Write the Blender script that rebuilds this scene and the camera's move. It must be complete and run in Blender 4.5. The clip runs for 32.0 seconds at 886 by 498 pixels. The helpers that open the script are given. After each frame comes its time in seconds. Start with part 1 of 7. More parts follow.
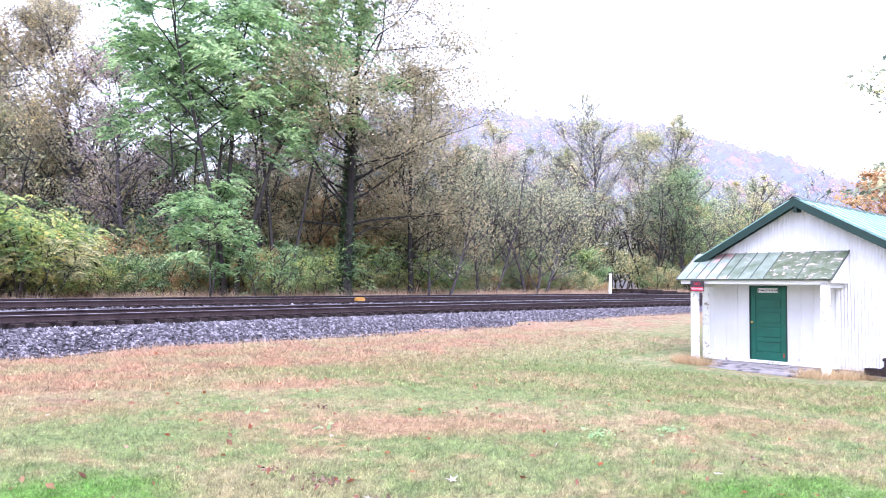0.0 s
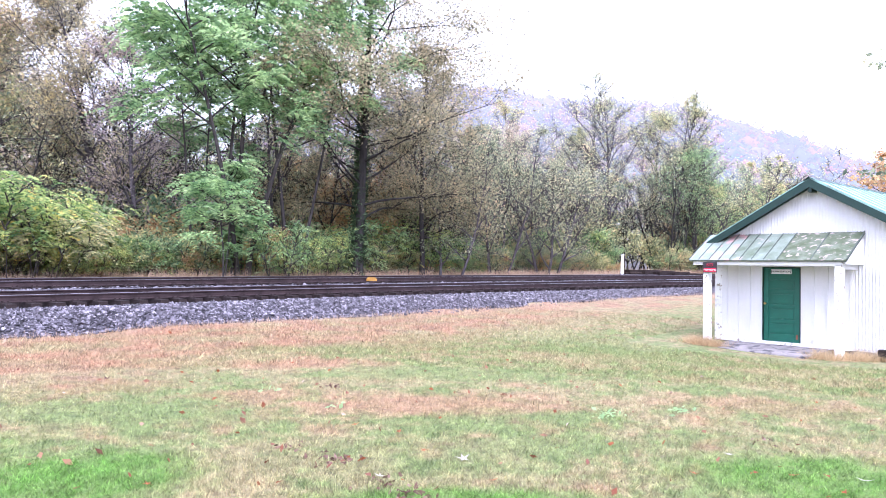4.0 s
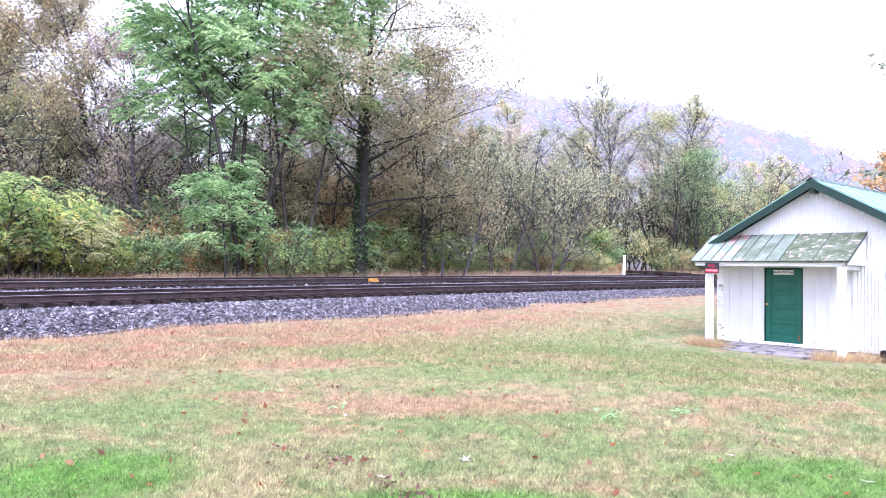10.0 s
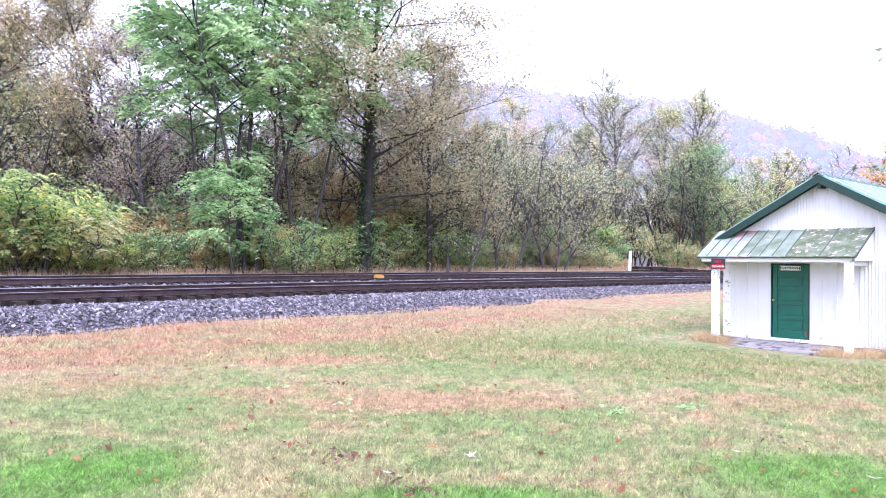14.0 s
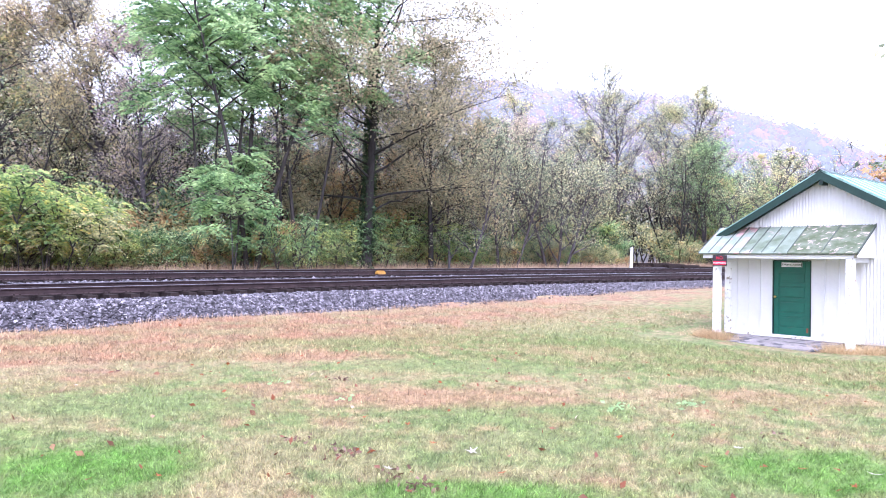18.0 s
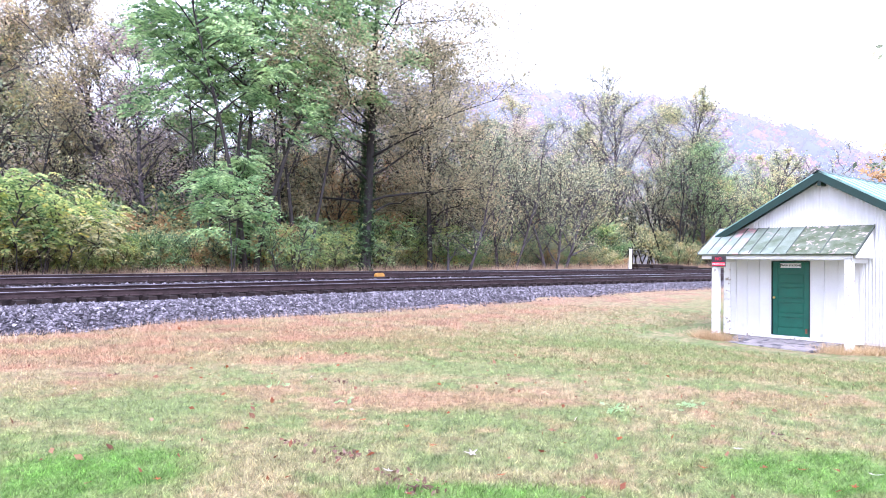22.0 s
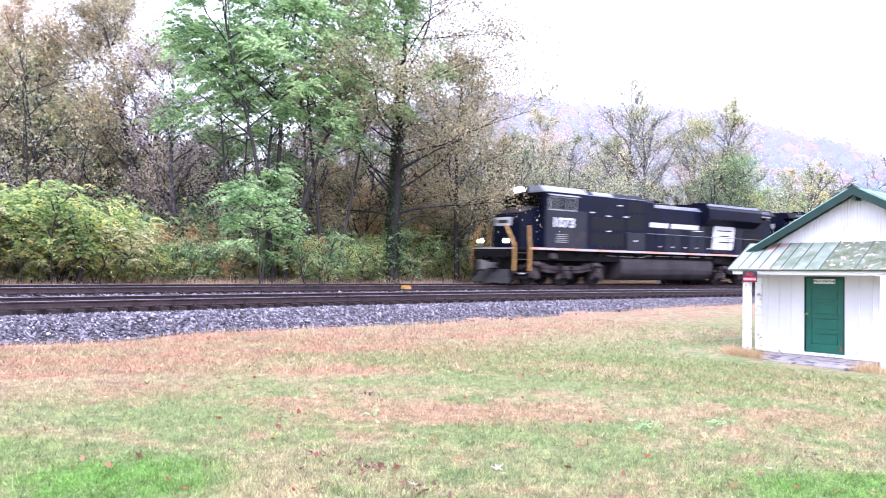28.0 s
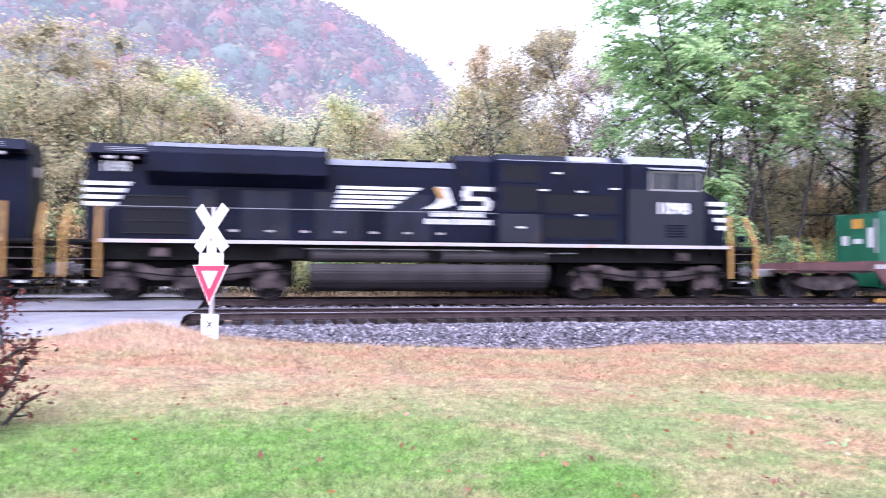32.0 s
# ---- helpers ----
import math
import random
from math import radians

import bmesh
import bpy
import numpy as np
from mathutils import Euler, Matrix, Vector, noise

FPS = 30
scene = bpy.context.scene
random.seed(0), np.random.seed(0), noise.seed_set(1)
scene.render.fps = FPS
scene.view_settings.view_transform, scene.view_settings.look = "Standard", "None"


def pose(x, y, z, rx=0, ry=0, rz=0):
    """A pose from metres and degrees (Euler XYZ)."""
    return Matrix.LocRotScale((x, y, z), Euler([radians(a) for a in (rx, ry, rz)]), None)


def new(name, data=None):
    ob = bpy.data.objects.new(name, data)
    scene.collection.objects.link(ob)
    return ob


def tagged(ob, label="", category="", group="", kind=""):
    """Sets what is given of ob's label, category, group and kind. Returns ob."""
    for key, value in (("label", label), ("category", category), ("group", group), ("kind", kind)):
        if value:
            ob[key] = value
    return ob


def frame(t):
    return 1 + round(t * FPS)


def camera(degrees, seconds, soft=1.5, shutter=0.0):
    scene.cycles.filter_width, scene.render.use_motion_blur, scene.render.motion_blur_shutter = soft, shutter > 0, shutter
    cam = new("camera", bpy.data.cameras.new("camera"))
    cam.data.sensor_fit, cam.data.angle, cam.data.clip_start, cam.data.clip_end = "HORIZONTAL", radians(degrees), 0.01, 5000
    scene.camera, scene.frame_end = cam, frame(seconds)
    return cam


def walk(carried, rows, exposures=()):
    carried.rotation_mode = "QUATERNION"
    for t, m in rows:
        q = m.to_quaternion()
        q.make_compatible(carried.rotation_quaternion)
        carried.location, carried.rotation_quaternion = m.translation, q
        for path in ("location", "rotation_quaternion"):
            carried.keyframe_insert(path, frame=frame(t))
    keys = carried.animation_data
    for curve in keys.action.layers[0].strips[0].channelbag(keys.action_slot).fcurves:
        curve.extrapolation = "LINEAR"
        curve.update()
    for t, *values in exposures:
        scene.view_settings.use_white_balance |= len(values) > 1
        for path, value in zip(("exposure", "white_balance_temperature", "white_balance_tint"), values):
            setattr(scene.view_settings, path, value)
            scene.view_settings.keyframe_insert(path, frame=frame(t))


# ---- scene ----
# ------------------------------------------------------------ camera
cam = camera(62.5, 32.0, soft=0.8, shutter=0.8)
EYE = (0.0, 0.0, 1.63)
# seconds, yaw, pitch, roll
PATH = """0 -50.04 3.01 -0.74;0.5 -49.75 2.88 -0.71;1 -49.52 2.82 -0.72;1.5 -49.01 2.7 -0.68;2 -48.82 2.6 -0.72;2.5 -49.08 1.95 -0.86;3 -49.21 1.47 -0.92;3.5 -49.24 1.4 -0.89;5.5 -48.54 1.91 -0.86;6 -48.49 1.94 -0.83;6.5 -48.49 1.96 -0.78;7 -48.53 1.92 -0.74;7.5 -48.47 1.81 -0.8;8 -48.52 1.69 -0.84;8.5 -48.63 1.54 -0.81;9 -48.75 1.48 -0.82;9.5 -48.86 1.48 -0.83;10 -49 1.52 -0.87;10.5 -49.01 1.58 -0.85;11 -48.88 1.66 -0.74;11.5 -48.76 1.7 -0.63;12 -48.72 1.6 -0.58;12.5 -48.74 1.48 -0.68;13 -48.7 1.37 -0.77;13.5 -48.68 1.31 -0.79;14 -48.57 1.22 -0.79;14.5 -48.48 1.27 -0.68;16.5 -48.53 1.14 -0.89;17 -48.6 1.04 -0.89;17.5 -48.55 0.95 -0.88;18 -48.46 0.92 -0.86;18.5 -48.38 0.9 -0.87;19 -48.42 0.91 -0.89;19.5 -48.47 0.88 -0.97;20 -48.51 0.81 -0.98;20.5 -48.56 0.79 -0.93;21 -48.58 0.92 -0.85;21.5 -48.59 1.09 -0.77;22 -48.54 1.08 -0.65;22.5 -48.5 1.09 -0.63;23 -48.57 1.11 -0.72;23.5 -48.44 1.07 -0.71;24 -48.26 1.05 -0.75;24.5 -48.03 0.96 -0.81;25 -47.24 0.97 -0.87;25.5 -47.82 0.93 -1;27.5 -47.25 1.58 -1.14;28 -46.44 2.06 -1.1;28.5 -45.67 2.61 -1.07;29 -43.48 2.93 -0.52;29.5 -39.7 3.15 -0.14;30 -32.18 2.89 0.19;30.5 -24.71 2.58 0.09;31 -20.44 2.44 -0.11;31.5 -16.57 2.55 -0.49;32 -12.71 2.48 -0.65"""
rows = []
for line in PATH.split(";"):
    t, yaw, pitch, roll = [float(v) for v in line.split()]
    rows.append((t, pose(*EYE, 90 + pitch, roll, yaw)))
walk(cam, rows, [(0, 2.0, 5410, 25.5), (25, 2.04, 5410, 25.5), (28, 2.1, 5430, 27), (32, 2.1, 5430, 27)])

# ------------------------------------------------------------ light
world = bpy.data.worlds.new("overcast")
scene.world = world
world.use_nodes = True
wn, wl = world.node_tree.nodes, world.node_tree.links
sky = wn.new("ShaderNodeTexSky")
sky.sky_type, sky.sun_disc = "NISHITA", False
sky.sun_elevation, sky.sun_rotation = radians(48), radians(-140)
sky.air_density, sky.dust_density, sky.ozone_density = 1.0, 4.0, 1.0
haze = wn.new("ShaderNodeMixRGB")
haze.inputs[0].default_value = 0.8
haze.inputs[2].default_value = (8.2, 8.2, 8.5, 1)
wl.new(sky.outputs[0], haze.inputs[1])
wl.new(haze.outputs[0], wn["Background"].inputs[0])
wn["Background"].inputs[1].default_value = 0.1
sun = new("sun", bpy.data.lights.new("sun", "SUN"))
sun.data.energy, sun.data.angle, sun.data.color = 0.8, radians(25), (1, 0.97, 0.93)
sun.rotation_euler = (radians(42), 0, radians(-40))


# ------------------------------------------------------------ materials
def material(name, col, rough=0.6, metal=0.0, col2=None, var=0.18, scale=3.0, bump=0.1, grain=60.0, stain=None, stain_at=0.6, spec=0.5, stretch=(1, 1, 1)):
    """Two scales of colour variation, a fine bump, and an optional stain colour in patches."""
    m = bpy.data.materials.new(name)
    m.use_nodes = True
    n, l = m.node_tree.nodes, m.node_tree.links
    b = n["Principled BSDF"]
    tc, mp = n.new("ShaderNodeTexCoord"), n.new("ShaderNodeMapping")
    mp.inputs["Scale"].default_value = stretch
    l.new(tc.outputs["Object"], mp.inputs[0])
    big, fine = n.new("ShaderNodeTexNoise"), n.new("ShaderNodeTexNoise")
    big.inputs["Scale"].default_value, big.inputs["Detail"].default_value = scale, 5
    fine.inputs["Scale"].default_value, fine.inputs["Detail"].default_value = grain, 4
    l.new(mp.outputs[0], big.inputs[0]), l.new(mp.outputs[0], fine.inputs[0])
    lo = tuple(c * (1 - var) for c in col) if col2 is None else col2
    hi = tuple(min(1, c * (1 + var)) for c in col) if col2 is None else col
    ramp = n.new("ShaderNodeValToRGB")
    ramp.color_ramp.elements[0].position, ramp.color_ramp.elements[1].position = 0.35, 0.65
    ramp.color_ramp.elements[0].color, ramp.color_ramp.elements[1].color = (*lo, 1), (*hi, 1)
    l.new(big.outputs[0], ramp.inputs[0])
    mix = n.new("ShaderNodeMixRGB")
    mix.blend_type, mix.inputs[0].default_value = "OVERLAY", 0.35
    l.new(ramp.outputs[0], mix.inputs[1]), l.new(fine.outputs[0], mix.inputs[2])
    out = mix.outputs[0]
    if stain:
        sn, sr, sm = n.new("ShaderNodeTexNoise"), n.new("ShaderNodeValToRGB"), n.new("ShaderNodeMixRGB")
        sn.inputs["Scale"].default_value, sn.inputs["Detail"].default_value = scale * 1.7, 8
        l.new(mp.outputs[0], sn.inputs[0])
        sr.color_ramp.elements[0].position, sr.color_ramp.elements[1].position = stain_at - 0.04, stain_at + 0.06
        l.new(sn.outputs[0], sr.inputs[0]), l.new(sr.outputs[0], sm.inputs[0]), l.new(out, sm.inputs[1])
        sm.inputs[2].default_value = (*stain, 1)
        out = sm.outputs[0]
    l.new(out, b.inputs["Base Color"])
    b.inputs["Roughness"].default_value, b.inputs["Metallic"].default_value = rough, metal
    b.inputs["Specular IOR Level"].default_value = spec
    if bump:
        bp = n.new("ShaderNodeBump")
        bp.inputs["Strength"].default_value, bp.inputs["Distance"].default_value = bump, 0.02
        l.new(fine.outputs[0], bp.inputs["Height"]), l.new(bp.outputs[0], b.inputs["Normal"])
    return m


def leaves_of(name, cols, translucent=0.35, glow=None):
    """Foliage: each leaf takes one of the colours, and whole sprays drift in tone. glow: (colour, amount) of haze
    painted on distant woods as emission.
    """
    m = bpy.data.materials.new(name)
    m.use_nodes = True
    n, l = m.node_tree.nodes, m.node_tree.links
    n.remove(n["Principled BSDF"])
    geo, ramp, tc, noi, hsv = (n.new("ShaderNode" + k) for k in ("NewGeometry", "ValToRGB", "TexCoord", "TexNoise", "HueSaturation"))
    add = n.new("ShaderNodeMath")
    add.operation = "MULTIPLY_ADD"
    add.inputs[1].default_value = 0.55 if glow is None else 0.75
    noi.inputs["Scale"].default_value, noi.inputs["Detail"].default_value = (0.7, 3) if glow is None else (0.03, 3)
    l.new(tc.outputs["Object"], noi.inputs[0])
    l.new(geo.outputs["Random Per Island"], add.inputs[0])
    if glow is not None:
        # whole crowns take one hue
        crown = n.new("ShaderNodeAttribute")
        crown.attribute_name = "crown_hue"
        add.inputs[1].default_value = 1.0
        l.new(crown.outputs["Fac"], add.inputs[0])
    shift = n.new("ShaderNodeMath")
    shift.operation = "MULTIPLY_ADD"
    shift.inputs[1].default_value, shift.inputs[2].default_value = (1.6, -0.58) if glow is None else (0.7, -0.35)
    l.new(noi.outputs[0], shift.inputs[0]), l.new(shift.outputs[0], add.inputs[2])
    e = ramp.color_ramp.elements
    for i, c in enumerate(cols):
        p = i / max(1, len(cols) - 1)
        el = e[i] if i < 2 else e.new(p)
        el.position, el.color = p, (*c, 1)
    l.new(add.outputs[0], ramp.inputs[0])
    l.new(ramp.outputs[0], hsv.inputs["Color"])
    val = n.new("ShaderNodeMath")
    val.operation = "MULTIPLY_ADD"
    val.inputs[1].default_value, val.inputs[2].default_value = 0.5, 0.95
    l.new(geo.outputs["Random Per Island"], val.inputs[0]), l.new(val.outputs[0], hsv.inputs["Value"])
    d, tr, mx = n.new("ShaderNodeBsdfDiffuse"), n.new("ShaderNodeBsdfTranslucent"), n.new("ShaderNodeMixShader")
    mx.inputs[0].default_value = translucent
    l.new(hsv.outputs[0], d.inputs[0]), l.new(hsv.outputs[0], tr.inputs[0])
    l.new(d.outputs[0], mx.inputs[1]), l.new(tr.outputs[0], mx.inputs[2])
    out = mx.outputs[0]
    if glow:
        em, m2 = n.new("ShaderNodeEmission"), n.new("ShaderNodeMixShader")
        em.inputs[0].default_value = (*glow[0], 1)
        # haze is painted as pale emission, stronger with height
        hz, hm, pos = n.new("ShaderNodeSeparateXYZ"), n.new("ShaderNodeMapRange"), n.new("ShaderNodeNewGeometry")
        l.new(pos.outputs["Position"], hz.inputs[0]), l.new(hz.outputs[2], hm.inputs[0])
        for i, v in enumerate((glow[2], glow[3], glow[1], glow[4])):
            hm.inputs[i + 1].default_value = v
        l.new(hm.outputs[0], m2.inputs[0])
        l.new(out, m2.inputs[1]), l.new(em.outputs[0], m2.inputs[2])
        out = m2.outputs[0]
    l.new(out, n["Material Output"].inputs[0])
    return m


def glowing(name, col, power):
    m = bpy.data.materials.new(name)
    m.use_nodes = True
    b = m.node_tree.nodes["Principled BSDF"]
    b.inputs["Base Color"].default_value = b.inputs["Emission Color"].default_value = (*col, 1)
    b.inputs["Emission Strength"].default_value = power
    return m


def lawn_material(name="lawn", thin=False):
    """Mown autumn lawn: green, straw and rust patches; drier towards the ballast."""
    m = bpy.data.materials.new(name)
    m.use_nodes = True
    n, l = m.node_tree.nodes, m.node_tree.links
    b = n["Principled BSDF"]
    geo, sep = n.new("ShaderNodeNewGeometry"), n.new("ShaderNodeSeparateXYZ")
    l.new(geo.outputs["Position"], sep.inputs[0])
    flat = n.new("ShaderNodeCombineXYZ")
    l.new(sep.outputs[0], flat.inputs[0]), l.new(sep.outputs[1], flat.inputs[1])

    def noise_of(scale, detail=5):
        k = n.new("ShaderNodeTexNoise")
        k.inputs["Scale"].default_value, k.inputs["Detail"].default_value = scale, detail
        l.new(flat.outputs[0], k.inputs[0])
        return k.outputs[0]

    def calc(op, *vals):
        k = n.new("ShaderNodeMath")
        k.operation = op
        for i, v in enumerate(vals):
            if isinstance(v, (int, float)):
                k.inputs[i].default_value = v
            else:
                l.new(v, k.inputs[i])
        return k.outputs[0]

    def ramp(fac, *stops):
        k = n.new("ShaderNodeValToRGB")
        e = k.color_ramp.elements
        for i, (p, c) in enumerate(stops):
            el = e[i] if i < 2 else e.new(p)
            el.position, el.color = p, (*c, 1)
        l.new(fac, k.inputs[0])
        return k.outputs[0]

    def blend(f, a, c, kind="MIX"):
        k = n.new("ShaderNodeMixRGB")
        k.blend_type = kind
        for i, v in enumerate((f, a, c)):
            if isinstance(v, (int, float)):
                k.inputs[i].default_value = v
            else:
                l.new(v, k.inputs[i])
        return k.outputs[0]
    big, mid, fine = noise_of(0.33), noise_of(1.6), noise_of(38, 3)
    green = ramp(fine, (0.3, GREEN_A), (0.7, GREEN_B))
    lushc = ramp(fine, (0.3, LUSH_A), (0.7, LUSH_B))
    straw = ramp(fine, (0.3, STRAW_A), (0.7, STRAW_B))
    rust = ramp(fine, (0.3, RUST_A), (0.7, RUST_B))
    # distance out from the curve's centre, less the near edge of the stone bed
    dy = calc("SUBTRACT", sep.outputs[1], CY)
    rho = calc("SQRT", calc("ADD", calc("MULTIPLY", sep.outputs[0], sep.outputs[0]), calc("MULTIPLY", dy, dy)))
    edge = calc("SUBTRACT", rho, RAD - 7.0)
    wob = calc("ADD", calc("MULTIPLY", calc("SUBTRACT", big, 0.5), 7.0), calc("MULTIPLY", calc("SUBTRACT", mid, 0.5), 3.5))
    wide = calc("MAXIMUM", calc("MULTIPLY_ADD", sep.outputs[0], -0.17, 3.4), -0.6)
    dry = ramp(calc("MULTIPLY_ADD", calc("ADD", calc("ADD", edge, wob), wide), 0.1, 0.75), (0.28, (0, 0, 0)), (0.5, (1, 1, 1)))
    # the lushest grass lies near the standpoint
    ragged = calc("ADD", calc("MULTIPLY", calc("SUBTRACT", mid, 0.5), 1.2), calc("MULTIPLY", calc("SUBTRACT", big, 0.5), 0.5))
    ragged = calc("ADD", ragged, calc("MULTIPLY", calc("SUBTRACT", noise_of(7), 0.5), 0.5))

    def patch_at(cx, cy, rx, ry, turn, soft=0.35):
        c, k = math.cos(radians(turn)), math.sin(radians(turn))
        dx, dy = calc("SUBTRACT", sep.outputs[0], cx), calc("SUBTRACT", sep.outputs[1], cy)
        px = calc("DIVIDE", calc("ADD", calc("MULTIPLY", dx, c), calc("MULTIPLY", dy, k)), rx)
        py = calc("DIVIDE", calc("SUBTRACT", calc("MULTIPLY", dy, c), calc("MULTIPLY", dx, k)), ry)
        d = calc("SQRT", calc("ADD", calc("MULTIPLY", px, px), calc("MULTIPLY", py, py)))
        return ramp(calc("ADD", d, ragged), (1 - soft, (1, 1, 1)), (1 + soft, (0, 0, 0)))
    patch = ramp(calc("ADD", calc("MULTIPLY", mid, 0.5), calc("ADD", calc("MULTIPLY", big, 0.5), calc("MULTIPLY", noise_of(6), 0.3))), (0.585, (0, 0, 0)), (0.7, (1, 1, 1)))
    base = blend(patch, straw, green)
    base = blend(ramp(noise_of(16, 5), (0.5, (0, 0, 0)), (0.62, (0.3, 0.3, 0.3))), base, green)
    base = blend(ramp(calc("ADD", calc("MULTIPLY", noise_of(2.4, 6), 0.7), calc("MULTIPLY", noise_of(0.7, 4), 0.4)), (0.57, (0, 0, 0)), (0.69, (0.6, 0.6, 0.6))), base, rust)
    # patches of one growth, lying across the slope
    for cx, cy, rx, ry, turn, much in ((8.9, 11.0, 1.8, 0.7, -41, 0.65), (8.6, 7.3, 2.7, 0.9, -42, 0.7), (3.6, 7.8, 2.1, 0.9, -44, 0.75), (15.5, 8.2, 2.4, 3.4, -39, 0.6), (6.0, 3.7, 1.0, 0.45, -45, 0.65), (4.6, 4.3, 1.6, 0.9, -45, 0.4), (12.5, 4.6, 2.0, 0.9, -42, 0.4)):
        base = blend(calc("MULTIPLY", patch_at(cx, cy, rx, ry, turn, 0.6), much), base, green)
    for cx, cy, rx, ry, turn, much in ((6.6, 5.8, 2.4, 1.0, -44, 0.75), (9.8, 2.8, 1.7, 1.1, -44, 0.5), (5.4, 7.7, 1.0, 0.7, -43, 0.55), (7.5, 9.6, 1.6, 0.6, -42, 0.8)):
        base = blend(calc("MULTIPLY", patch_at(cx, cy, rx, ry, turn, 0.6), much), base, rust)
    lushc = blend(ramp(calc("ADD", calc("MULTIPLY", noise_of(2.0, 6), 0.6), calc("MULTIPLY", noise_of(9, 5), 0.5)), (0.48, (0, 0, 0)), (0.66, (0.5, 0.5, 0.5))), lushc, green)
    for cx, cy, rx, ry, turn, much in ((2.4, 5.6, 0.95, 1.1, -45, 0.95), (-0.6, 6.6, 3.0, 1.7, -10, 0.9), (1.2, 7.6, 1.8, 1.0, -33, 0.6), (6.4, 1.6, 1.4, 0.9, -45, 0.9), (4.0, 3.2, 1.3, 0.4, -46, 0.9)):
        base = blend(calc("MULTIPLY", patch_at(cx, cy, rx, ry, turn, 0.5), much), base, lushc)
    drycol = blend(ramp(noise_of(0.8), (0.4, (0, 0, 0)), (0.58, (1, 1, 1))), straw, rust)
    drycol = blend(ramp(calc("ADD", calc("MULTIPLY", noise_of(1.2, 6), 0.7), calc("MULTIPLY", noise_of(5, 4), 0.3)), (0.5, (0, 0, 0)), (0.62, (0.7, 0.7, 0.7))), drycol, ramp(fine, (0.3, (0.2, 0.135, 0.09)), (0.7, (0.43, 0.3, 0.21))))
    base = blend(dry, base, drycol)
    mott = ramp(calc("ADD", calc("MULTIPLY", noise_of(11, 6), 0.6), calc("MULTIPLY", noise_of(90, 3), 0.5)), (0.38, (0.42, 0.4, 0.42)), (0.68, (1.0, 1.0, 1.0)))
    base = blend(1.0, base, mott, "MULTIPLY")
    clump = ramp(calc("ADD", calc("MULTIPLY", noise_of(3.6, 7), 0.7), calc("MULTIPLY", noise_of(14, 5), 0.3)), (0.4, (0.8, 0.82, 0.8)), (0.57, (1.14, 1.13, 1.12)))
    base = blend(1.0, base, clump, "MULTIPLY")
    l.new(base, b.inputs["Base Color"])
    b.inputs["Roughness"].default_value = 0.9
    b.inputs["Specular IOR Level"].default_value = 0.15
    bp = n.new("ShaderNodeBump")
    bp.inputs["Strength"].default_value, bp.inputs["Distance"].default_value = 0.6, 0.05
    l.new(noise_of(55, 4), bp.inputs["Height"]), l.new(bp.outputs[0], b.inputs["Normal"])
    if thin:
        # blades let light through
        n.remove(b)
        d, tr, mx = n.new("ShaderNodeBsdfDiffuse"), n.new("ShaderNodeBsdfTranslucent"), n.new("ShaderNodeMixShader")
        mx.inputs[0].default_value = 0.5
        shade = n.new("ShaderNodeHueSaturation")
        tone = n.new("ShaderNodeMath")
        tone.operation = "MULTIPLY_ADD"
        tone.inputs[1].default_value, tone.inputs[2].default_value = 1.7, 0.62
        l.new(geo.outputs["Random Per Island"], tone.inputs[0]), l.new(tone.outputs[0], shade.inputs["Value"])
        l.new(base, shade.inputs["Color"])
        l.new(shade.outputs[0], d.inputs[0]), l.new(shade.outputs[0], tr.inputs[0])
        l.new(d.outputs[0], mx.inputs[1]), l.new(tr.outputs[0], mx.inputs[2]), l.new(mx.outputs[0], n["Material Output"].inputs[0])
    return m


GREEN_A, GREEN_B = (0.15, 0.2, 0.075), (0.34, 0.4, 0.17)
LUSH_A, LUSH_B = (0.078, 0.172, 0.03), (0.212, 0.41, 0.085)
STRAW_A, STRAW_B = (0.26, 0.215, 0.115), (0.54, 0.465, 0.27)
RUST_A, RUST_B = (0.29, 0.17, 0.105), (0.58, 0.38, 0.245)

# ------------------------------------------------------------ the plan: two tracks on one curve
RAD, CY, GRADE = 176.2, -152.52, 0.0089   # far track's radius, its centre's y, rise per metre
SPACING = 4.27
RAIL_FAR, RAIL_NEAR = 1.0, 0.79           # rail tops at s = 0
S_LO, S_HI = -75.0, 95.0


def on_track(s, off=0.0):
    """Place and heading (radians) at the distance s along the far track, off metres outwards of it."""
    c = min(max(s, S_LO), S_HI)
    a = c / RAD
    x, y = (RAD + off) * math.sin(a) + (s - c) * math.cos(a), CY + (RAD + off) * math.cos(a) - (s - c) * math.sin(a)
    return x, y, -a


def track_frame(x, y):
    return RAD * math.atan2(x, y - CY), math.hypot(x, y - CY) - RAD


def lerp_table(v, table):
    for (a, p), (b, q) in zip(table, table[1:]):
        if v <= b:
            return p + (q - p) * max(0, (v - a) / (b - a))
    return table[-1][1]


def smooth(v):
    v = min(1, max(0, v))
    return v * v * (3 - 2 * v)


TOE = ((-30, 0.5), (-6, 0.45), (-1.5, 0.33), (2, 0.14), (5.5, 0.01), (7.2, 0.03), (9, 0.12), (14, 0.16), (19, 0.26), (25, 0.41), (31, 0.52), (40, 0.56), (60, 0.65))


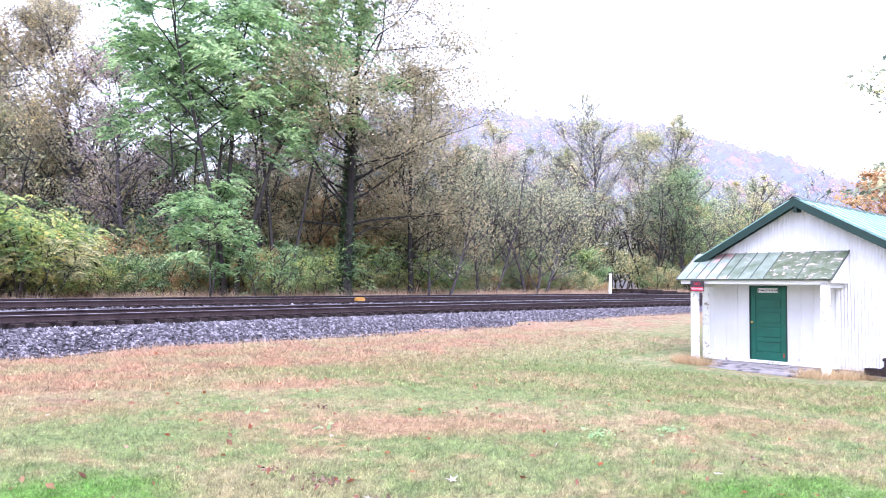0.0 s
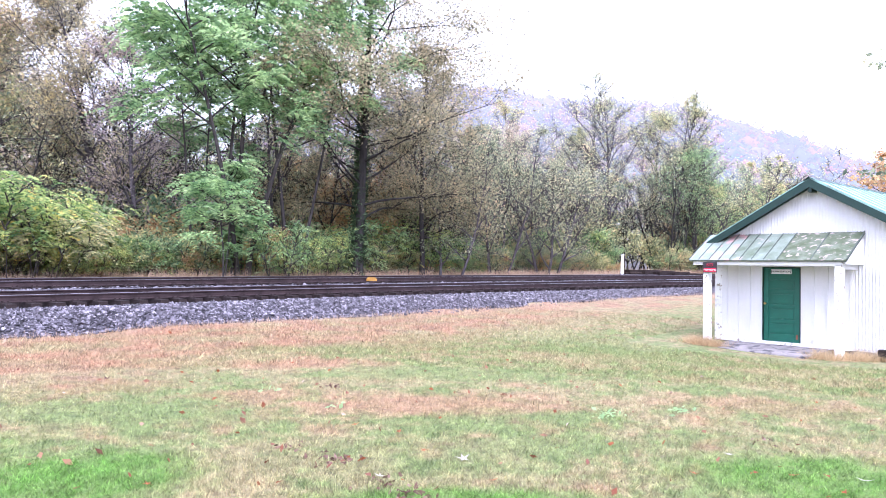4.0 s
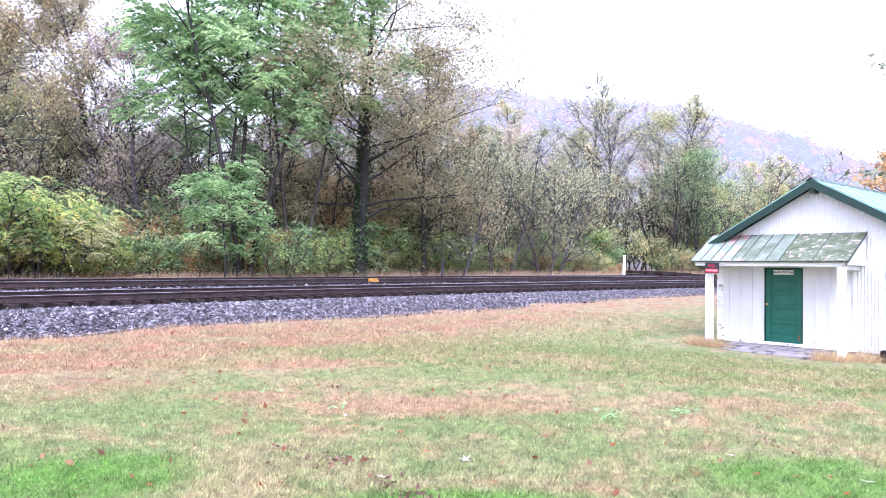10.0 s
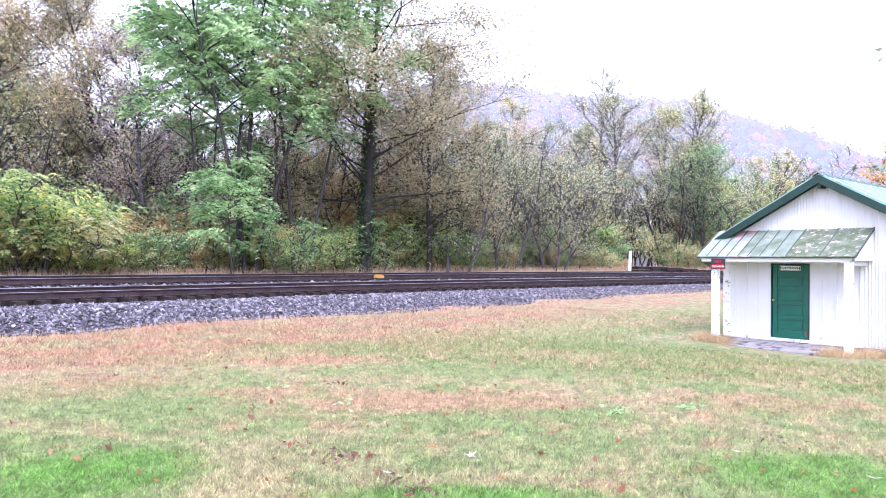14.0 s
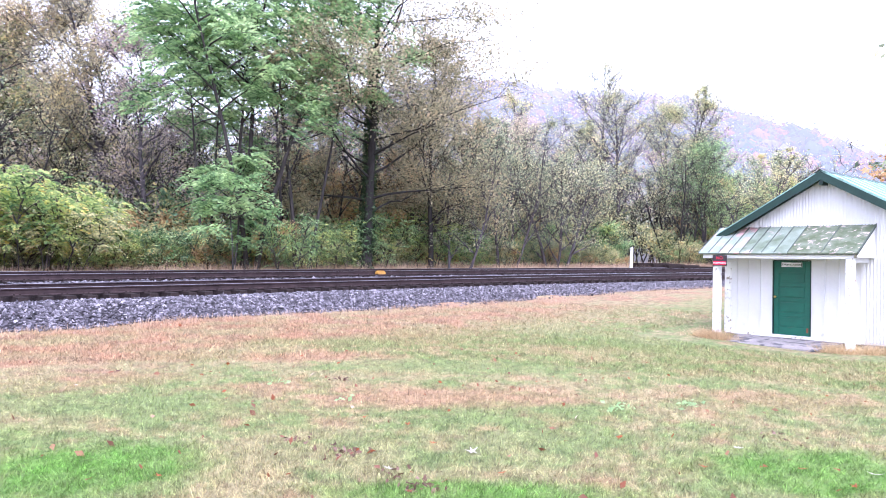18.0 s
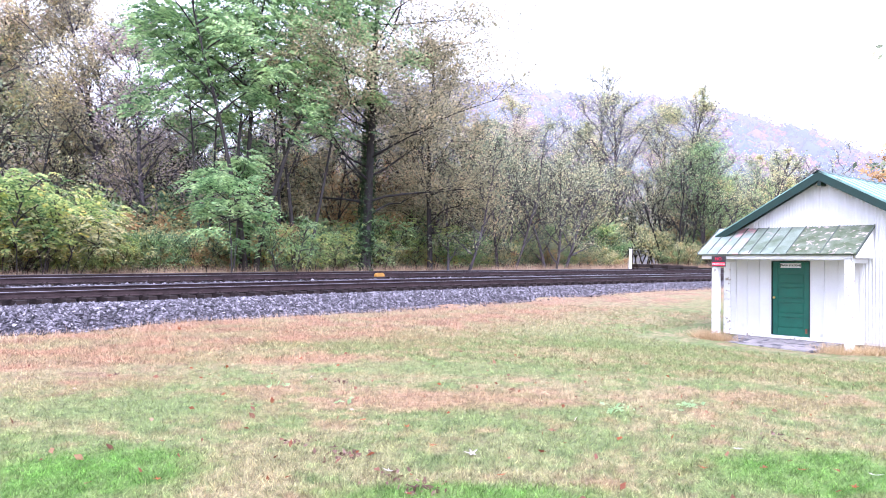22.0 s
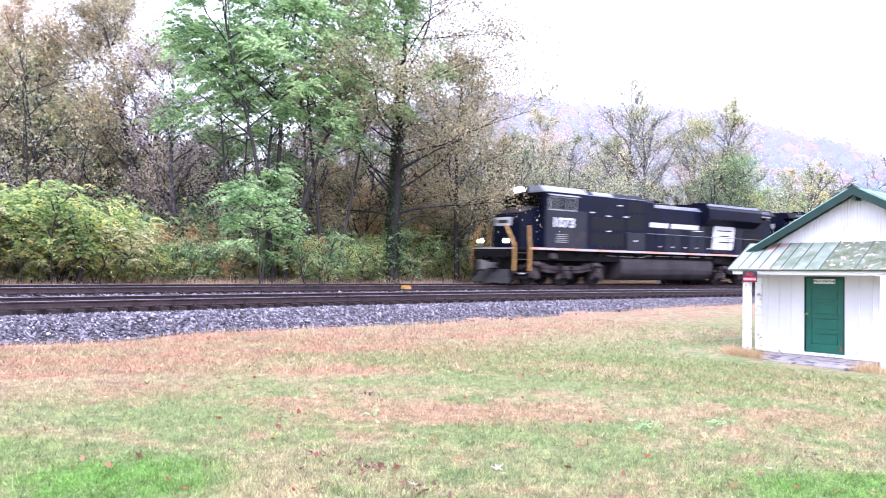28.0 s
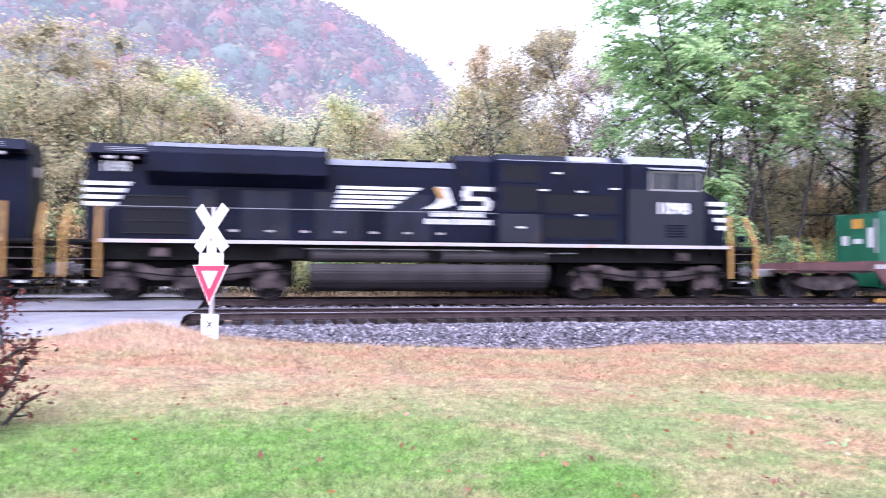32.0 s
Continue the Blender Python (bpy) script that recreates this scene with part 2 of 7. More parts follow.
def ground_z(x, y):
    s, off = track_frame(x, y)
    if y < CY + 40 or abs(s) > 160:
        return 0.0
    toe = lerp_table(s, TOE)
    back = 0.9 + 0.013 * max(0, min(s, 90))
    dip = -0.51 * math.exp(-((x - 19.8) ** 2 + (y - 6) ** 2) / 60.0)
    lawn = toe * smooth((off + 24) / 16.5) + dip
    if off > -7.0:
        lawn = toe + (back - 0.1 - toe) * smooth((off + 7.0) / 11.0)
    lawn += 0.36 * math.exp(-((x + 2.6) ** 2) / 1.5 - (y - 15.1) ** 2 / 0.7)
    return lawn + 0.03 * noise.noise((x * 0.5, y * 0.5, 0)) + (0.25 * noise.noise((x * 0.1, y * 0.1, 3)) * smooth((off - 8) / 10))


# ------------------------------------------------------------ building helpers
def mesh_of(name, verts, faces, smooth_shade=False):
    me = bpy.data.meshes.new(name)
    me.from_pydata(verts, [], faces)
    if smooth_shade:
        me.polygons.foreach_set("use_smooth", [True] * len(me.polygons))
    me.update()
    return me


def thing(name, m, label, category, group="", kind=""):
    ob = new(name)
    ob.matrix_basis = m
    return tagged(ob, label, category, group, kind)


def part(name, bm, mat, parent=None, label=""):
    """Links a bmesh (or ready mesh data) as one object, under a thing or a part."""
    if isinstance(bm, bmesh.types.BMesh):
        me = bpy.data.meshes.new(name)
        bm.to_mesh(me)
        bm.free()
    else:
        me = bm
    if mat is not None and not me.materials:
        me.materials.append(mat)
    ob = new(name, me)
    ob.parent = parent
    if label:
        ob["label"] = label
    return ob


def box(bm, x0, x1, y0, y1, z0, z1, bev=0.0):
    vs = [bm.verts.new((x, y, z)) for x in (x0, x1) for y in (y0, y1) for z in (z0, z1)]
    fs = [bm.faces.new([vs[i] for i in q]) for q in ((0, 1, 3, 2), (4, 6, 7, 5), (0, 4, 5, 1), (2, 3, 7, 6), (0, 2, 6, 4), (1, 5, 7, 3))]
    if bev:
        es = {e for f in fs for e in f.edges}
        bmesh.ops.bevel(bm, geom=list(es), offset=bev, segments=2, affect="EDGES", profile=0.6)
    return bm


def boxed(x0, x1, y0, y1, z0, z1, bev=0.0):
    return box(bmesh.new(), x0, x1, y0, y1, z0, z1, bev)


def prism(outline, a0, a1, axis="y", bev=0.0, bm=None):
    """A solid from an outline of (u, v) pairs, pushed from a0 to a1 along the axis."""
    bm = bm or bmesh.new()
    put = {"y": lambda u, v, a: (u, a, v), "x": lambda u, v, a: (a, u, v), "z": lambda u, v, a: (u, v, a)}[axis]
    lo, hi = [bm.verts.new(put(u, v, a0)) for u, v in outline], [bm.verts.new(put(u, v, a1)) for u, v in outline]
    fs = [bm.faces.new(lo), bm.faces.new(hi[::-1])]
    k = len(outline)
    fs += [bm.faces.new((lo[i], hi[i], hi[(i + 1) % k], lo[(i + 1) % k])) for i in range(k)]
    bmesh.ops.recalc_face_normals(bm, faces=fs)
    if bev:
        bmesh.ops.bevel(bm, geom=list({e for f in fs for e in f.edges}), offset=bev, segments=2, affect="EDGES")
    return bm


def cyl(bm, p, q, r, n=12, r2=None):
    """A round bar from p to q."""
    p, q = Vector(p), Vector(q)
    m = Matrix.Translation((p + q) / 2) @ (q - p).to_track_quat("Z", "Y").to_matrix().to_4x4()
    bmesh.ops.create_cone(bm, cap_ends=True, segments=n, radius1=r, radius2=r if r2 is None else r2, depth=(q - p).length, matrix=m)
    return bm


def rod(points, r, n=6):
    bm = bmesh.new()
    for p, q in zip(points, points[1:]):
        cyl(bm, p, q, r, n)
    return bm


def lettering(text, size, thick=0.004, bold=0.0):
    """Mesh of words in the built-in font, centred, in the x-z plane facing -y."""
    cu = bpy.data.curves.new("words", "FONT")
    cu.body, cu.size, cu.extrude, cu.offset, cu.align_x, cu.align_y = text, size, thick, bold, "CENTER", "CENTER"
    ob = new("words", cu)
    me = bpy.data.meshes.new_from_object(ob.evaluated_get(bpy.context.evaluated_depsgraph_get()))
    bpy.data.objects.remove(ob)
    me.transform(Matrix.Rotation(radians(90), 4, "X"))
    return me


# ------------------------------------------------------------ materials in use
def glass_material():
    m = bpy.data.materials.new("tinted_glass")
    m.use_nodes = True
    n, l = m.node_tree.nodes, m.node_tree.links
    n.remove(n["Principled BSDF"])
    tr, gl, mx = n.new("ShaderNodeBsdfTransparent"), n.new("ShaderNodeBsdfGlossy"), n.new("ShaderNodeMixShader")
    tr.inputs[0].default_value = (0.4, 0.43, 0.43, 1)
    gl.inputs["Roughness"].default_value = 0.05
    mx.inputs[0].default_value = 0.05
    l.new(tr.outputs[0], mx.inputs[1]), l.new(gl.outputs[0], mx.inputs[2]), l.new(mx.outputs[0], n["Material Output"].inputs[0])
    return m


LAWN = lawn_material()
BLADE = lawn_material("lawn_blades", True)
STONE = material("ballast_stone", (0.11, 0.1, 0.125), 0.9, col2=(0.016, 0.015, 0.018), scale=16, grain=45, bump=0.9)
RAIL = material("rusty_rail", (0.042, 0.028, 0.029), 0.65, 0.0, var=0.3, scale=4, bump=0.15, spec=0.15)
RAILHEAD = material("worn_rail_head", (0.27, 0.26, 0.28), 0.4, 1.0, var=0.1, scale=6, bump=0.03)
TIE = material("creosoted_tie", (0.03, 0.022, 0.021), 0.85, var=0.4, scale=5, grain=30, bump=0.4, stretch=(1, 8, 1), spec=0.15)
WHITE = material("white_paint", (0.72, 0.72, 0.73), 0.55, var=0.05, scale=1.2, bump=0.06, stain=(0.5, 0.48, 0.45), stain_at=0.72)
PEEL = material("peeling_white_paint", (0.78, 0.78, 0.77), 0.6, var=0.05, scale=6, bump=0.2, stain=(0.3, 0.25, 0.2), stain_at=0.62)
GREEN = material("green_trim_paint", (0.007, 0.034, 0.026), 0.45, var=0.15, scale=3, bump=0.08)
DOORG = material("green_door_paint", (0.006, 0.11, 0.072), 0.4, var=0.1, scale=3, bump=0.05)
ROOFG = material("weathered_green_roof", (0.26, 0.42, 0.37), 0.4, 0.2, var=0.15, scale=1.5, bump=0.08, stain=(0.2, 0.26, 0.2), stain_at=0.66)
MOSS = material("mossy_metal_roof", (0.18, 0.21, 0.15), 0.7, 0.0, col2=(0.08, 0.105, 0.05), scale=4.5, bump=0.15, stain=(0.5, 0.4, 0.38), stain_at=0.6)
PALEROOF = material("faded_green_roof_sheet", (0.28, 0.33, 0.29), 0.5, 0.0, col2=(0.18, 0.22, 0.185), scale=2.6, bump=0.1, stain=(0.46, 0.36, 0.35), stain_at=0.61)
RUSTROOF = material("flaking_pinkish_roof_sheet", (0.3, 0.34, 0.3), 0.55, 0.0, col2=(0.2, 0.25, 0.21), scale=2.2, bump=0.15, stain=(0.5, 0.3, 0.29), stain_at=0.52)
HALFMOSS = material("moss_streaked_roof_sheet", (0.27, 0.32, 0.27), 0.55, 0.0, col2=(0.1, 0.135, 0.075), scale=2.0, bump=0.12, stain=(0.48, 0.4, 0.38), stain_at=0.64)
SEAM = material("dark_roof_seam", (0.09, 0.11, 0.09), 0.7)
CONCRETE = material("concrete", (0.3, 0.27, 0.27), 0.8, var=0.2, scale=2, bump=0.2, stain=(0.09, 0.085, 0.095), stain_at=0.55)
BRASS = material("brass", (0.6, 0.42, 0.15), 0.3, 1.0, bump=0.0)
BLACK = material("black_loco_paint", (0.0045, 0.0058, 0.0155), 0.4, var=0.3, scale=0.7, bump=0.03, stain=(0.009, 0.009, 0.012), stain_at=0.66, spec=0.1)
GRIME = material("grimy_underframe", (0.007, 0.0065, 0.007), 0.8, var=0.4, scale=2.5, bump=0.2, spec=0.12)
# near-black colour stands in for shade inside the hood recesses
RECESS_SHADE = material("recess_shade_paint", (0.0035, 0.0038, 0.006), 0.6, bump=0.02, spec=0.2)
CABDUST = material("dusty_black_cab_paint", (0.0078, 0.0088, 0.017), 0.45, var=0.3, scale=0.5, bump=0.03, stain=(0.03, 0.021, 0.018), stain_at=0.6, spec=0.3)
BARKD = material("ivy_dark_bark", (0.035, 0.03, 0.03), 0.9, col2=(0.015, 0.013, 0.013), scale=8, grain=40, bump=0.6, stretch=(1, 1, 0.25))
SCUFF = material("scuffed_plow_steel", (0.06, 0.056, 0.06), 0.6, 0.3, col2=(0.03, 0.03, 0.032), scale=4, bump=0.1)
WHEELM = material("dark_wheel_steel", (0.03, 0.025, 0.026), 0.7, col2=(0.012, 0.01, 0.011), scale=4, bump=0.15, spec=0.2)
HOODDOOR = material("worn_hood_door_paint", (0.008, 0.0096, 0.02), 0.45, var=0.35, scale=0.9, bump=0.04, stain=(0.014, 0.014, 0.018), stain_at=0.6, spec=0.2)
HANDRAIL = material("dull_handrail_paint", (0.16, 0.16, 0.18), 0.5, var=0.15, scale=4)
RUSTSTRIPE = material("rust_stained_white_stripe", (0.37, 0.345, 0.355), 0.5, var=0.08, scale=0.6, bump=0.03, stain=(0.42, 0.24, 0.17), stain_at=0.47)
TRUCKM = material("dusty_truck_steel", (0.092, 0.07, 0.068), 0.8, col2=(0.024, 0.019, 0.02), scale=3, bump=0.25, spec=0.15)
TANKM = material("dusty_fuel_tank", (0.036, 0.031, 0.033), 0.6, var=0.25, scale=1.2, bump=0.1, spec=0.2)
LOUVRE = material("dusty_louvre", (0.016, 0.0155, 0.019), 0.7, var=0.3, scale=2, bump=0.05, spec=0.2)
STRIPE = material("white_stripe", (0.37, 0.345, 0.355), 0.5, var=0.08, scale=0.6, bump=0.03, stain=(0.4, 0.25, 0.19), stain_at=0.58)
DECAL = material("white_decal", (0.5, 0.5, 0.51), 0.45, var=0.04, scale=2, bump=0)
OCHRE = material("yellow_handrail_paint", (0.36, 0.2, 0.05), 0.5, var=0.2, scale=6, bump=0.05)
ROOFGREY = material("pale_dusty_roof_panel", (0.24, 0.25, 0.3), 0.45, var=0.12, scale=1.5, bump=0.05)
WINDOW = glass_material()
VINYL = material("pale_cab_interior", (0.45, 0.45, 0.42), 0.8, var=0.2)
STEEL = material("worn_steel", (0.25, 0.24, 0.24), 0.45, 0.8, var=0.2, scale=8)
RED = material("red_sign_face", (0.62, 0.02, 0.06), 0.45, var=0.08, scale=4, bump=0.02)
SIGNW = material("white_sign_face", (0.82, 0.82, 0.82), 0.45, var=0.04, scale=4, bump=0.02)
POST = material("galvanised_post", (0.4, 0.38, 0.4), 0.5, 0.5, var=0.15, scale=6)
INK = material("black_ink", (0.02, 0.02, 0.02), 0.6, bump=0)
YELLOW = material("yellow_paint", (0.42, 0.22, 0.04), 0.5, var=0.15, scale=9)
CONTG = material("green_container_paint", (0.008, 0.09, 0.048), 0.5, var=0.15, scale=1.5, bump=0.05)
WELLM = material("oxide_brown_well_car", (0.07, 0.026, 0.026), 0.6, var=0.25, scale=1.5, bump=0.1)
BARK = material("bark", (0.06, 0.05, 0.048), 0.9, col2=(0.025, 0.021, 0.02), scale=8, grain=40, bump=0.6, stretch=(1, 1, 0.25))
BARKL = material("lilac_grey_twigs", (0.12, 0.103, 0.113), 0.9, col2=(0.045, 0.038, 0.042), scale=6, grain=40, bump=0.4)
ASPHALT = material("wet_pale_asphalt", (0.2, 0.195, 0.22), 0.35, var=0.15, scale=1.5, bump=0.15, grain=120)
L_AILAN = leaves_of("fresh_green_fronds", [(0.1, 0.185, 0.095), (0.24, 0.37, 0.185), (0.4, 0.53, 0.27), (0.6, 0.69, 0.38)], 0.6)
L_PINK = leaves_of("pale_pinkish_leaves", [(0.3, 0.285, 0.21), (0.45, 0.4, 0.29), (0.57, 0.46, 0.35), (0.55, 0.51, 0.31)], 0.5)
L_OAK = leaves_of("olive_brown_leaves", [(0.17, 0.165, 0.11), (0.31, 0.29, 0.19), (0.43, 0.385, 0.24), (0.54, 0.41, 0.25)], 0.55)
L_DULL = leaves_of("dull_autumn_leaves", [(0.1, 0.135, 0.095), (0.28, 0.32, 0.215), (0.45, 0.445, 0.28), (0.63, 0.52, 0.32)], 0.55)
L_PURPLE = leaves_of("purplish_thin_leaves", [(0.346, 0.286, 0.336), (0.41, 0.345, 0.364), (0.475, 0.403, 0.336), (0.562, 0.461, 0.325)], 0.55)
L_GOLD = leaves_of("gold_and_grey_leaves", [(0.2, 0.19, 0.18), (0.34, 0.32, 0.24), (0.49, 0.43, 0.26), (0.6, 0.49, 0.23)], 0.55)
L_BUSH = leaves_of("bright_bush_leaves", [(0.07, 0.15, 0.065), (0.25, 0.36, 0.15), (0.47, 0.53, 0.2), (0.72, 0.54, 0.17)], 0.55)
L_YELLOW = leaves_of("yellow_green_leaves", [(0.12, 0.16, 0.105), (0.35, 0.39, 0.23), (0.56, 0.53, 0.29), (0.66, 0.5, 0.27)], 0.55)
L_UNDER = leaves_of("undergrowth_leaves", [(0.07, 0.14, 0.09), (0.2, 0.3, 0.18), (0.42, 0.43, 0.22), (0.68, 0.5, 0.2)], 0.55)
L_ORANGE = leaves_of("orange_leaves", [(0.34, 0.24, 0.15), (0.5, 0.33, 0.18), (0.6, 0.42, 0.22), (0.42, 0.37, 0.2)], 0.5)
L_IVY = leaves_of("dark_ivy_leaves", [(0.03, 0.05, 0.03), (0.06, 0.09, 0.05), (0.1, 0.13, 0.07)], 0.2)
L_RED = leaves_of("dark_red_leaves", [(0.09, 0.03, 0.03), (0.16, 0.04, 0.04), (0.05, 0.04, 0.03), (0.2, 0.07, 0.05)])
# the two hill woods carry their haze as emission in the material
L_HILL = leaves_of("autumn_hillside_haze_glow", [(0.08, 0.13, 0.11), (0.1, 0.17, 0.13), (0.16, 0.12, 0.13), (0.08, 0.145, 0.12), (0.16, 0.17, 0.11), (0.14, 0.12, 0.13), (0.3, 0.11, 0.095), (0.2, 0.15, 0.14), (0.25, 0.2, 0.14)], 0.2, ((0.21, 0.205, 0.24), 0.32, 20, 110, 0.48))
L_FAR = leaves_of("far_woods_haze_glow", [(0.06, 0.15, 0.11), (0.13, 0.19, 0.11), (0.42, 0.18, 0.1), (0.1, 0.18, 0.12), (0.3, 0.25, 0.12)], 0.2, ((0.235, 0.225, 0.28), 0.52, 15, 150, 0.93))
GRASS_TUFT = leaves_of("golden_dry_tuft", [(0.4, 0.27, 0.17), (0.52, 0.4, 0.24), (0.62, 0.5, 0.32)], 0.5)
GRASS_DRY = leaves_of("dry_fringe_grass", [(0.33, 0.23, 0.165), (0.46, 0.34, 0.245), (0.56, 0.45, 0.33)], 0.3)

# ------------------------------------------------------------ ground
def build_ground():
    xs = sorted({round(v, 2) for v in np.concatenate([np.arange(-14, 46, 0.6), np.arange(46, 130, 4), np.arange(-80, -14, 3), np.array([-2500, -900, -400, -200, -120, 200, 400, 900, 2500])])})
    ys = sorted({round(v, 2) for v in np.concatenate([np.arange(-4, 34, 0.6), np.arange(34, 110, 4), np.arange(-60, -4, 4), np.array([-2500, -900, -400, -200, -100, 180, 400, 900, 2500])])})
    verts = [(x, y, ground_z(x, y)) for y in ys for x in xs]
    w = len(xs)
    faces = [(j * w + i, j * w + i + 1, (j + 1) * w + i + 1, (j + 1) * w + i) for j in range(len(ys) - 1) for i in range(w - 1)]
    part_ob = part("ground", mesh_of("ground", verts, faces, True), LAWN)
    tagged(part_ob, "mown autumn lawn with green, straw and rust patches", "lawn", kind="structure")


def ribbon(name, profile, s0, s1, step, mat, wob=0.0, label="", category="", kind="structure"):
    """A sheet swept along the curve; profile: function of s giving (off, z) pairs."""
    verts, faces = [], []
    count = int((s1 - s0) / step) + 1
    for i in range(count):
        s = s0 + (s1 - s0) * i / (count - 1)
        prof = profile(s)
        for off, z in prof:
            x, y, _ = on_track(s, off)
            verts.append((x, y, z + wob * noise.noise((x * 2.5, y * 2.5, 1))))
    k = len(prof)
    for i in range(count - 1):
        for j in range(k - 1):
            a = i * k + j
            faces.append((a, a + 1, a + k + 1, a + k))
    ob = part(name, mesh_of(name, verts, faces, True), mat)
    return tagged(ob, label, category, kind=kind)


def bed_profile(s):
    g = GRADE * s
    toe = ground_z(*on_track(s, -7.05)[:2]) - 0.04
    wv = 0.18 * noise.noise((s * 0.35, 0, 7)) + 0.14 * noise.noise((s * 1.3, 0, 9))
    back = ground_z(*on_track(s, 4.2)[:2]) - 0.03
    n_top, f_top = RAIL_NEAR - 0.33 + g, RAIL_FAR - 0.25 + g
    pts = [(-7.25 + wv, toe - 0.16), (-7.0 + wv, toe + 0.055)]
    for u in (0.2, 0.4, 0.6, 0.8):
        pts.append((-7.0 + wv + u * (1.05 - wv), toe + 0.055 + (n_top - toe - 0.035) * u ** 0.8))
    pts += [(-5.85, n_top), (-5.6, n_top), (-4.27, n_top - 0.02), (-3.3, n_top), (-2.5, n_top + 0.03), (-1.95, f_top - 0.05), (-1.6, f_top), (0, f_top - 0.02), (1.5, f_top), (2.2, f_top), (3.2, back + 0.05), (3.8, back - 0.1)]
    return pts


def scatter_stones():
    """Loose stones on the near shoulder, where they can be told apart, and between the tracks."""
    rng = np.random.default_rng(5)
    ico = np.array([(1, 0, 0), (-1, 0, 0), (0, 1, 0), (0, -1, 0), (0, 0, 1), (0, 0, -1)], float)
    tri = np.array([(0, 2, 4), (2, 1, 4), (1, 3, 4), (3, 0, 4), (2, 0, 5), (1, 2, 5), (3, 1, 5), (0, 3, 5)])
    V, F = [], []
    count = 0
    tables = [bed_profile(-15 + 0.25 * k)[1:] for k in range(264)]
    for i in range(90000):
        near = rng.random() < 0.86
        s = -14 + 64 * rng.random() ** 1.25
        prof = tables[int((s + 15) * 4 + 0.5)]
        if near:
            off = -7.08 + 1.55 * rng.random() - 0.5 * (rng.random() < 0.04) * rng.random()
        else:
            off = -2.9 + 1.5 * rng.random()
        x, y, _ = on_track(s, off)
        z = lerp_table(off, prof) + 0.012 + 0.02 * noise.noise((x * 2.5, y * 2.5, 1))
        size = 0.024 + 0.036 * rng.random() ** 2
        p = ico * (size * (0.8 + 0.5 * rng.random((6, 1)))) + (size * 0.45) * rng.normal(size=(6, 3)) * 0.7
        a = rng.random() * 6.283
        c, sn = math.cos(a), math.sin(a)
        q = np.stack([p[:, 0] * c - p[:, 1] * sn, p[:, 0] * sn + p[:, 1] * c, p[:, 2] * 0.75], 1) + (x, y, z + 0.012)
        V.append(q)
        F.append(tri + 6 * count)
        count += 1
    ob = part("ballast_stones", mesh_of("ballast_stones", np.concatenate(V).tolist(), np.concatenate(F).tolist()), STONE_LOOSE)
    tagged(ob, "loose grey crushed stone on the track shoulder", "ballast", kind="stuff")


def stone_material():
    m = bpy.data.materials.new("loose_stone")
    m.use_nodes = True
    n, l = m.node_tree.nodes, m.node_tree.links
    geo, ramp = n.new("ShaderNodeNewGeometry"), n.new("ShaderNodeValToRGB")
    e = ramp.color_ramp.elements
    e[0].color, e[1].color = (0.018, 0.016, 0.019, 1), (0.33, 0.305, 0.34, 1)
    for at, c in ((0.45, (0.075, 0.067, 0.08, 1)), (0.8, (0.17, 0.155, 0.178, 1))):
        e.new(at).color = c
    l.new(geo.outputs["Random Per Island"], ramp.inputs[0])
    l.new(ramp.outputs[0], n["Principled BSDF"].inputs["Base Color"])
    n["Principled BSDF"].inputs["Roughness"].default_value = 0.75
    return m


STONE_LOOSE = stone_material()
RAILSEC = [(-0.07, 0), (0.07, 0), (0.07, 0.012), (0.012, 0.035), (0.01, 0.12), (0.034, 0.132), (0.036, 0.162), (0.027, 0.17), (-0.027, 0.17), (-0.036, 0.162), (-0.034, 0.132), (-0.01, 0.12), (-0.012, 0.035), (-0.07, 0.012)]


def build_track(name, off, top, lift, label, s0, s1):
    track = thing(name, Matrix(), label, "railway track", kind="structure")
    track["group"] = "railway tracks"
    for side, extra in ((-0.75, 0.0), (0.75, lift)):
        verts, faces, k = [], [], len(RAILSEC)
        n = int((s1 - s0) / 2) + 1
        for i in range(n):
            s = s0 + (s1 - s0) * i / (n - 1)
            for u, v in RAILSEC:
                x, y, _ = on_track(s, off + side + u)
                verts.append((x, y, top - 0.17 + v + extra + GRADE * s))
        for i in range(n - 1):
            for j in range(k):
                a, b = i * k + j, i * k + (j + 1) % k
                faces.append((a, b, b + k, a + k))
        me = mesh_of("rail", verts, faces)
        me.materials.append(RAIL), me.materials.append(RAILHEAD)
        me.polygons.foreach_set("material_index", [1 if p % k in (6, 7, 8) else 0 for p in range(len(faces))])
        part("rail", me, None, track)
    return track


def lay_ties(track, off, top, s0, s1):
    me = None
    s = s0
    rng = random.Random(3)
    while s < s1:
        if me is None:
            bm = boxed(-0.11, 0.11, -1.3, 1.3, -0.17, 0, 0.01)
            for side in (-0.75, 0.75):
                box(bm, -0.1, 0.1, side - 0.18, side + 0.18, 0.0, 0.02)
                for dx in (-0.06, 0.06):
                    for dy in (-0.09, 0.09):
                        box(bm, dx - 0.015, dx + 0.015, side + dy - 0.015, side + dy + 0.015, 0.02, 0.05)
            ob = part("tie", bm, TIE, track)
            me = ob.data
        else:
            ob = new("tie", me)
            ob.parent = track
        x, y, a = on_track(s, off + rng.uniform(-0.05, 0.05))
        ob.matrix_basis = pose(x, y, top - 0.185 + GRADE * s, 0, 0, math.degrees(a) + rng.uniform(-0.8, 0.8))
        s += 0.52


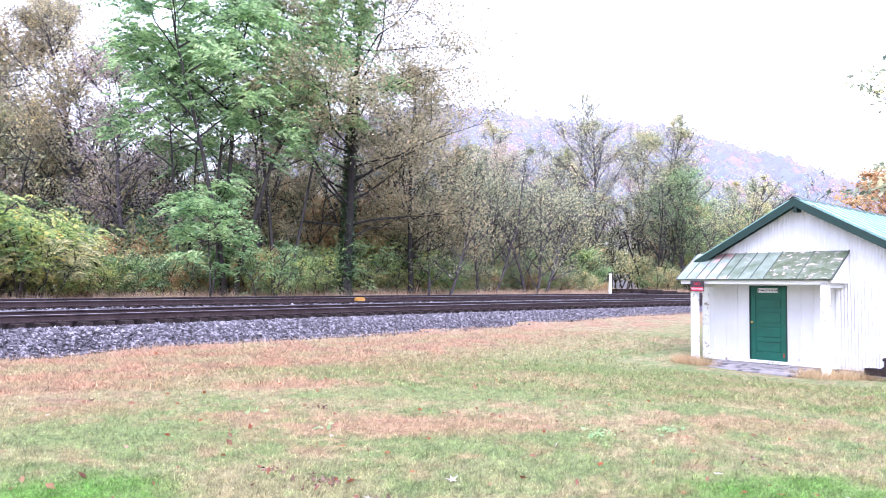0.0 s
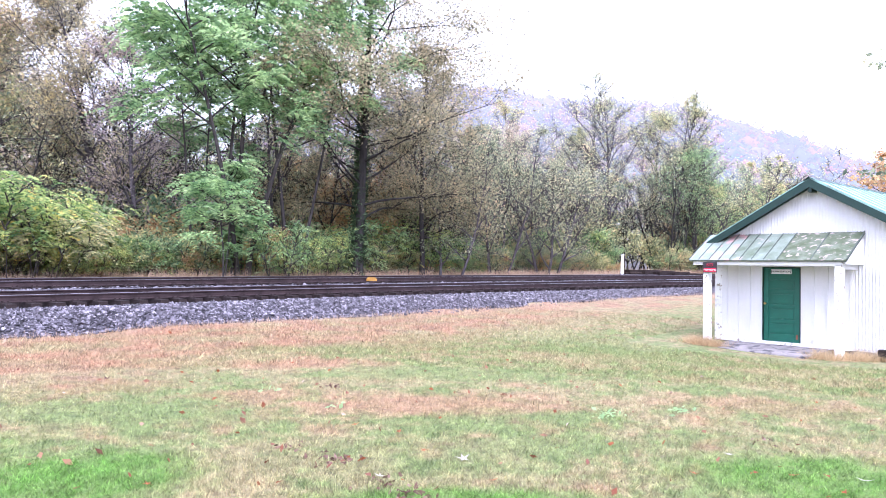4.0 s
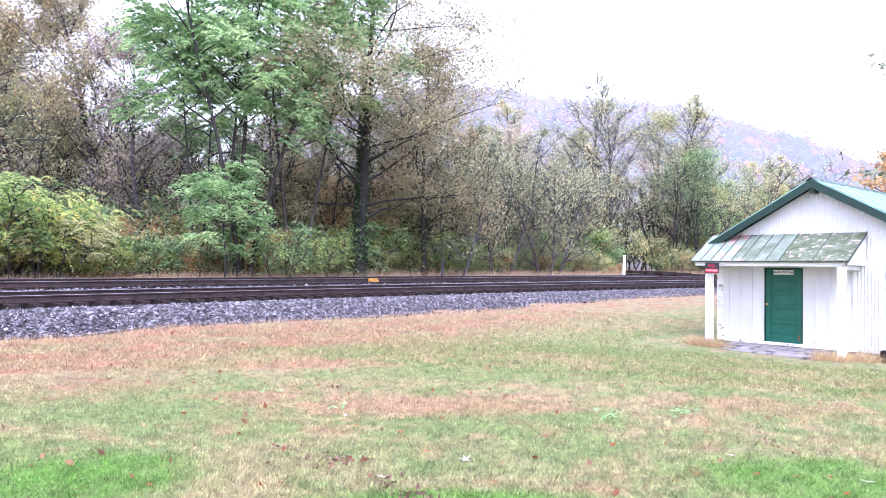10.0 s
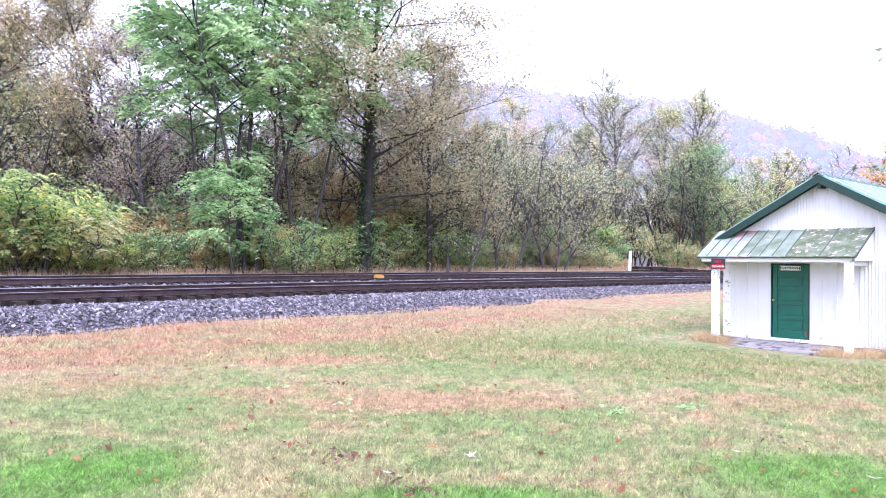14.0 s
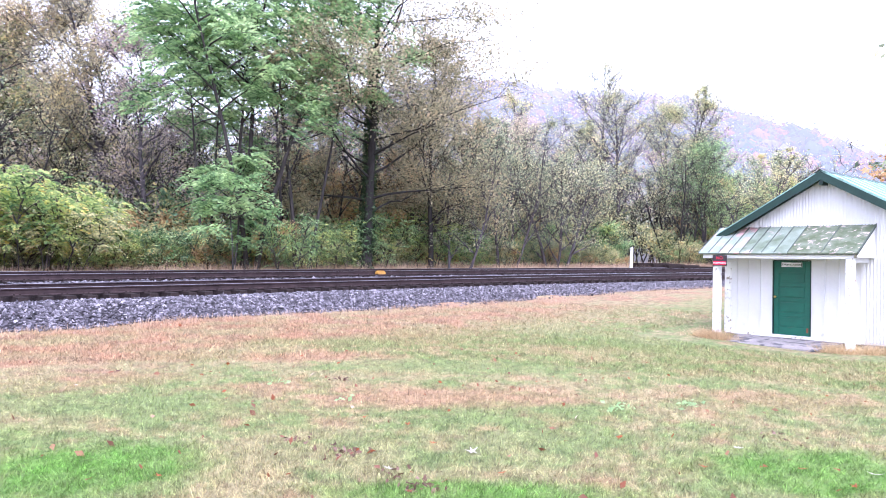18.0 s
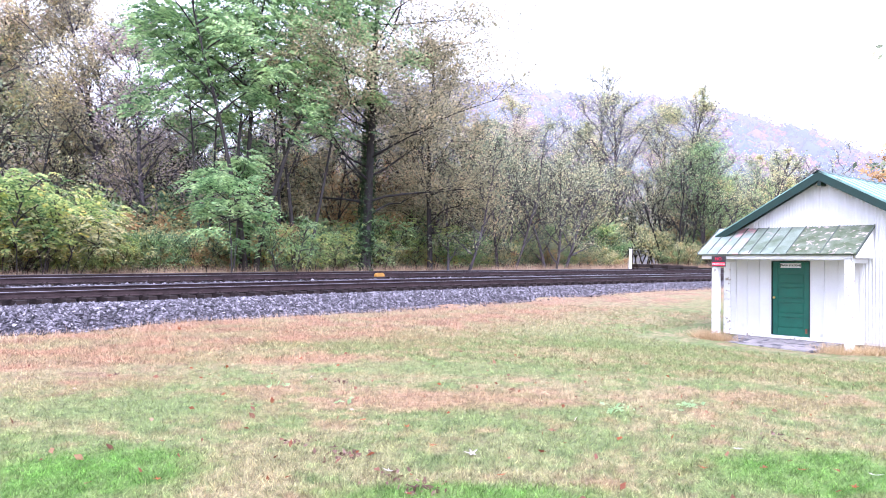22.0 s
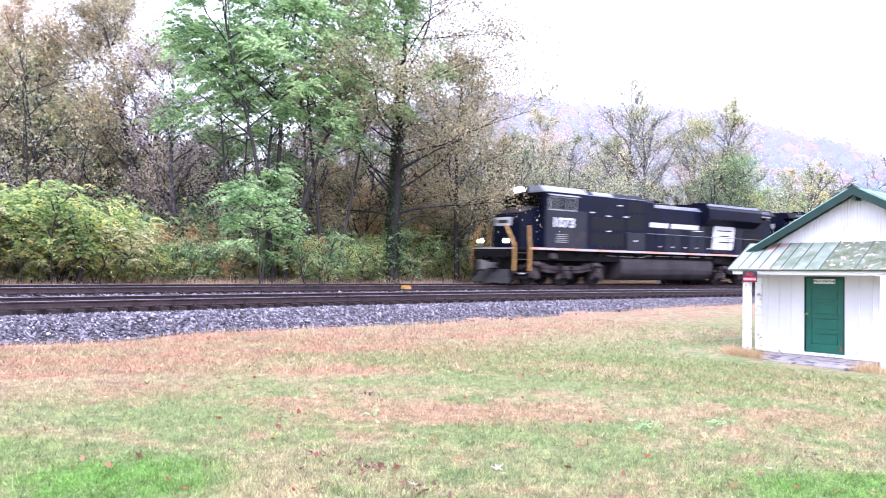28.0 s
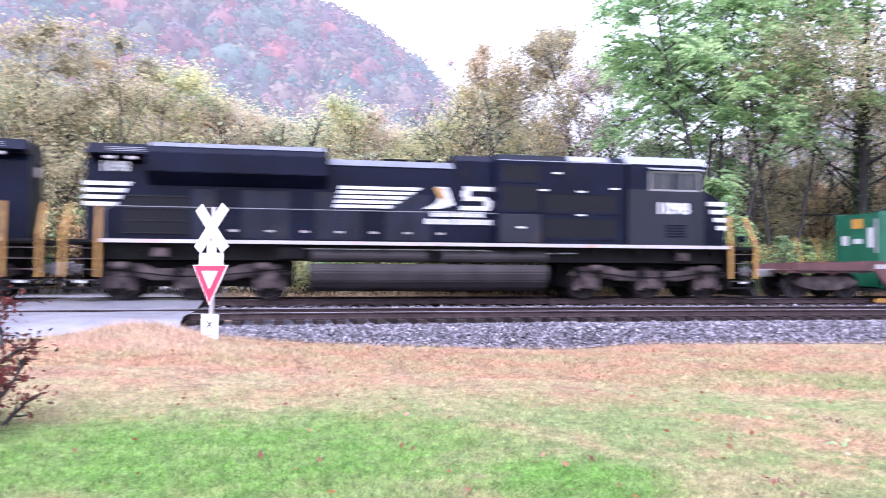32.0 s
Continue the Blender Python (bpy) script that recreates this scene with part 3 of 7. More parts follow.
# ------------------------------------------------------------ trees
class Wood:
    def __init__(self):
        self.v, self.f = [], []

    def tube(self, pts, radii, n=5):
        base = len(self.v)
        for i, p in enumerate(pts):
            d = (pts[min(i + 1, len(pts) - 1)] - pts[max(i - 1, 0)]).normalized()
            a = d.orthogonal().normalized()
            b = d.cross(a)
            for k in range(n):
                w = 6.2832 * k / n
                self.v.append(tuple(p + (a * math.cos(w) + b * math.sin(w)) * radii[i]))
        for i in range(len(pts) - 1):
            for k in range(n):
                q = base + i * n
                self.f.append((q + k, q + (k + 1) % n, q + n + (k + 1) % n, q + n + k))


def bent(rng, p, d, length, steps, droop, jitter):
    pts, d = [p.copy()], d.normalized()
    for i in range(steps):
        d = (d + Vector((rng.gauss(0, jitter), rng.gauss(0, jitter), rng.gauss(0, jitter) + droop))).normalized()
        pts.append(pts[-1] + d * (length / steps))
    return pts


def leaf_mesh(name, pts, size, slim, mat, seed, droop=0.3):
    """Folded leaf blades, one island each, round the given points."""
    rng = np.random.default_rng(seed)
    n = len(pts)
    c = np.asarray(pts)
    a = rng.normal(size=(n, 3))
    a[:, 2] = a[:, 2] * 0.5 - droop
    a /= np.linalg.norm(a, axis=1)[:, None]
    up = np.array([0, 0, 1.0]) + rng.normal(scale=0.6, size=(n, 3))
    b = np.cross(a, up)
    b /= np.linalg.norm(b, axis=1)[:, None] + 1e-9
    up = np.cross(b, a)
    s = (size * (0.6 + 0.8 * rng.random(n)))[:, None]
    v = np.stack([c - a * s, c + b * s * slim + up * s * 0.15, c + a * s, c - b * s * slim + up * s * 0.15], 1).reshape(-1, 3)
    i = np.arange(n)[:, None] * 4
    f = np.concatenate([i + [0, 1, 2], i + [0, 2, 3]], 1).reshape(-1, 3)
    me = bpy.data.meshes.new(name)
    me.vertices.add(len(v)), me.loops.add(f.size), me.polygons.add(len(f))
    me.vertices.foreach_set("co", v.ravel())
    me.loops.foreach_set("vertex_index", f.ravel().astype(np.int32))
    me.polygons.foreach_set("loop_start", np.arange(0, f.size, 3, dtype=np.int32))
    me.update(calc_edges=True)
    me.materials.append(mat)
    return me


def frond_mesh(name, pts, axis, size, mat, seed, pairs=6):
    """Compound leaves: a drooping row of leaflet pairs at each point, pointing away from the axis."""
    rng = np.random.default_rng(seed)
    c = np.asarray(pts)
    n = len(c)
    out = np.arctan2(c[:, 1] - axis[1], c[:, 0] - axis[0]) + rng.normal(scale=1.0, size=n)
    d = np.stack([np.cos(out), np.sin(out), rng.normal(0.05, 0.25, n)], 1)
    side = np.stack([-np.sin(out), np.cos(out), rng.normal(0, 0.2, n)], 1)
    ln = size * 4.2 * (0.6 + 0.6 * rng.random(n))
    quads = []
    for k in range(pairs):
        u = 0.2 + 0.8 * k / (pairs - 1)
        p = c + d * (ln * u)[:, None] + np.array([0, 0, -1.0]) * (0.5 * ln * u * u)[:, None]
        for sg in (-1, 1):
            a = side * sg * 0.9 + d * 0.4 + np.stack([0 * ln, 0 * ln, -0.25 - 0.35 * rng.random(n)], 1)
            a /= np.linalg.norm(a, axis=1)[:, None]
            s = (size * (1.15 - 0.5 * u) * (0.7 + 0.6 * rng.random(n)))[:, None]
            b = d * 0.28 + np.array([0, 0, 0.1])
            quads.append(np.stack([p, p + a * s * 0.5 + b * s, p + a * s * 1.15, p + a * s * 0.5 - b * s], 1))
    v = np.stack(quads, 1).reshape(-1, 3)
    i = np.arange(len(v) // 4)[:, None] * 4
    f = np.concatenate([i + [0, 1, 2], i + [0, 2, 3]], 1).reshape(-1, 3)
    me = bpy.data.meshes.new(name)
    me.vertices.add(len(v)), me.loops.add(f.size), me.polygons.add(len(f))
    me.vertices.foreach_set("co", v.ravel())
    me.loops.foreach_set("vertex_index", f.ravel().astype(np.int32))
    me.polygons.foreach_set("loop_start", np.arange(0, f.size, 3, dtype=np.int32))
    me.update(calc_edges=True)
    me.materials.append(mat)
    return me


def make_tree(seed, height, girth, spread, first, limbs, leaves, size, slim, lmat, bark=None, stems=1, lean=(0, 0), rise=0.6, sub=5, fuzz=0.5, splay=0.25, fine=0, frond=False, flat=0.7, thick=0.36, sway=0.05):
    """Wood and crown meshes of a tree of its own: stems, bent limbs, twigs, and leaves gathered at the twigs."""
    rng = random.Random(seed)
    wood, tips = Wood(), []
    for k in range(stems):
        az = 6.283 * (k + rng.random() * 0.6) / stems
        off = Vector((math.cos(az), math.sin(az), 0)) * (0.0 if stems == 1 else splay)
        d = Vector((lean[0] * 0.1, lean[1] * 0.1, 1)) + off * (0.0 if stems == 1 else 0.55)
        h = height * (1 if k == 0 else rng.uniform(0.75, 1.0))
        trunk = bent(rng, off * 1.0 + Vector((0, 0, -0.3)), d, h * 0.97 + 0.3, 12, 0.01, sway)
        r0 = girth * (1 if stems == 1 else rng.uniform(0.7, 1))
        wood.tube(trunk, [r0 * (1.25 if i == 0 else max(0.06, (1 - i / 12.5) ** 0.9)) for i in range(13)], 8)
        for j in range(limbs):
            u = first + (0.97 - first) * (j + rng.random()) / limbs
            i = min(11, int(u * 12))
            p = trunk[i].lerp(trunk[i + 1], u * 12 - i)
            prof = math.sin(math.pi * min(1, (u - first) / (1 - first) * 0.8 + 0.22)) ** 0.7
            ln = spread * max(0.25, prof) * rng.uniform(0.7, 1.15)
            w = j * 2.4 + rng.uniform(-0.5, 0.5) + k
            dd = Vector((math.cos(w), math.sin(w), rise * rng.uniform(0.6, 1.4) + 0.5 * (u - 0.5)))
            limb = bent(rng, p, dd, ln, 6, 0.02, 0.14)
            rr = r0 * (1 - u) * thick + 0.02
            wood.tube(limb, [rr * (1 - q / 6.6) + 0.006 for q in range(7)], 5)
            for q in range(sub):
                z = rng.uniform(0.3, 1.0) * 6
                a = min(5, int(z))
                tp = limb[a].lerp(limb[a + 1], z - a)
                td = (limb[a + 1] - limb[a]).normalized() + Vector((rng.gauss(0, 0.6), rng.gauss(0, 0.6), rng.gauss(0.15, 0.4)))
                twig = bent(rng, tp, td, ln * rng.uniform(0.25, 0.5), 3, 0.0, 0.2)
                wood.tube(twig, [0.016, 0.012, 0.008, 0.004], 3)
                tips += [twig[2], twig[3], twig[1].lerp(twig[2], 0.5)]
                for g in range(fine):
                    fp = twig[g % 3].lerp(twig[g % 3 + 1], rng.random())
                    fd = (twig[3] - twig[0]).normalized() + Vector((rng.gauss(0, 0.6), rng.gauss(0, 0.6), rng.gauss(0.2, 0.45)))
                    spray = bent(rng, fp, fd, ln * rng.uniform(0.12, 0.28), 2, 0.0, 0.2)
                    wood.tube(spray, [0.009, 0.006, 0.003], 3)
                    tips += [spray[2], spray[1]]
            tips.append(limb[6])
    nr = np.random.default_rng(seed)
    t = np.array([tuple(p) for p in tips])
    pick = t[nr.integers(0, len(t), leaves)]
    # leaves gather in sprays of uneven size
    pts = pick + nr.normal(size=(leaves, 3)) * (fuzz * nr.random((leaves, 1)) * np.array([1, 1, flat]))
    me = mesh_of("trunk", wood.v, wood.f, True)
    me.materials.append(bark or BARK)
    if frond:
        return me, frond_mesh("crown", pts, (lean[0] * height * 0.05, lean[1] * height * 0.05), size, lmat, seed)
    return me, leaf_mesh("crown", pts, size, slim, lmat, seed)


def plant(name, meshes, x, y, turn, scale, label, category, group="", z=None, centred=False):
    if centred:
        # the crown, not the foot, stands over the place
        off = Matrix.Rotation(radians(turn), 3, "Z") @ (sum((v.co for v in meshes[1].vertices), Vector()) / len(meshes[1].vertices)) * scale
        x, y = x - off.x, y - off.y
    ob = thing(name, pose(x, y, ground_z(x, y) - 0.05 if z is None else z, 0, 0, turn) @ Matrix.Scale(scale, 4), label, category, group)
    part("trunk", meshes[0], None, ob)
    part("crown", meshes[1], None, ob)
    return ob


def at_az(az, r):
    return r * math.sin(radians(az)), r * math.cos(radians(az))


# ------------------------------------------------------------ station hut
HUT = pose(20.36, 5.84, -0.25, 0, 0, -99)   # x along the front, -y... the front faces local -y
HUT_W0, HUT_W1, HUT_D = -1.83, 3.36, 7.0
RIDGE_U, RIDGE_Z, PITCH = 0.86, 4.24, 0.56


def corrugated(u0, u1, z0, ztop, y, pitch=0.076, depth=0.016):
    """A sheet of upright corrugations; ztop(u) is its upper edge."""
    verts, faces = [], []
    n = int((u1 - u0) / pitch * 4)
    for i in range(n + 1):
        u = u0 + (u1 - u0) * i / n
        d = depth * math.sin(i * math.pi / 2)
        verts += [(u, y - depth + d, z0), (u, y - depth + d, max(z0 + 0.01, ztop(u)))]
    faces = [(2 * i, 2 * i + 2, 2 * i + 3, 2 * i + 1) for i in range(n)]
    return mesh_of("corrugated_sheet", verts, faces, True)


def build_hut():
    hut = thing("station_hut", HUT, "small white station hut with a green metal roof and porch", "hut")
    rk = lambda u: RIDGE_Z - 0.12 - PITCH * abs(u - RIDGE_U)
    # walls with thickness; the front has the door opening
    front = bmesh.new()
    for a, b, z0, z1 in ((HUT_W0, -0.5, 0, 2.35), (0.5, HUT_W1, 0, 2.35), (-0.5, 0.5, 2.03, 2.35)):
        box(front, a, b, 0.0, 0.12, z0, z1)
    part("front_wall", front, WHITE, hut)
    gable = prism([(HUT_W0, 2.35), (HUT_W1, 2.35), (HUT_W1, rk(HUT_W1)), (RIDGE_U, rk(RIDGE_U)), (HUT_W0, rk(HUT_W0))], 0.02, 0.12)
    part("gable_wall", gable, WHITE, hut)
    part("corrugated_gable", corrugated(HUT_W0 + 0.02, HUT_W1, 2.3, rk, -0.004), WHITE, hut, "white corrugated metal gable")
    part("corrugated_panel", corrugated(1.78, HUT_W1, 0.06, lambda u: 2.3, -0.004), WHITE, hut, "white corrugated metal sheet")
    # plain sheets with raised seams on either side of the door
    for a, b in ((HUT_W0, -0.52), (0.52, 1.7)):
        part("wall_sheet", boxed(a + 0.01, b - 0.01, -0.006, 0.0, 0.03, 2.3), WHITE, hut)
        u = a + 0.32
        while u < b - 0.1:
            part("wall_seam", boxed(u - 0.02, u + 0.02, -0.034, -0.006, 0.03, 2.28, 0.006), WHITE, hut)
            u += 0.33
    part("corner_board", boxed(HUT_W0 - 0.03, HUT_W0 + 0.17, -0.03, 0.0, 0.0, 2.3, 0.004), PEEL, hut, "corner board with peeling white paint")
    part("corner_board", boxed(1.7, 1.775, -0.03, 0.0, 0.0, 2.3, 0.004), WHITE, hut)
    for u0, u1 in ((HUT_W0, HUT_W0 + 0.12), (HUT_W1 - 0.12, HUT_W1)):
        part("side_wall", boxed(u0, u1, 0.12, HUT_D, 0, rk(HUT_W0) - 0.02), WHITE, hut)
    back = prism([(HUT_W0, 0), (HUT_W1, 0), (HUT_W1, rk(HUT_W1)), (RIDGE_U, rk(RIDGE_U)), (HUT_W0, rk(HUT_W0))], HUT_D, HUT_D + 0.12)
    part("back_wall", back, WHITE, hut)
    part("foundation", boxed(HUT_W0 - 0.05, HUT_W1 + 0.05, 0.02, HUT_D + 0.1, -0.35, 0.0), CONCRETE, hut)
    # roof slopes, rake boards, seams
    for sgn, ue in ((-1, RIDGE_U - 2.87), (1, RIDGE_U + 2.87)):
        ze = RIDGE_Z - PITCH * 2.87
        slope = part("roof_slope", prism([(RIDGE_U, RIDGE_Z), (ue, ze), (ue, ze + 0.05), (RIDGE_U, RIDGE_Z + 0.05)], -0.34, HUT_D + 0.3), ROOFG, hut, "weathered green metal roof slope")
        for q in range(14):
            yy = -0.3 + q * (HUT_D + 0.55) / 13
            part("roof_seam", prism([(RIDGE_U, RIDGE_Z + 0.05), (ue, ze + 0.05), (ue, ze + 0.075), (RIDGE_U, RIDGE_Z + 0.075)], yy - 0.012, yy + 0.012), ROOFG, slope)
        part("rake_board", prism([(RIDGE_U, RIDGE_Z + 0.02), (ue, ze + 0.02), (ue, ze - 0.17), (RIDGE_U, RIDGE_Z - 0.19)], -0.385, -0.342), GREEN, hut, "dark green rake board")
        part("soffit", prism([(RIDGE_U, RIDGE_Z - 0.05), (ue, ze - 0.05), (ue, ze - 0.075), (RIDGE_U, RIDGE_Z - 0.075)], -0.34, 0.0), GREEN, hut)
    part("ridge_cap", prism([(RIDGE_U - 0.14, RIDGE_Z - 0.02), (RIDGE_U, RIDGE_Z + 0.075), (RIDGE_U + 0.14, RIDGE_Z - 0.02), (RIDGE_U, RIDGE_Z + 0.055)], -0.4, HUT_D + 0.3), GREEN, hut)
    part("gable_bracket", boxed(RIDGE_U - 0.05, RIDGE_U + 0.05, -0.34, 0.0, RIDGE_Z - 0.32, RIDGE_Z - 0.2, 0.01), GREEN, hut)
    # porch: shed roof in panels, posts, beam
    pl, pr, py = -2.02, 2.04, -1.12
    porch = part("porch_roof", prism([(0.0, 2.9), (py, 2.18), (py, 2.16), (0.0, 2.88)], pl, pr, "x"), SEAM, hut, "rusty mossy green metal porch roof")
    us = [pl + 0.01, -1.72, -1.42, -1.14, -0.84, -0.57, -0.25, 0.07, 0.41, 1.22, pr - 0.01]
    for k, (a, b) in enumerate(zip(us, us[1:])):
        part("roof_sheet", prism([(0.0, 2.925), (py - 0.02, 2.205), (py - 0.02, 2.185), (0.0, 2.905)], a + 0.003, b - 0.003, "x"), MOSS if k > 7 else RUSTROOF if k in (2, 3) else HALFMOSS if k > 3 else PALEROOF, porch, "mossy roof sheet" if k > 7 else "roof sheet with flaking pinkish paint" if k in (2, 3) else "faded green roof sheet")
    for u in us:
        part("porch_seam", prism([(0.0, 2.92), (py - 0.01, 2.2), (py - 0.01, 2.225), (0.0, 2.945)], u - 0.012, u + 0.012, "x"), SEAM, porch)
    part("porch_fascia", boxed(pl + 0.1, pr - 0.12, py + 0.06, py + 0.1, 2.06, 2.17, 0.004), WHITE, hut)
    part("porch_ceiling", prism([(-0.02, 2.82), (py + 0.1, 2.15), (py + 0.1, 2.14), (-0.02, 2.81)], pl + 0.12, pr - 0.14, "x"), WHITE, hut)
    for u in (-1.54, 1.83):
        part("porch_post", boxed(u - 0.085, u + 0.085, py + 0.06, py + 0.22, -0.09, 2.1, 0.008), PEEL, hut, "white wooden porch post with flaking paint")
        part("porch_beam", boxed(u - 0.045, u + 0.045, py + 0.22, 0.0, 1.98, 2.1, 0.004), WHITE, hut)
    part("step_slab", prism([(0.0, -0.4), (-1.52, -0.4), (-1.52, -0.1), (-1.48, -0.08), (0.0, -0.01)], -1.4, 1.28, "x"), CONCRETE, hut, "worn concrete porch slab")
    part("sill_board", boxed(HUT_W0 + 0.18, 1.7, -0.05, -0.007, -0.01, 0.07, 0.006), PEEL, hut)
    for u in (-1.8, 2.0):
        part("porch_bracket", prism([(-0.02, 2.1), (py + 0.04, 2.1), (py + 0.04, 2.17), (-0.02, 2.8)], u - 0.012, u + 0.012, "x"), WHITE, hut)
    # door of five sunk panels
    part("door_frame", box(box(boxed(-0.5, -0.475, -0.02, 0.1, 0, 2.03), 0.475, 0.5, -0.02, 0.1, 0, 2.03), -0.475, 0.475, -0.02, 0.1, 2.005, 2.03), GREEN, hut)
    door = part("door", boxed(-0.473, 0.473, 0.04, 0.07, 0.015, 2.003), DOORG, hut, "closed green door with five sunk panels")
    for z0, z1 in ((0.02, 0.27), (0.56, 0.65), (0.95, 1.04), (1.34, 1.43), (1.7, 2.0)):
        part("rail_board", boxed(-0.345, 0.345, 0.01, 0.04, z0, z1, 0.008), DOORG, door)
    for u0, u1 in ((-0.47, -0.346), (0.346, 0.47)):
        part("stile", boxed(u0, u1, 0.009, 0.04, 0.02, 2.0, 0.006), DOORG, door)
    for z0, z1 in ((0.3, 0.53), (0.68, 0.92), (1.07, 1.31), (1.46, 1.67)):
        part("panel", boxed(-0.31, 0.31, 0.028, 0.04, z0, z1, 0.01), DOORG, door)
    part("threshold", boxed(-0.5, 0.5, -0.06, 0.03, -0.005, 0.014, 0.004), PEEL, hut)
    knob = bmesh.new()
    cyl(knob, (-0.41, 0.01, 1.06), (-0.41, -0.05, 1.06), 0.014)
    bmesh.ops.create_uvsphere(knob, u_segments=12, v_segments=8, radius=0.035, matrix=Matrix.Translation((-0.41, -0.06, 1.06)))
    part("door_knob", knob, BRASS, door, "brass door knob")
    part("hasp", boxed(0.38, 0.43, 0.0, 0.012, 0.16, 0.28, 0.004), material("rust", (0.25, 0.09, 0.05), 0.8), door)
    sign = tagged(part("station_sign", boxed(-0.27, 0.27, -0.012, 0.006, 1.85, 1.97, 0.003), SIGNW), "small white plate lettered TRAIN STATION above the door", "sign")
    sign.matrix_basis = HUT
    for word, u in (("TRAIN", -0.155), ("STATION", 0.105)):
        text = lettering(word, 0.068)
        text.transform(Matrix.Translation((u, -0.015, 1.91)))
        part("word", text, INK, sign)
    for u in (-0.255, 0.255):
        part("end_mark", boxed(u - 0.008, u + 0.008, -0.016, -0.012, 1.865, 1.955), INK, sign)
    warn = tagged(part("warning_sign", boxed(-1.62, -1.22, -1.13, -1.115, 1.83, 2.11, 0.003), material("black_warning", (0.03, 0.025, 0.03), 0.5)), "red and black warning plate on the porch", "sign")
    warn.matrix_basis = HUT @ Matrix.Translation((0.03, 0.0, 0.03))
    part("red_field", boxed(-1.6, -1.24, -1.136, -1.13, 1.85, 1.95), RED, warn)
    for word, z, size, mat in (("NO", 2.03, 0.12, RED), ("TRESPASSING", 1.9, 0.062, SIGNW)):
        text = lettering(word, size, 0.003)
        text.transform(Matrix.Translation((-1.42, -1.141, z)))
        part("word", text, mat, warn)
    # old iron fitting beside the wall
    iron = thing("iron_rail_stand", HUT @ pose(2.95, -0.55, -0.02), "rusty cast-iron fitting lying on a dark timber", "iron fitting")
    part("timber", boxed(-0.42, 0.6, -0.1, 0.1, 0.0, 0.16, 0.012), TIE, iron)
    bm = bmesh.new()
    for z0, z1, ra, rb in ((0.16, 0.2, 0.09, 0.08), (0.2, 0.34, 0.035, 0.03), (0.34, 0.38, 0.06, 0.07), (0.38, 0.42, 0.07, 0.03)):
        cyl(bm, (0, 0, z0), (0, 0, z1), ra, 14, rb)
    part("iron_post", bm, RAIL, iron)


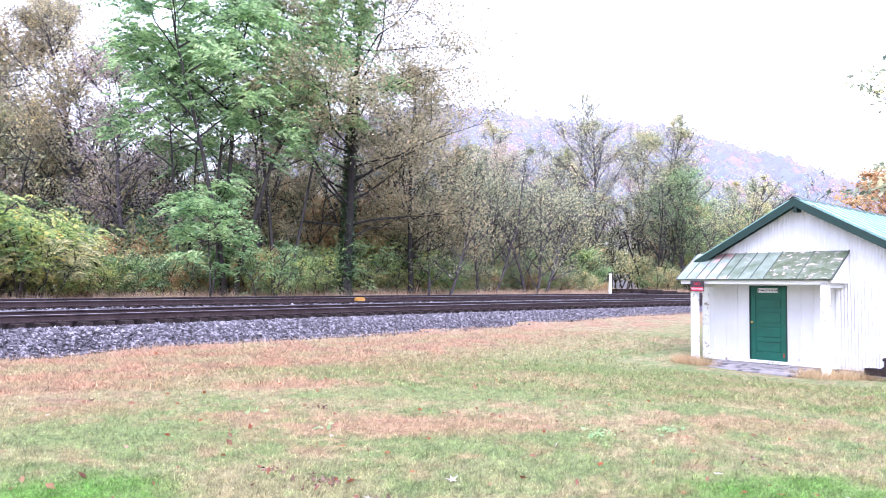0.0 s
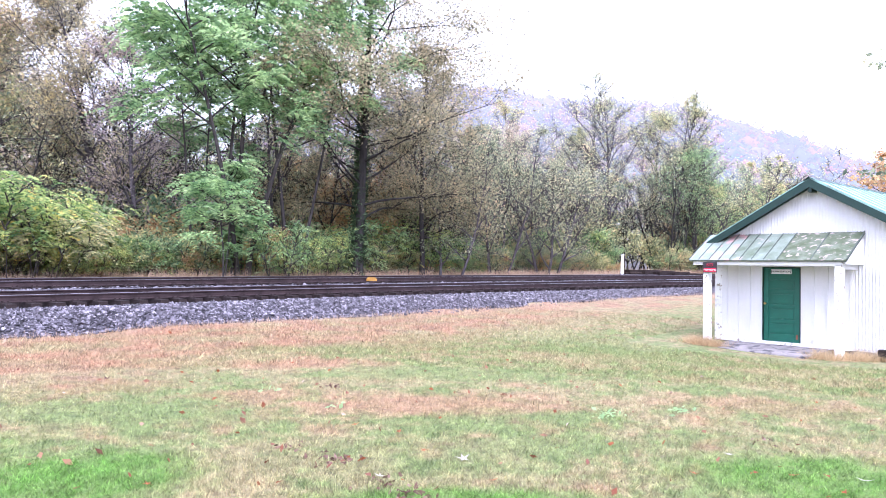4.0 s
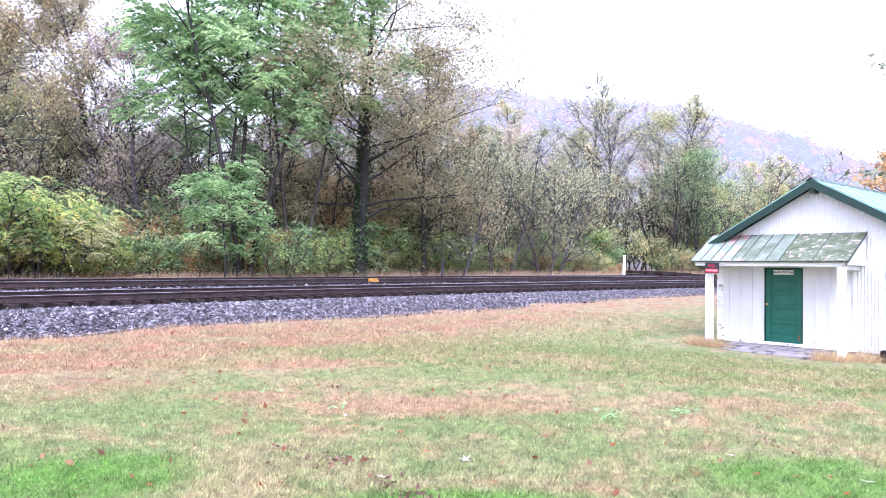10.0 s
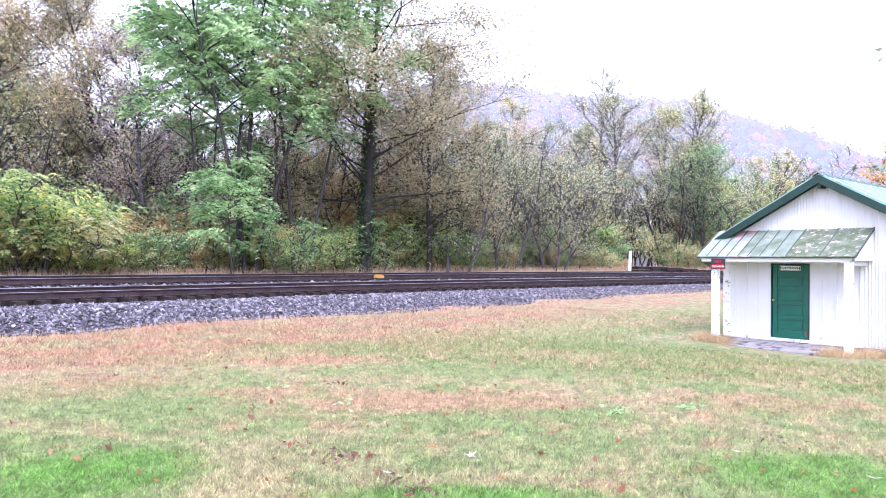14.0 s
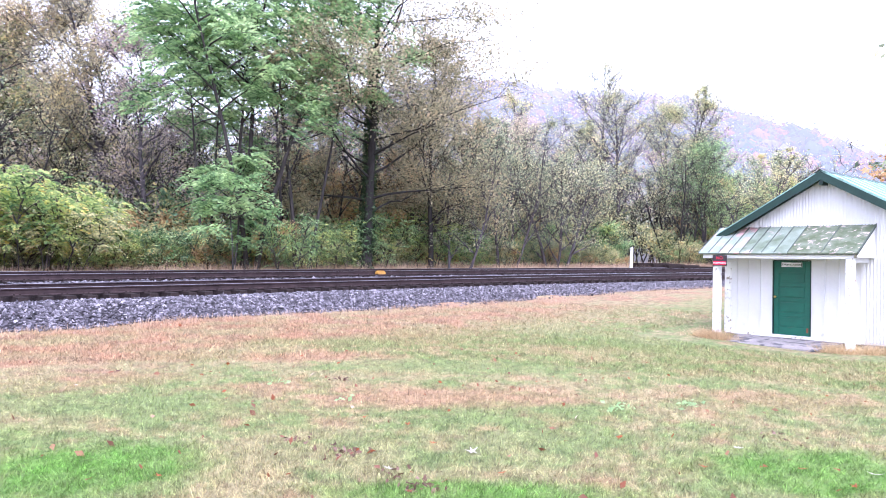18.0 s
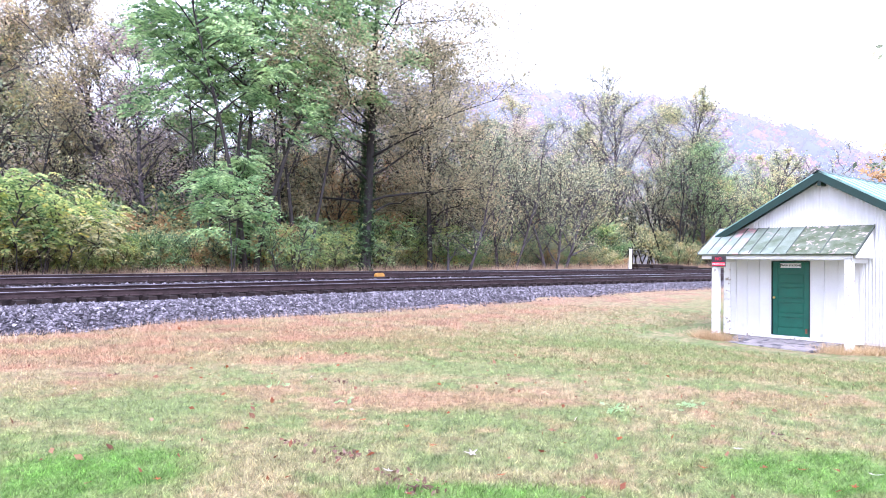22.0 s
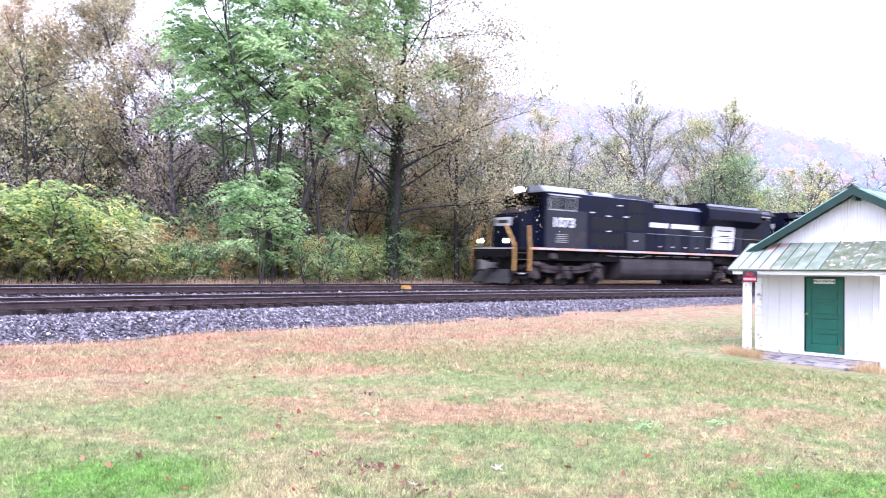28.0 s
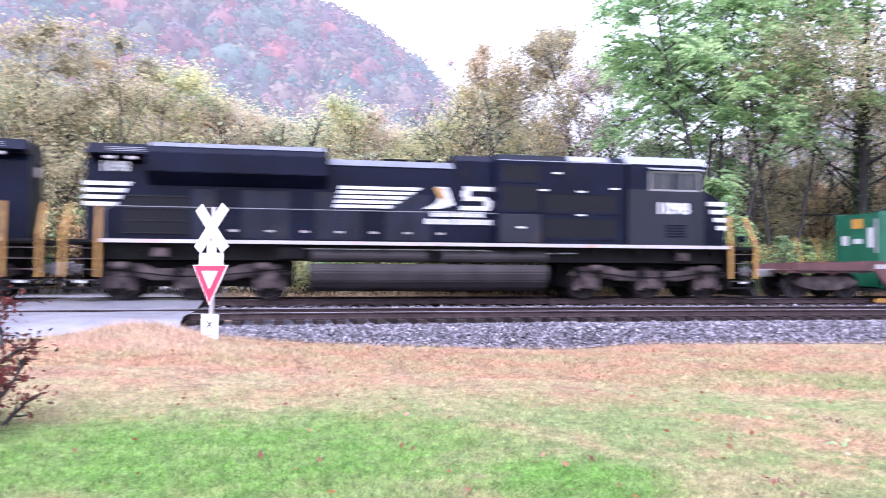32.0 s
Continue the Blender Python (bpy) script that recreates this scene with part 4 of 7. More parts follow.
# ------------------------------------------------------------ trees by direction and distance from the standpoint
def build_woods():
    ail = dict(size=0.2, slim=0.32, lmat=L_AILAN, bark=BARK, sway=0.035, frond=True, fine=1, flat=0.35)
    p = at_az(33.6, 33.0)
    plant("ailanthus_tree", make_tree(11, 17.5, 0.14, 3.6, 0.44, 18, 3100, fuzz=0.55, stems=4, splay=0.26, rise=0.55, **ail), *p, 40, 1.0, "tall green tree of several pale stems beside the track", "tree")
    p = at_az(30.6, 33.8)
    plant("ailanthus_tree", make_tree(12, 12.5, 0.1, 2.8, 0.46, 12, 1150, fuzz=0.5, stems=2, splay=0.26, **ail), *p, 0, 1.0, "green tree with leaning pale stems beside the track", "tree")
    p = at_az(37.5, 34)
    plant("ailanthus_tree", make_tree(13, 17.5, 0.11, 3.2, 0.46, 16, 1750, fuzz=0.55, stems=2, splay=0.26, **ail), *p, 90, 1.0, "tall green tree with a high open crown", "tree")
    p = at_az(32.2, 31.6)
    plant("ailanthus_tree", make_tree(14, 5.4, 0.06, 1.5, 0.4, 10, 520, fuzz=0.4, stems=2, splay=0.3, rise=0.3, **ail), *p, 20, 1.0, "young green tree with low drooping fronds", "tree")
    p = at_az(42.4, 35.5)
    OAK = plant("oak_tree", make_tree(21, 19.5, 0.25, 6.8, 0.16, 44, 76000, 0.064, 0.6, L_OAK, bark=BARKD, sub=10, fine=3, fuzz=0.85, rise=0.4, lean=(0.25, -0.2), thick=0.2, sway=0.025), *p, 0, 1.0, "big oak with an ivy-dark trunk and thin brown-green leaves", "tree")
    ivy_rng = np.random.default_rng(6)
    za, wa = 11.0 * ivy_rng.random(5200) ** 0.8, 6.283 * ivy_rng.random(5200)
    ra = 0.28 - za * 0.012 + 0.16 * ivy_rng.random(5200) ** 2
    ivy = leaf_mesh("ivy", np.stack([ra * np.cos(wa) + 0.02 * za, ra * np.sin(wa) - 0.015 * za, za], 1), 0.07, 0.7, L_IVY, 66)
    part("ivy", ivy, None, OAK, "dark ivy climbing the trunk")
    p = at_az(47.5, 38)
    plant("oak_tree", make_tree(22, 12.5, 0.15, 4.0, 0.16, 26, 30000, 0.06, 0.6, L_OAK, bark=BARKD, sub=9, fine=3, fuzz=0.75, thick=0.2, sway=0.02), *p, 0, 1.0, "slender oak with thinning brown leaves", "tree")
    p = at_az(23.4, 39)
    plant("maple_tree", make_tree(31, 15.5, 0.24, 4.2, 0.18, 30, 40000, 0.068, 0.5, L_GOLD, bark=BARKL, sub=11, fine=5, fuzz=0.65, rise=0.8), *p, 0, 1.0, "half-bare grey tree with last yellowish leaves", "tree")
    p = at_az(18.4, 41)
    plant("maple_tree", make_tree(33, 15.0, 0.2, 4.2, 0.15, 24, 20000, 0.085, 0.5, L_PINK, bark=BARKL, sub=9, fine=3, fuzz=0.5, rise=0.7), *p, 0, 1.0, "tree with thinning gold and olive leaves", "tree")
    p = at_az(26.6, 36)
    plant("maple_tree", make_tree(32, 11.5, 0.16, 3.5, 0.15, 24, 13000, 0.062, 0.5, L_PURPLE, bark=BARKL, sub=10, fine=6, fuzz=0.35, rise=0.7), *p, 0, 1.0, "half-bare tree with purplish twigs", "tree")
    # thin trees farther along the line
    for k, (az, r, h, sp, lv, mat, st) in enumerate(((53, 43, 9.5, 2.8, 4000, L_DULL, 3), (57, 45, 9.0, 3.0, 4200, L_DULL, 3), (57.4, 50, 7.5, 3.0, 4000, L_YELLOW, 3), (71.0, 54, 9, 2.4, 3200, L_YELLOW, 2), (69.6, 66, 10.5, 3.2, 5000, L_YELLOW, 1), (70.4, 62, 8.6, 3.0, 4500, L_BUSH, 2), (72.6, 82, 11.0, 3.6, 4500, L_YELLOW, 1), (74.5, 90, 10.5, 3.6, 4500, L_DULL, 1), (49.2, 37, 7.5, 1.8, 1500, L_DULL, 1), (45, 42, 12, 3.0, 3500, L_DULL, 1), (35.5, 38, 12, 3.0, 3500, L_OAK, 1))):
        p = at_az(az, r)
        plant("thin_tree", make_tree(100 + k, h, 0.05 + h * 0.007, sp, 0.1, 13, int(lv * 2.0), 0.068, 0.5, mat, bark=BARKL, stems=st + 1, splay=0.75, sub=8, fine=3, fuzz=0.4, rise=0.9), *p, k * 50, 1.0, "thin autumn tree with bare twigs and sparse leaves", "tree", "thin trees behind the tracks")
    for k, (az, r, h, sp, lv, mat) in enumerate(((61.2, 58, 16.3, 4.2, 4200, L_YELLOW), (56.3, 62, 14.6, 3.6, 6000, L_YELLOW), (66.4, 60, 13.6, 4.6, 8600, L_YELLOW), (68.4, 58, 9.4, 3.4, 5200, L_AILAN), (53.2, 58, 12.0, 4.0, 6500, L_PINK))):
        p = at_az(az, r)
        plant("tall_tree", make_tree(150 + k, h, 0.2, sp, 0.22, 30, int(lv * 2.6), 0.068, 0.5, mat, bark=BARKL, sub=11, fine=4, fuzz=0.55, rise=1.1, stems=2, splay=0.35, sway=0.03), *p, k * 80, 1.0, "tall open tree with upright grey branches and few leaves", "tree", "tall trees along the line", centred=True)
    fan = [make_tree(170 + k, 10.5, 0.07, 3.4, 0.1, 11, 3200, 0.07, 0.5, (L_YELLOW, L_DULL, L_YELLOW)[k], bark=BARK, stems=5, splay=0.9, sub=8, fine=3, fuzz=0.45, rise=0.9) for k in range(3)]
    for k, (az, r, sc) in enumerate(((50.5, 48, 0.95), (52.4, 52, 1.0), (54.6, 50, 0.95), (56.8, 55, 1.0), (55.6, 57, 0.95), (57.6, 66, 1.0), (55.0, 70, 1.1), (71.6, 70, 1.05), (73.4, 72, 1.1), (60.6, 64, 0.65), (67.6, 68, 0.62), (70.6, 78, 1.1), (72.2, 92, 1.1), (75.5, 98, 1.1), (48.6, 46, 1.0), (16.8, 40, 1.05), (19.2, 43, 1.2), (23.6, 43, 1.15), (26.8, 43, 1.1), (29.6, 44, 1.1), (39.6, 42, 1.0))):
        p = at_az(az, r)
        plant("fan_tree", fan[k % 3], *p, k * 77, sc, "fan of thin lilac-grey stems with sparse yellowing leaves", "tree", "many-stemmed trees behind the tracks")
    p = at_az(82.4, 52)
    plant("maple_tree", make_tree(41, 8.4, 0.2, 4.3, 0.25, 16, 9000, 0.11, 0.55, L_ORANGE, sub=7, fine=2, fuzz=0.45), *p, 0, 1.0, "orange-leaved tree behind the hut", "tree")
    p = at_az(85.6, 30)
    plant("maple_tree", make_tree(42, 11.0, 0.2, 3.4, 0.35, 14, 4000, 0.12, 0.5, L_DULL, sub=6, fuzz=0.5), *p, 0, 1.0, "tree with thin hanging sprays beyond the hut", "tree")
    # woods on the other side of the crossing
    for k, (az, r, h, sp, lv, mat) in enumerate(((15.5, 42, 12.5, 3.6, 7000, L_YELLOW), (12.5, 40, 11.0, 3.4, 7000, L_YELLOW), (13.8, 47, 16.5, 2.5, 1400, L_PURPLE), (9, 44, 11.5, 3.8, 6500, L_YELLOW), (5.5, 46, 11.0, 3.8, 6500, L_PINK), (2, 44, 11.0, 3.8, 6500, L_DULL), (-1.5, 47, 12.0, 4.0, 6500, L_PINK), (-5, 45, 12.5, 3.8, 6500, L_PINK), (-9, 44, 13.5, 4.0, 6500, L_YELLOW), (-13, 46, 14.5, 4.0, 6500, L_OAK), (-17, 44, 14.5, 4.2, 7000, L_OAK), (-21, 45, 14, 4.2, 6000, L_DULL), (18, 46, 13.5, 3.4, 6000, L_DULL))):
        p = at_az(az, r)
        plant("woodland_tree", make_tree(200 + k, h, 0.14, sp, 0.12, 14, int(lv * 2), 0.1, 0.55, mat, bark=BARKL, stems=1 + k % 2, splay=0.5, sub=8, fine=3, fuzz=0.85, rise=0.7), *p, k * 70, 1.0, "woodland tree in mixed autumn colour", "tree", "trees beyond the crossing")
    back = [make_tree(250 + k, 13, 0.16, 4.4, 0.08, 18, 15000, 0.11, 0.55, (L_PINK, L_YELLOW, L_DULL)[k], bark=BARKL, stems=2, splay=0.6, sub=8, fine=3, fuzz=1.0, rise=0.6) for k in range(3)]
    rng = random.Random(18)
    for k in range(34):
        p = at_az(-24 + k * 1.25 + rng.uniform(-0.4, 0.4), rng.uniform(49, 60))
        plant("woodland_tree", back[(0, 1, 0, 0, 2)[k % 5]], *p, k * 97, rng.uniform(0.86, 1.04) * (1.15 if k < 9 else 1.0), "pale woodland tree in mixed autumn colour", "tree", "trees beyond the crossing")
    # autumn orange low in the wood
    glowbush = make_tree(260, 4.5, 0.04, 1.5, 0.2, 10, 3600, 0.08, 0.5, L_ORANGE, stems=3, splay=0.5, sub=5, fine=1, fuzz=0.35, rise=1.0)
    for az, r, sc in ((28.6, 39, 0.8), (41.0, 42, 1.1), (44.5, 44, 1.0), (38.6, 41, 0.8), (46.6, 45, 0.7), (2.5, 38, 0.8), (40.2, 46, 1.6), (42.6, 48, 1.7), (44.4, 47, 1.5), (38.4, 47, 1.5), (36.4, 46, 1.4), (46.8, 49, 1.4), (27.2, 36, 0.7), (26.0, 35, 0.55), (28.2, 36.5, 0.6), (20.5, 34.5, 0.5)):
        p = at_az(az, r)
        plant("orange_bush", glowbush, *p, az * 40, sc, "orange-leaved young tree inside the wood", "bush", "orange bushes in the wood")
    # bushes in front of the wood
    bushes = [make_tree(300 + k, 3.4, 0.022, 1.1, 0.25, 6, 2700, 0.092, 0.5, (L_BUSH, L_AILAN, L_UNDER, L_YELLOW, L_ORANGE, L_DULL)[k], stems=5, splay=0.8, sub=3, fuzz=0.45, rise=1.1) for k in range(6)]
    saplings = [make_tree(340 + k, 3.2, 0.025, 1.1, 0.2, 8, 330, 0.1, 0.4, (L_AILAN, L_BUSH)[k], stems=4, splay=0.5, sub=3, fuzz=0.4, rise=0.8, frond=True) for k in range(2)]
    bright = [make_tree(320 + k, 3.4, 0.022, 1.0, 0.35, 9, 440, 0.14, 0.4, (L_BUSH, L_YELLOW, L_BUSH)[k], stems=7, splay=0.8, sub=3, fuzz=0.4, rise=1.1, frond=True) for k in range(3)]
    rng = random.Random(8)
    for k in range(34):
        x, y = at_az(11.5 + k * 0.38 + rng.uniform(-0.3, 0.3), 29.4 + rng.uniform(0, 2.6))
        plant("bright_bush", bright[k % 3], x, y, rng.uniform(0, 360), rng.uniform(0.55, 1.18) * (1 if k < 26 else 0.65), "bright green and yellow bush at the wood's edge", "bush", "bright bushes along the wood's edge")
    # green saplings below the oaks
    for k in range(16):
        x, y = at_az(36.5 + k * 1.15 + rng.uniform(-0.5, 0.5), 31.5 + k * 0.75 + rng.uniform(0, 2.5))
        plant("green_sapling", saplings[k % 2], x, y, rng.uniform(0, 360), rng.uniform(0.5, 0.95), "young green sapling with drooping fronds under the oaks", "sapling", "green saplings below the oaks")

    def hides_house(x, y):
        return 63.2 < math.degrees(math.atan2(x, y)) < 65.4
    for k in range(290):
        s = -40 + 116 * (k + rng.random()) / 290
        off = 5.2 + 8.0 * rng.random() ** 1.5
        if -12.5 < s < -2.0 and off < 11:
            continue
        x, y, _ = on_track(s, off)
        if hides_house(x, y):
            continue
        sc = rng.uniform(0.45, 0.85) * (0.8 if off < 7 else 1.25 if off < 10 else 1.7)
        plant("undergrowth_bush", bushes[rng.choice((2, 0, 3, 1, 1, 2, 3, 4, 5, 2))], x, y, rng.uniform(0, 360), sc, "low tangled undergrowth bush at the wood's edge", "bush", "undergrowth along the tracks")
    for k in range(110):
        s = 4 + 66 * (k + rng.random()) / 110
        x, y, _ = on_track(s, rng.uniform(4.9, 6.4))
        if hides_house(x, y):
            continue
        plant("low_bush", bushes[rng.choice((0, 1, 2, 3, 4, 5))], x, y, rng.uniform(0, 360), rng.uniform(0.22, 0.46), "low leafy bush in the dry grass fringe", "bush", "low bushes along the far track")
    # tangle of thin dark stems with few leaves
    bare = [make_tree(450 + k, 8.0, 0.075, 2.2, 0.12, 8, 1350, 0.072, 0.5, (L_DULL, L_YELLOW, L_PURPLE, L_DULL)[k], bark=BARKD, fine=2, stems=4, splay=0.7, sub=7, fuzz=0.5, rise=1.2) for k in range(4)]
    for k in range(96):
        s = -34 + 106 * (k + rng.random()) / 96
        off = 7.5 + 11 * rng.random()
        if -13 < s < -1 and off < 12:
            continue
        x, y, _ = on_track(s, off)
        if hides_house(x, y):
            continue
        plant("thin_stemmed_tree", bare[rng.randrange(4)], x, y, rng.uniform(0, 360), rng.uniform(0.55, 1.15), "thin many-stemmed tree, almost bare", "tree", "bare thin trees at the wood's edge")
    for k, (az, r) in enumerate(((62.9, 57), (63.6, 63), (65.3, 60), (66.2, 56), (64.6, 68))):
        x, y = at_az(az, r)
        plant("thin_stemmed_tree", bare[k % 4], x, y, k * 67, 0.9 + 0.06 * k, "thin many-stemmed tree before the white house", "tree", "bare thin trees at the wood's edge")
    # deeper wood: shared thin trees, to close the gaps
    deep = [make_tree(400 + k, 9.5, 0.09, 2.6, 0.08, 11, 4600, 0.105, 0.55, (L_DULL, L_OAK, L_UNDER, L_YELLOW)[k], stems=2, splay=0.5, sub=4, fuzz=0.7, rise=0.7) for k in range(4)]
    for k in range(130):
        s = -50 + 128 * (k + rng.random()) / 130
        off = 12.5 + 20 * rng.random()
        x, y, _ = on_track(s, off)
        if hides_house(x, y):
            continue
        plant("wood_tree", deep[rng.randrange(4)], x, y, rng.uniform(0, 360), rng.uniform(0.5, 0.9), "tree deep in the mixed autumn wood", "tree", "trees deep in the wood")
    for k in range(20):
        x, y = at_az(26 + k * 1.1 + rng.uniform(-0.4, 0.4), rng.uniform(43, 58))
        plant("wood_tree", bare[(0, 2, 1, 3)[k % 4]], x, y, rng.uniform(0, 360), rng.uniform(1.15, 1.5), "tall twiggy tree deep in the mixed autumn wood", "tree", "trees deep in the wood")
    # dark red shrub beside the standpoint
    x, y = at_az(-20.2, 8.2)
    plant("red_shrub", make_tree(501, 1.35, 0.012, 0.5, 0.1, 9, 2600, 0.034, 0.55, L_RED, stems=4, splay=0.25, sub=5, fuzz=0.16, rise=0.8), x, y, 0, 1.0, "thin shrub with small dark red leaves", "shrub")


def crowns(name, places, leaf, per, mat, seed, label):
    """Woods so far off that only the crowns show: a lumpy heart and sprays of foliage over each place (x, y, z, radius, height)."""
    rng = np.random.default_rng(seed)
    bm = bmesh.new()
    bmesh.ops.create_icosphere(bm, subdivisions=1, radius=1)
    base = np.array([tuple(v.co) for v in bm.verts])
    tri = np.array([[v.index for v in f.verts] for f in bm.faces])
    bm.free()
    V, F, hues, n = [], [], [], 0
    for k, (x, y, z, r, h) in enumerate(places):
        hues.append(np.full(len(base) + per * 4, rng.random()))
        a, b = rng.normal(size=(3, 3)) * 2.6, rng.normal(size=(3, 3)) * 5.5
        lump = lambda q: (1 + 0.13 * np.sin(q @ a).sum(1) * 0.6 + 0.1 * np.sin(q @ b).sum(1) * 0.6)[:, None]
        V.append(base * lump(base) * 0.9 * (r, r, h) + (x, y, z + h * 0.35))
        F.append(tri + n)
        n += len(base)
        q = rng.normal(size=(per, 3))
        q[:, 2] = np.abs(q[:, 2]) * 1.1 - 0.35
        q /= np.linalg.norm(q, axis=1)[:, None]
        c = q * lump(q) * (0.8 + 0.42 * rng.random((per, 1)) ** 1.5) * (r, r, h) + (x, y, z + h * 0.35)
        nn = q + rng.normal(scale=0.5, size=q.shape)
        u = np.cross(nn, rng.normal(size=q.shape))
        u /= np.linalg.norm(u, axis=1)[:, None]
        w = np.cross(nn, u)
        w /= np.linalg.norm(w, axis=1)[:, None]
        s = leaf * (0.5 + rng.random((per, 1)))
        V.append(np.stack([c - u * s, c + w * s * 0.7, c + u * s, c - w * s * 0.7], 1).reshape(-1, 3))
        i = np.arange(per)[:, None] * 4 + n
        F.append(np.concatenate([i + [0, 1, 2], i + [0, 2, 3]], 1).reshape(-1, 3))
        n += per * 4
    v, f = np.concatenate(V), np.concatenate(F)
    me = bpy.data.meshes.new(name)
    me.vertices.add(len(v)), me.loops.add(f.size), me.polygons.add(len(f))
    me.vertices.foreach_set("co", v.ravel())
    me.loops.foreach_set("vertex_index", f.ravel().astype(np.int32))
    me.polygons.foreach_set("loop_start", np.arange(0, f.size, 3, dtype=np.int32))
    me.polygons.foreach_set("use_smooth", np.ones(len(f), dtype=bool))
    me.attributes.new("crown_hue", "FLOAT", "POINT").data.foreach_set("value", np.concatenate(hues).astype(np.float32))
    me.update(calc_edges=True)
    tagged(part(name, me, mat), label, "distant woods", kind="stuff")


def hill_z(az, r, table, r0, r1):
    top = lerp_table(az, table)
    return 1 + top * r1 * smooth((r - r0) / (r1 - r0)) ** 0.8


NEAR_HILL = ((-60, 0.5), (-20, 0.48), (-8, 0.42), (0, 0.365), (4, 0.338), (6, 0.322), (7.4, 0.307), (8.7, 0.288), (10.3, 0.272), (11.8, 0.248), (14, 0.21), (20, 0.15), (35, 0.15), (50, 0.15), (60, 0.1))
FAR_HILL = ((15, 0.1), (35, 0.17), (45, 0.215), (50, 0.224), (52.9, 0.22), (54.4, 0.215), (58, 0.204), (63.5, 0.199), (67, 0.19), (70.3, 0.173), (74, 0.15), (77.5, 0.124), (79.5, 0.11), (84, 0.09), (100, 0.07))


def build_hills():
    rng = random.Random(4)
    for name, table, a0, a1, r0, r1, r2, mat, n, cnt, size, rad, lab in (("backdrop_hill_near", NEAR_HILL, -27, 21, 90, 260, 420, L_HILL, 2300, 80, 0.62, 3.9, "steep wooded hillside in green and red autumn colour"), ("backdrop_hill_far", FAR_HILL, 35, 95, 200, 620, 900, L_FAR, 3000, 34, 1.1, 6.5, "wooded ridge in the distance with painted-in haze")):
        verts, faces = [], []
        na, nr = 60, 14
        for i in range(na + 1):
            az = a0 + (a1 - a0) * i / na
            for j in range(nr + 1):
                r = r0 + (r2 - r0) * j / nr
                x, y = at_az(az, r)
                verts.append((x, y, hill_z(az, min(r, r1), table, r0, r1) - 2 - (max(0, r - r1) * 0.4)))
        k = nr + 1
        faces = [(i * k + j, (i + 1) * k + j, (i + 1) * k + j + 1, i * k + j + 1) for i in range(na) for j in range(nr)]
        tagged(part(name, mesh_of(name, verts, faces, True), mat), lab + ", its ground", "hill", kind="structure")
        places = []
        for q in range(n):
            az, u = rng.uniform(a0, a1), rng.random() ** 0.8
            r = r0 + (r1 * 1.03 - r0) * u
            x, y = at_az(az, r)
            w = rad * rng.uniform(0.6, 1.15)
            places.append((x, y, hill_z(az, min(r, r1), table, r0, r1) - 1, w, w * rng.uniform(0.9, 1.4)))
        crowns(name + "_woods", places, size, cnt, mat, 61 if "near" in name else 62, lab)


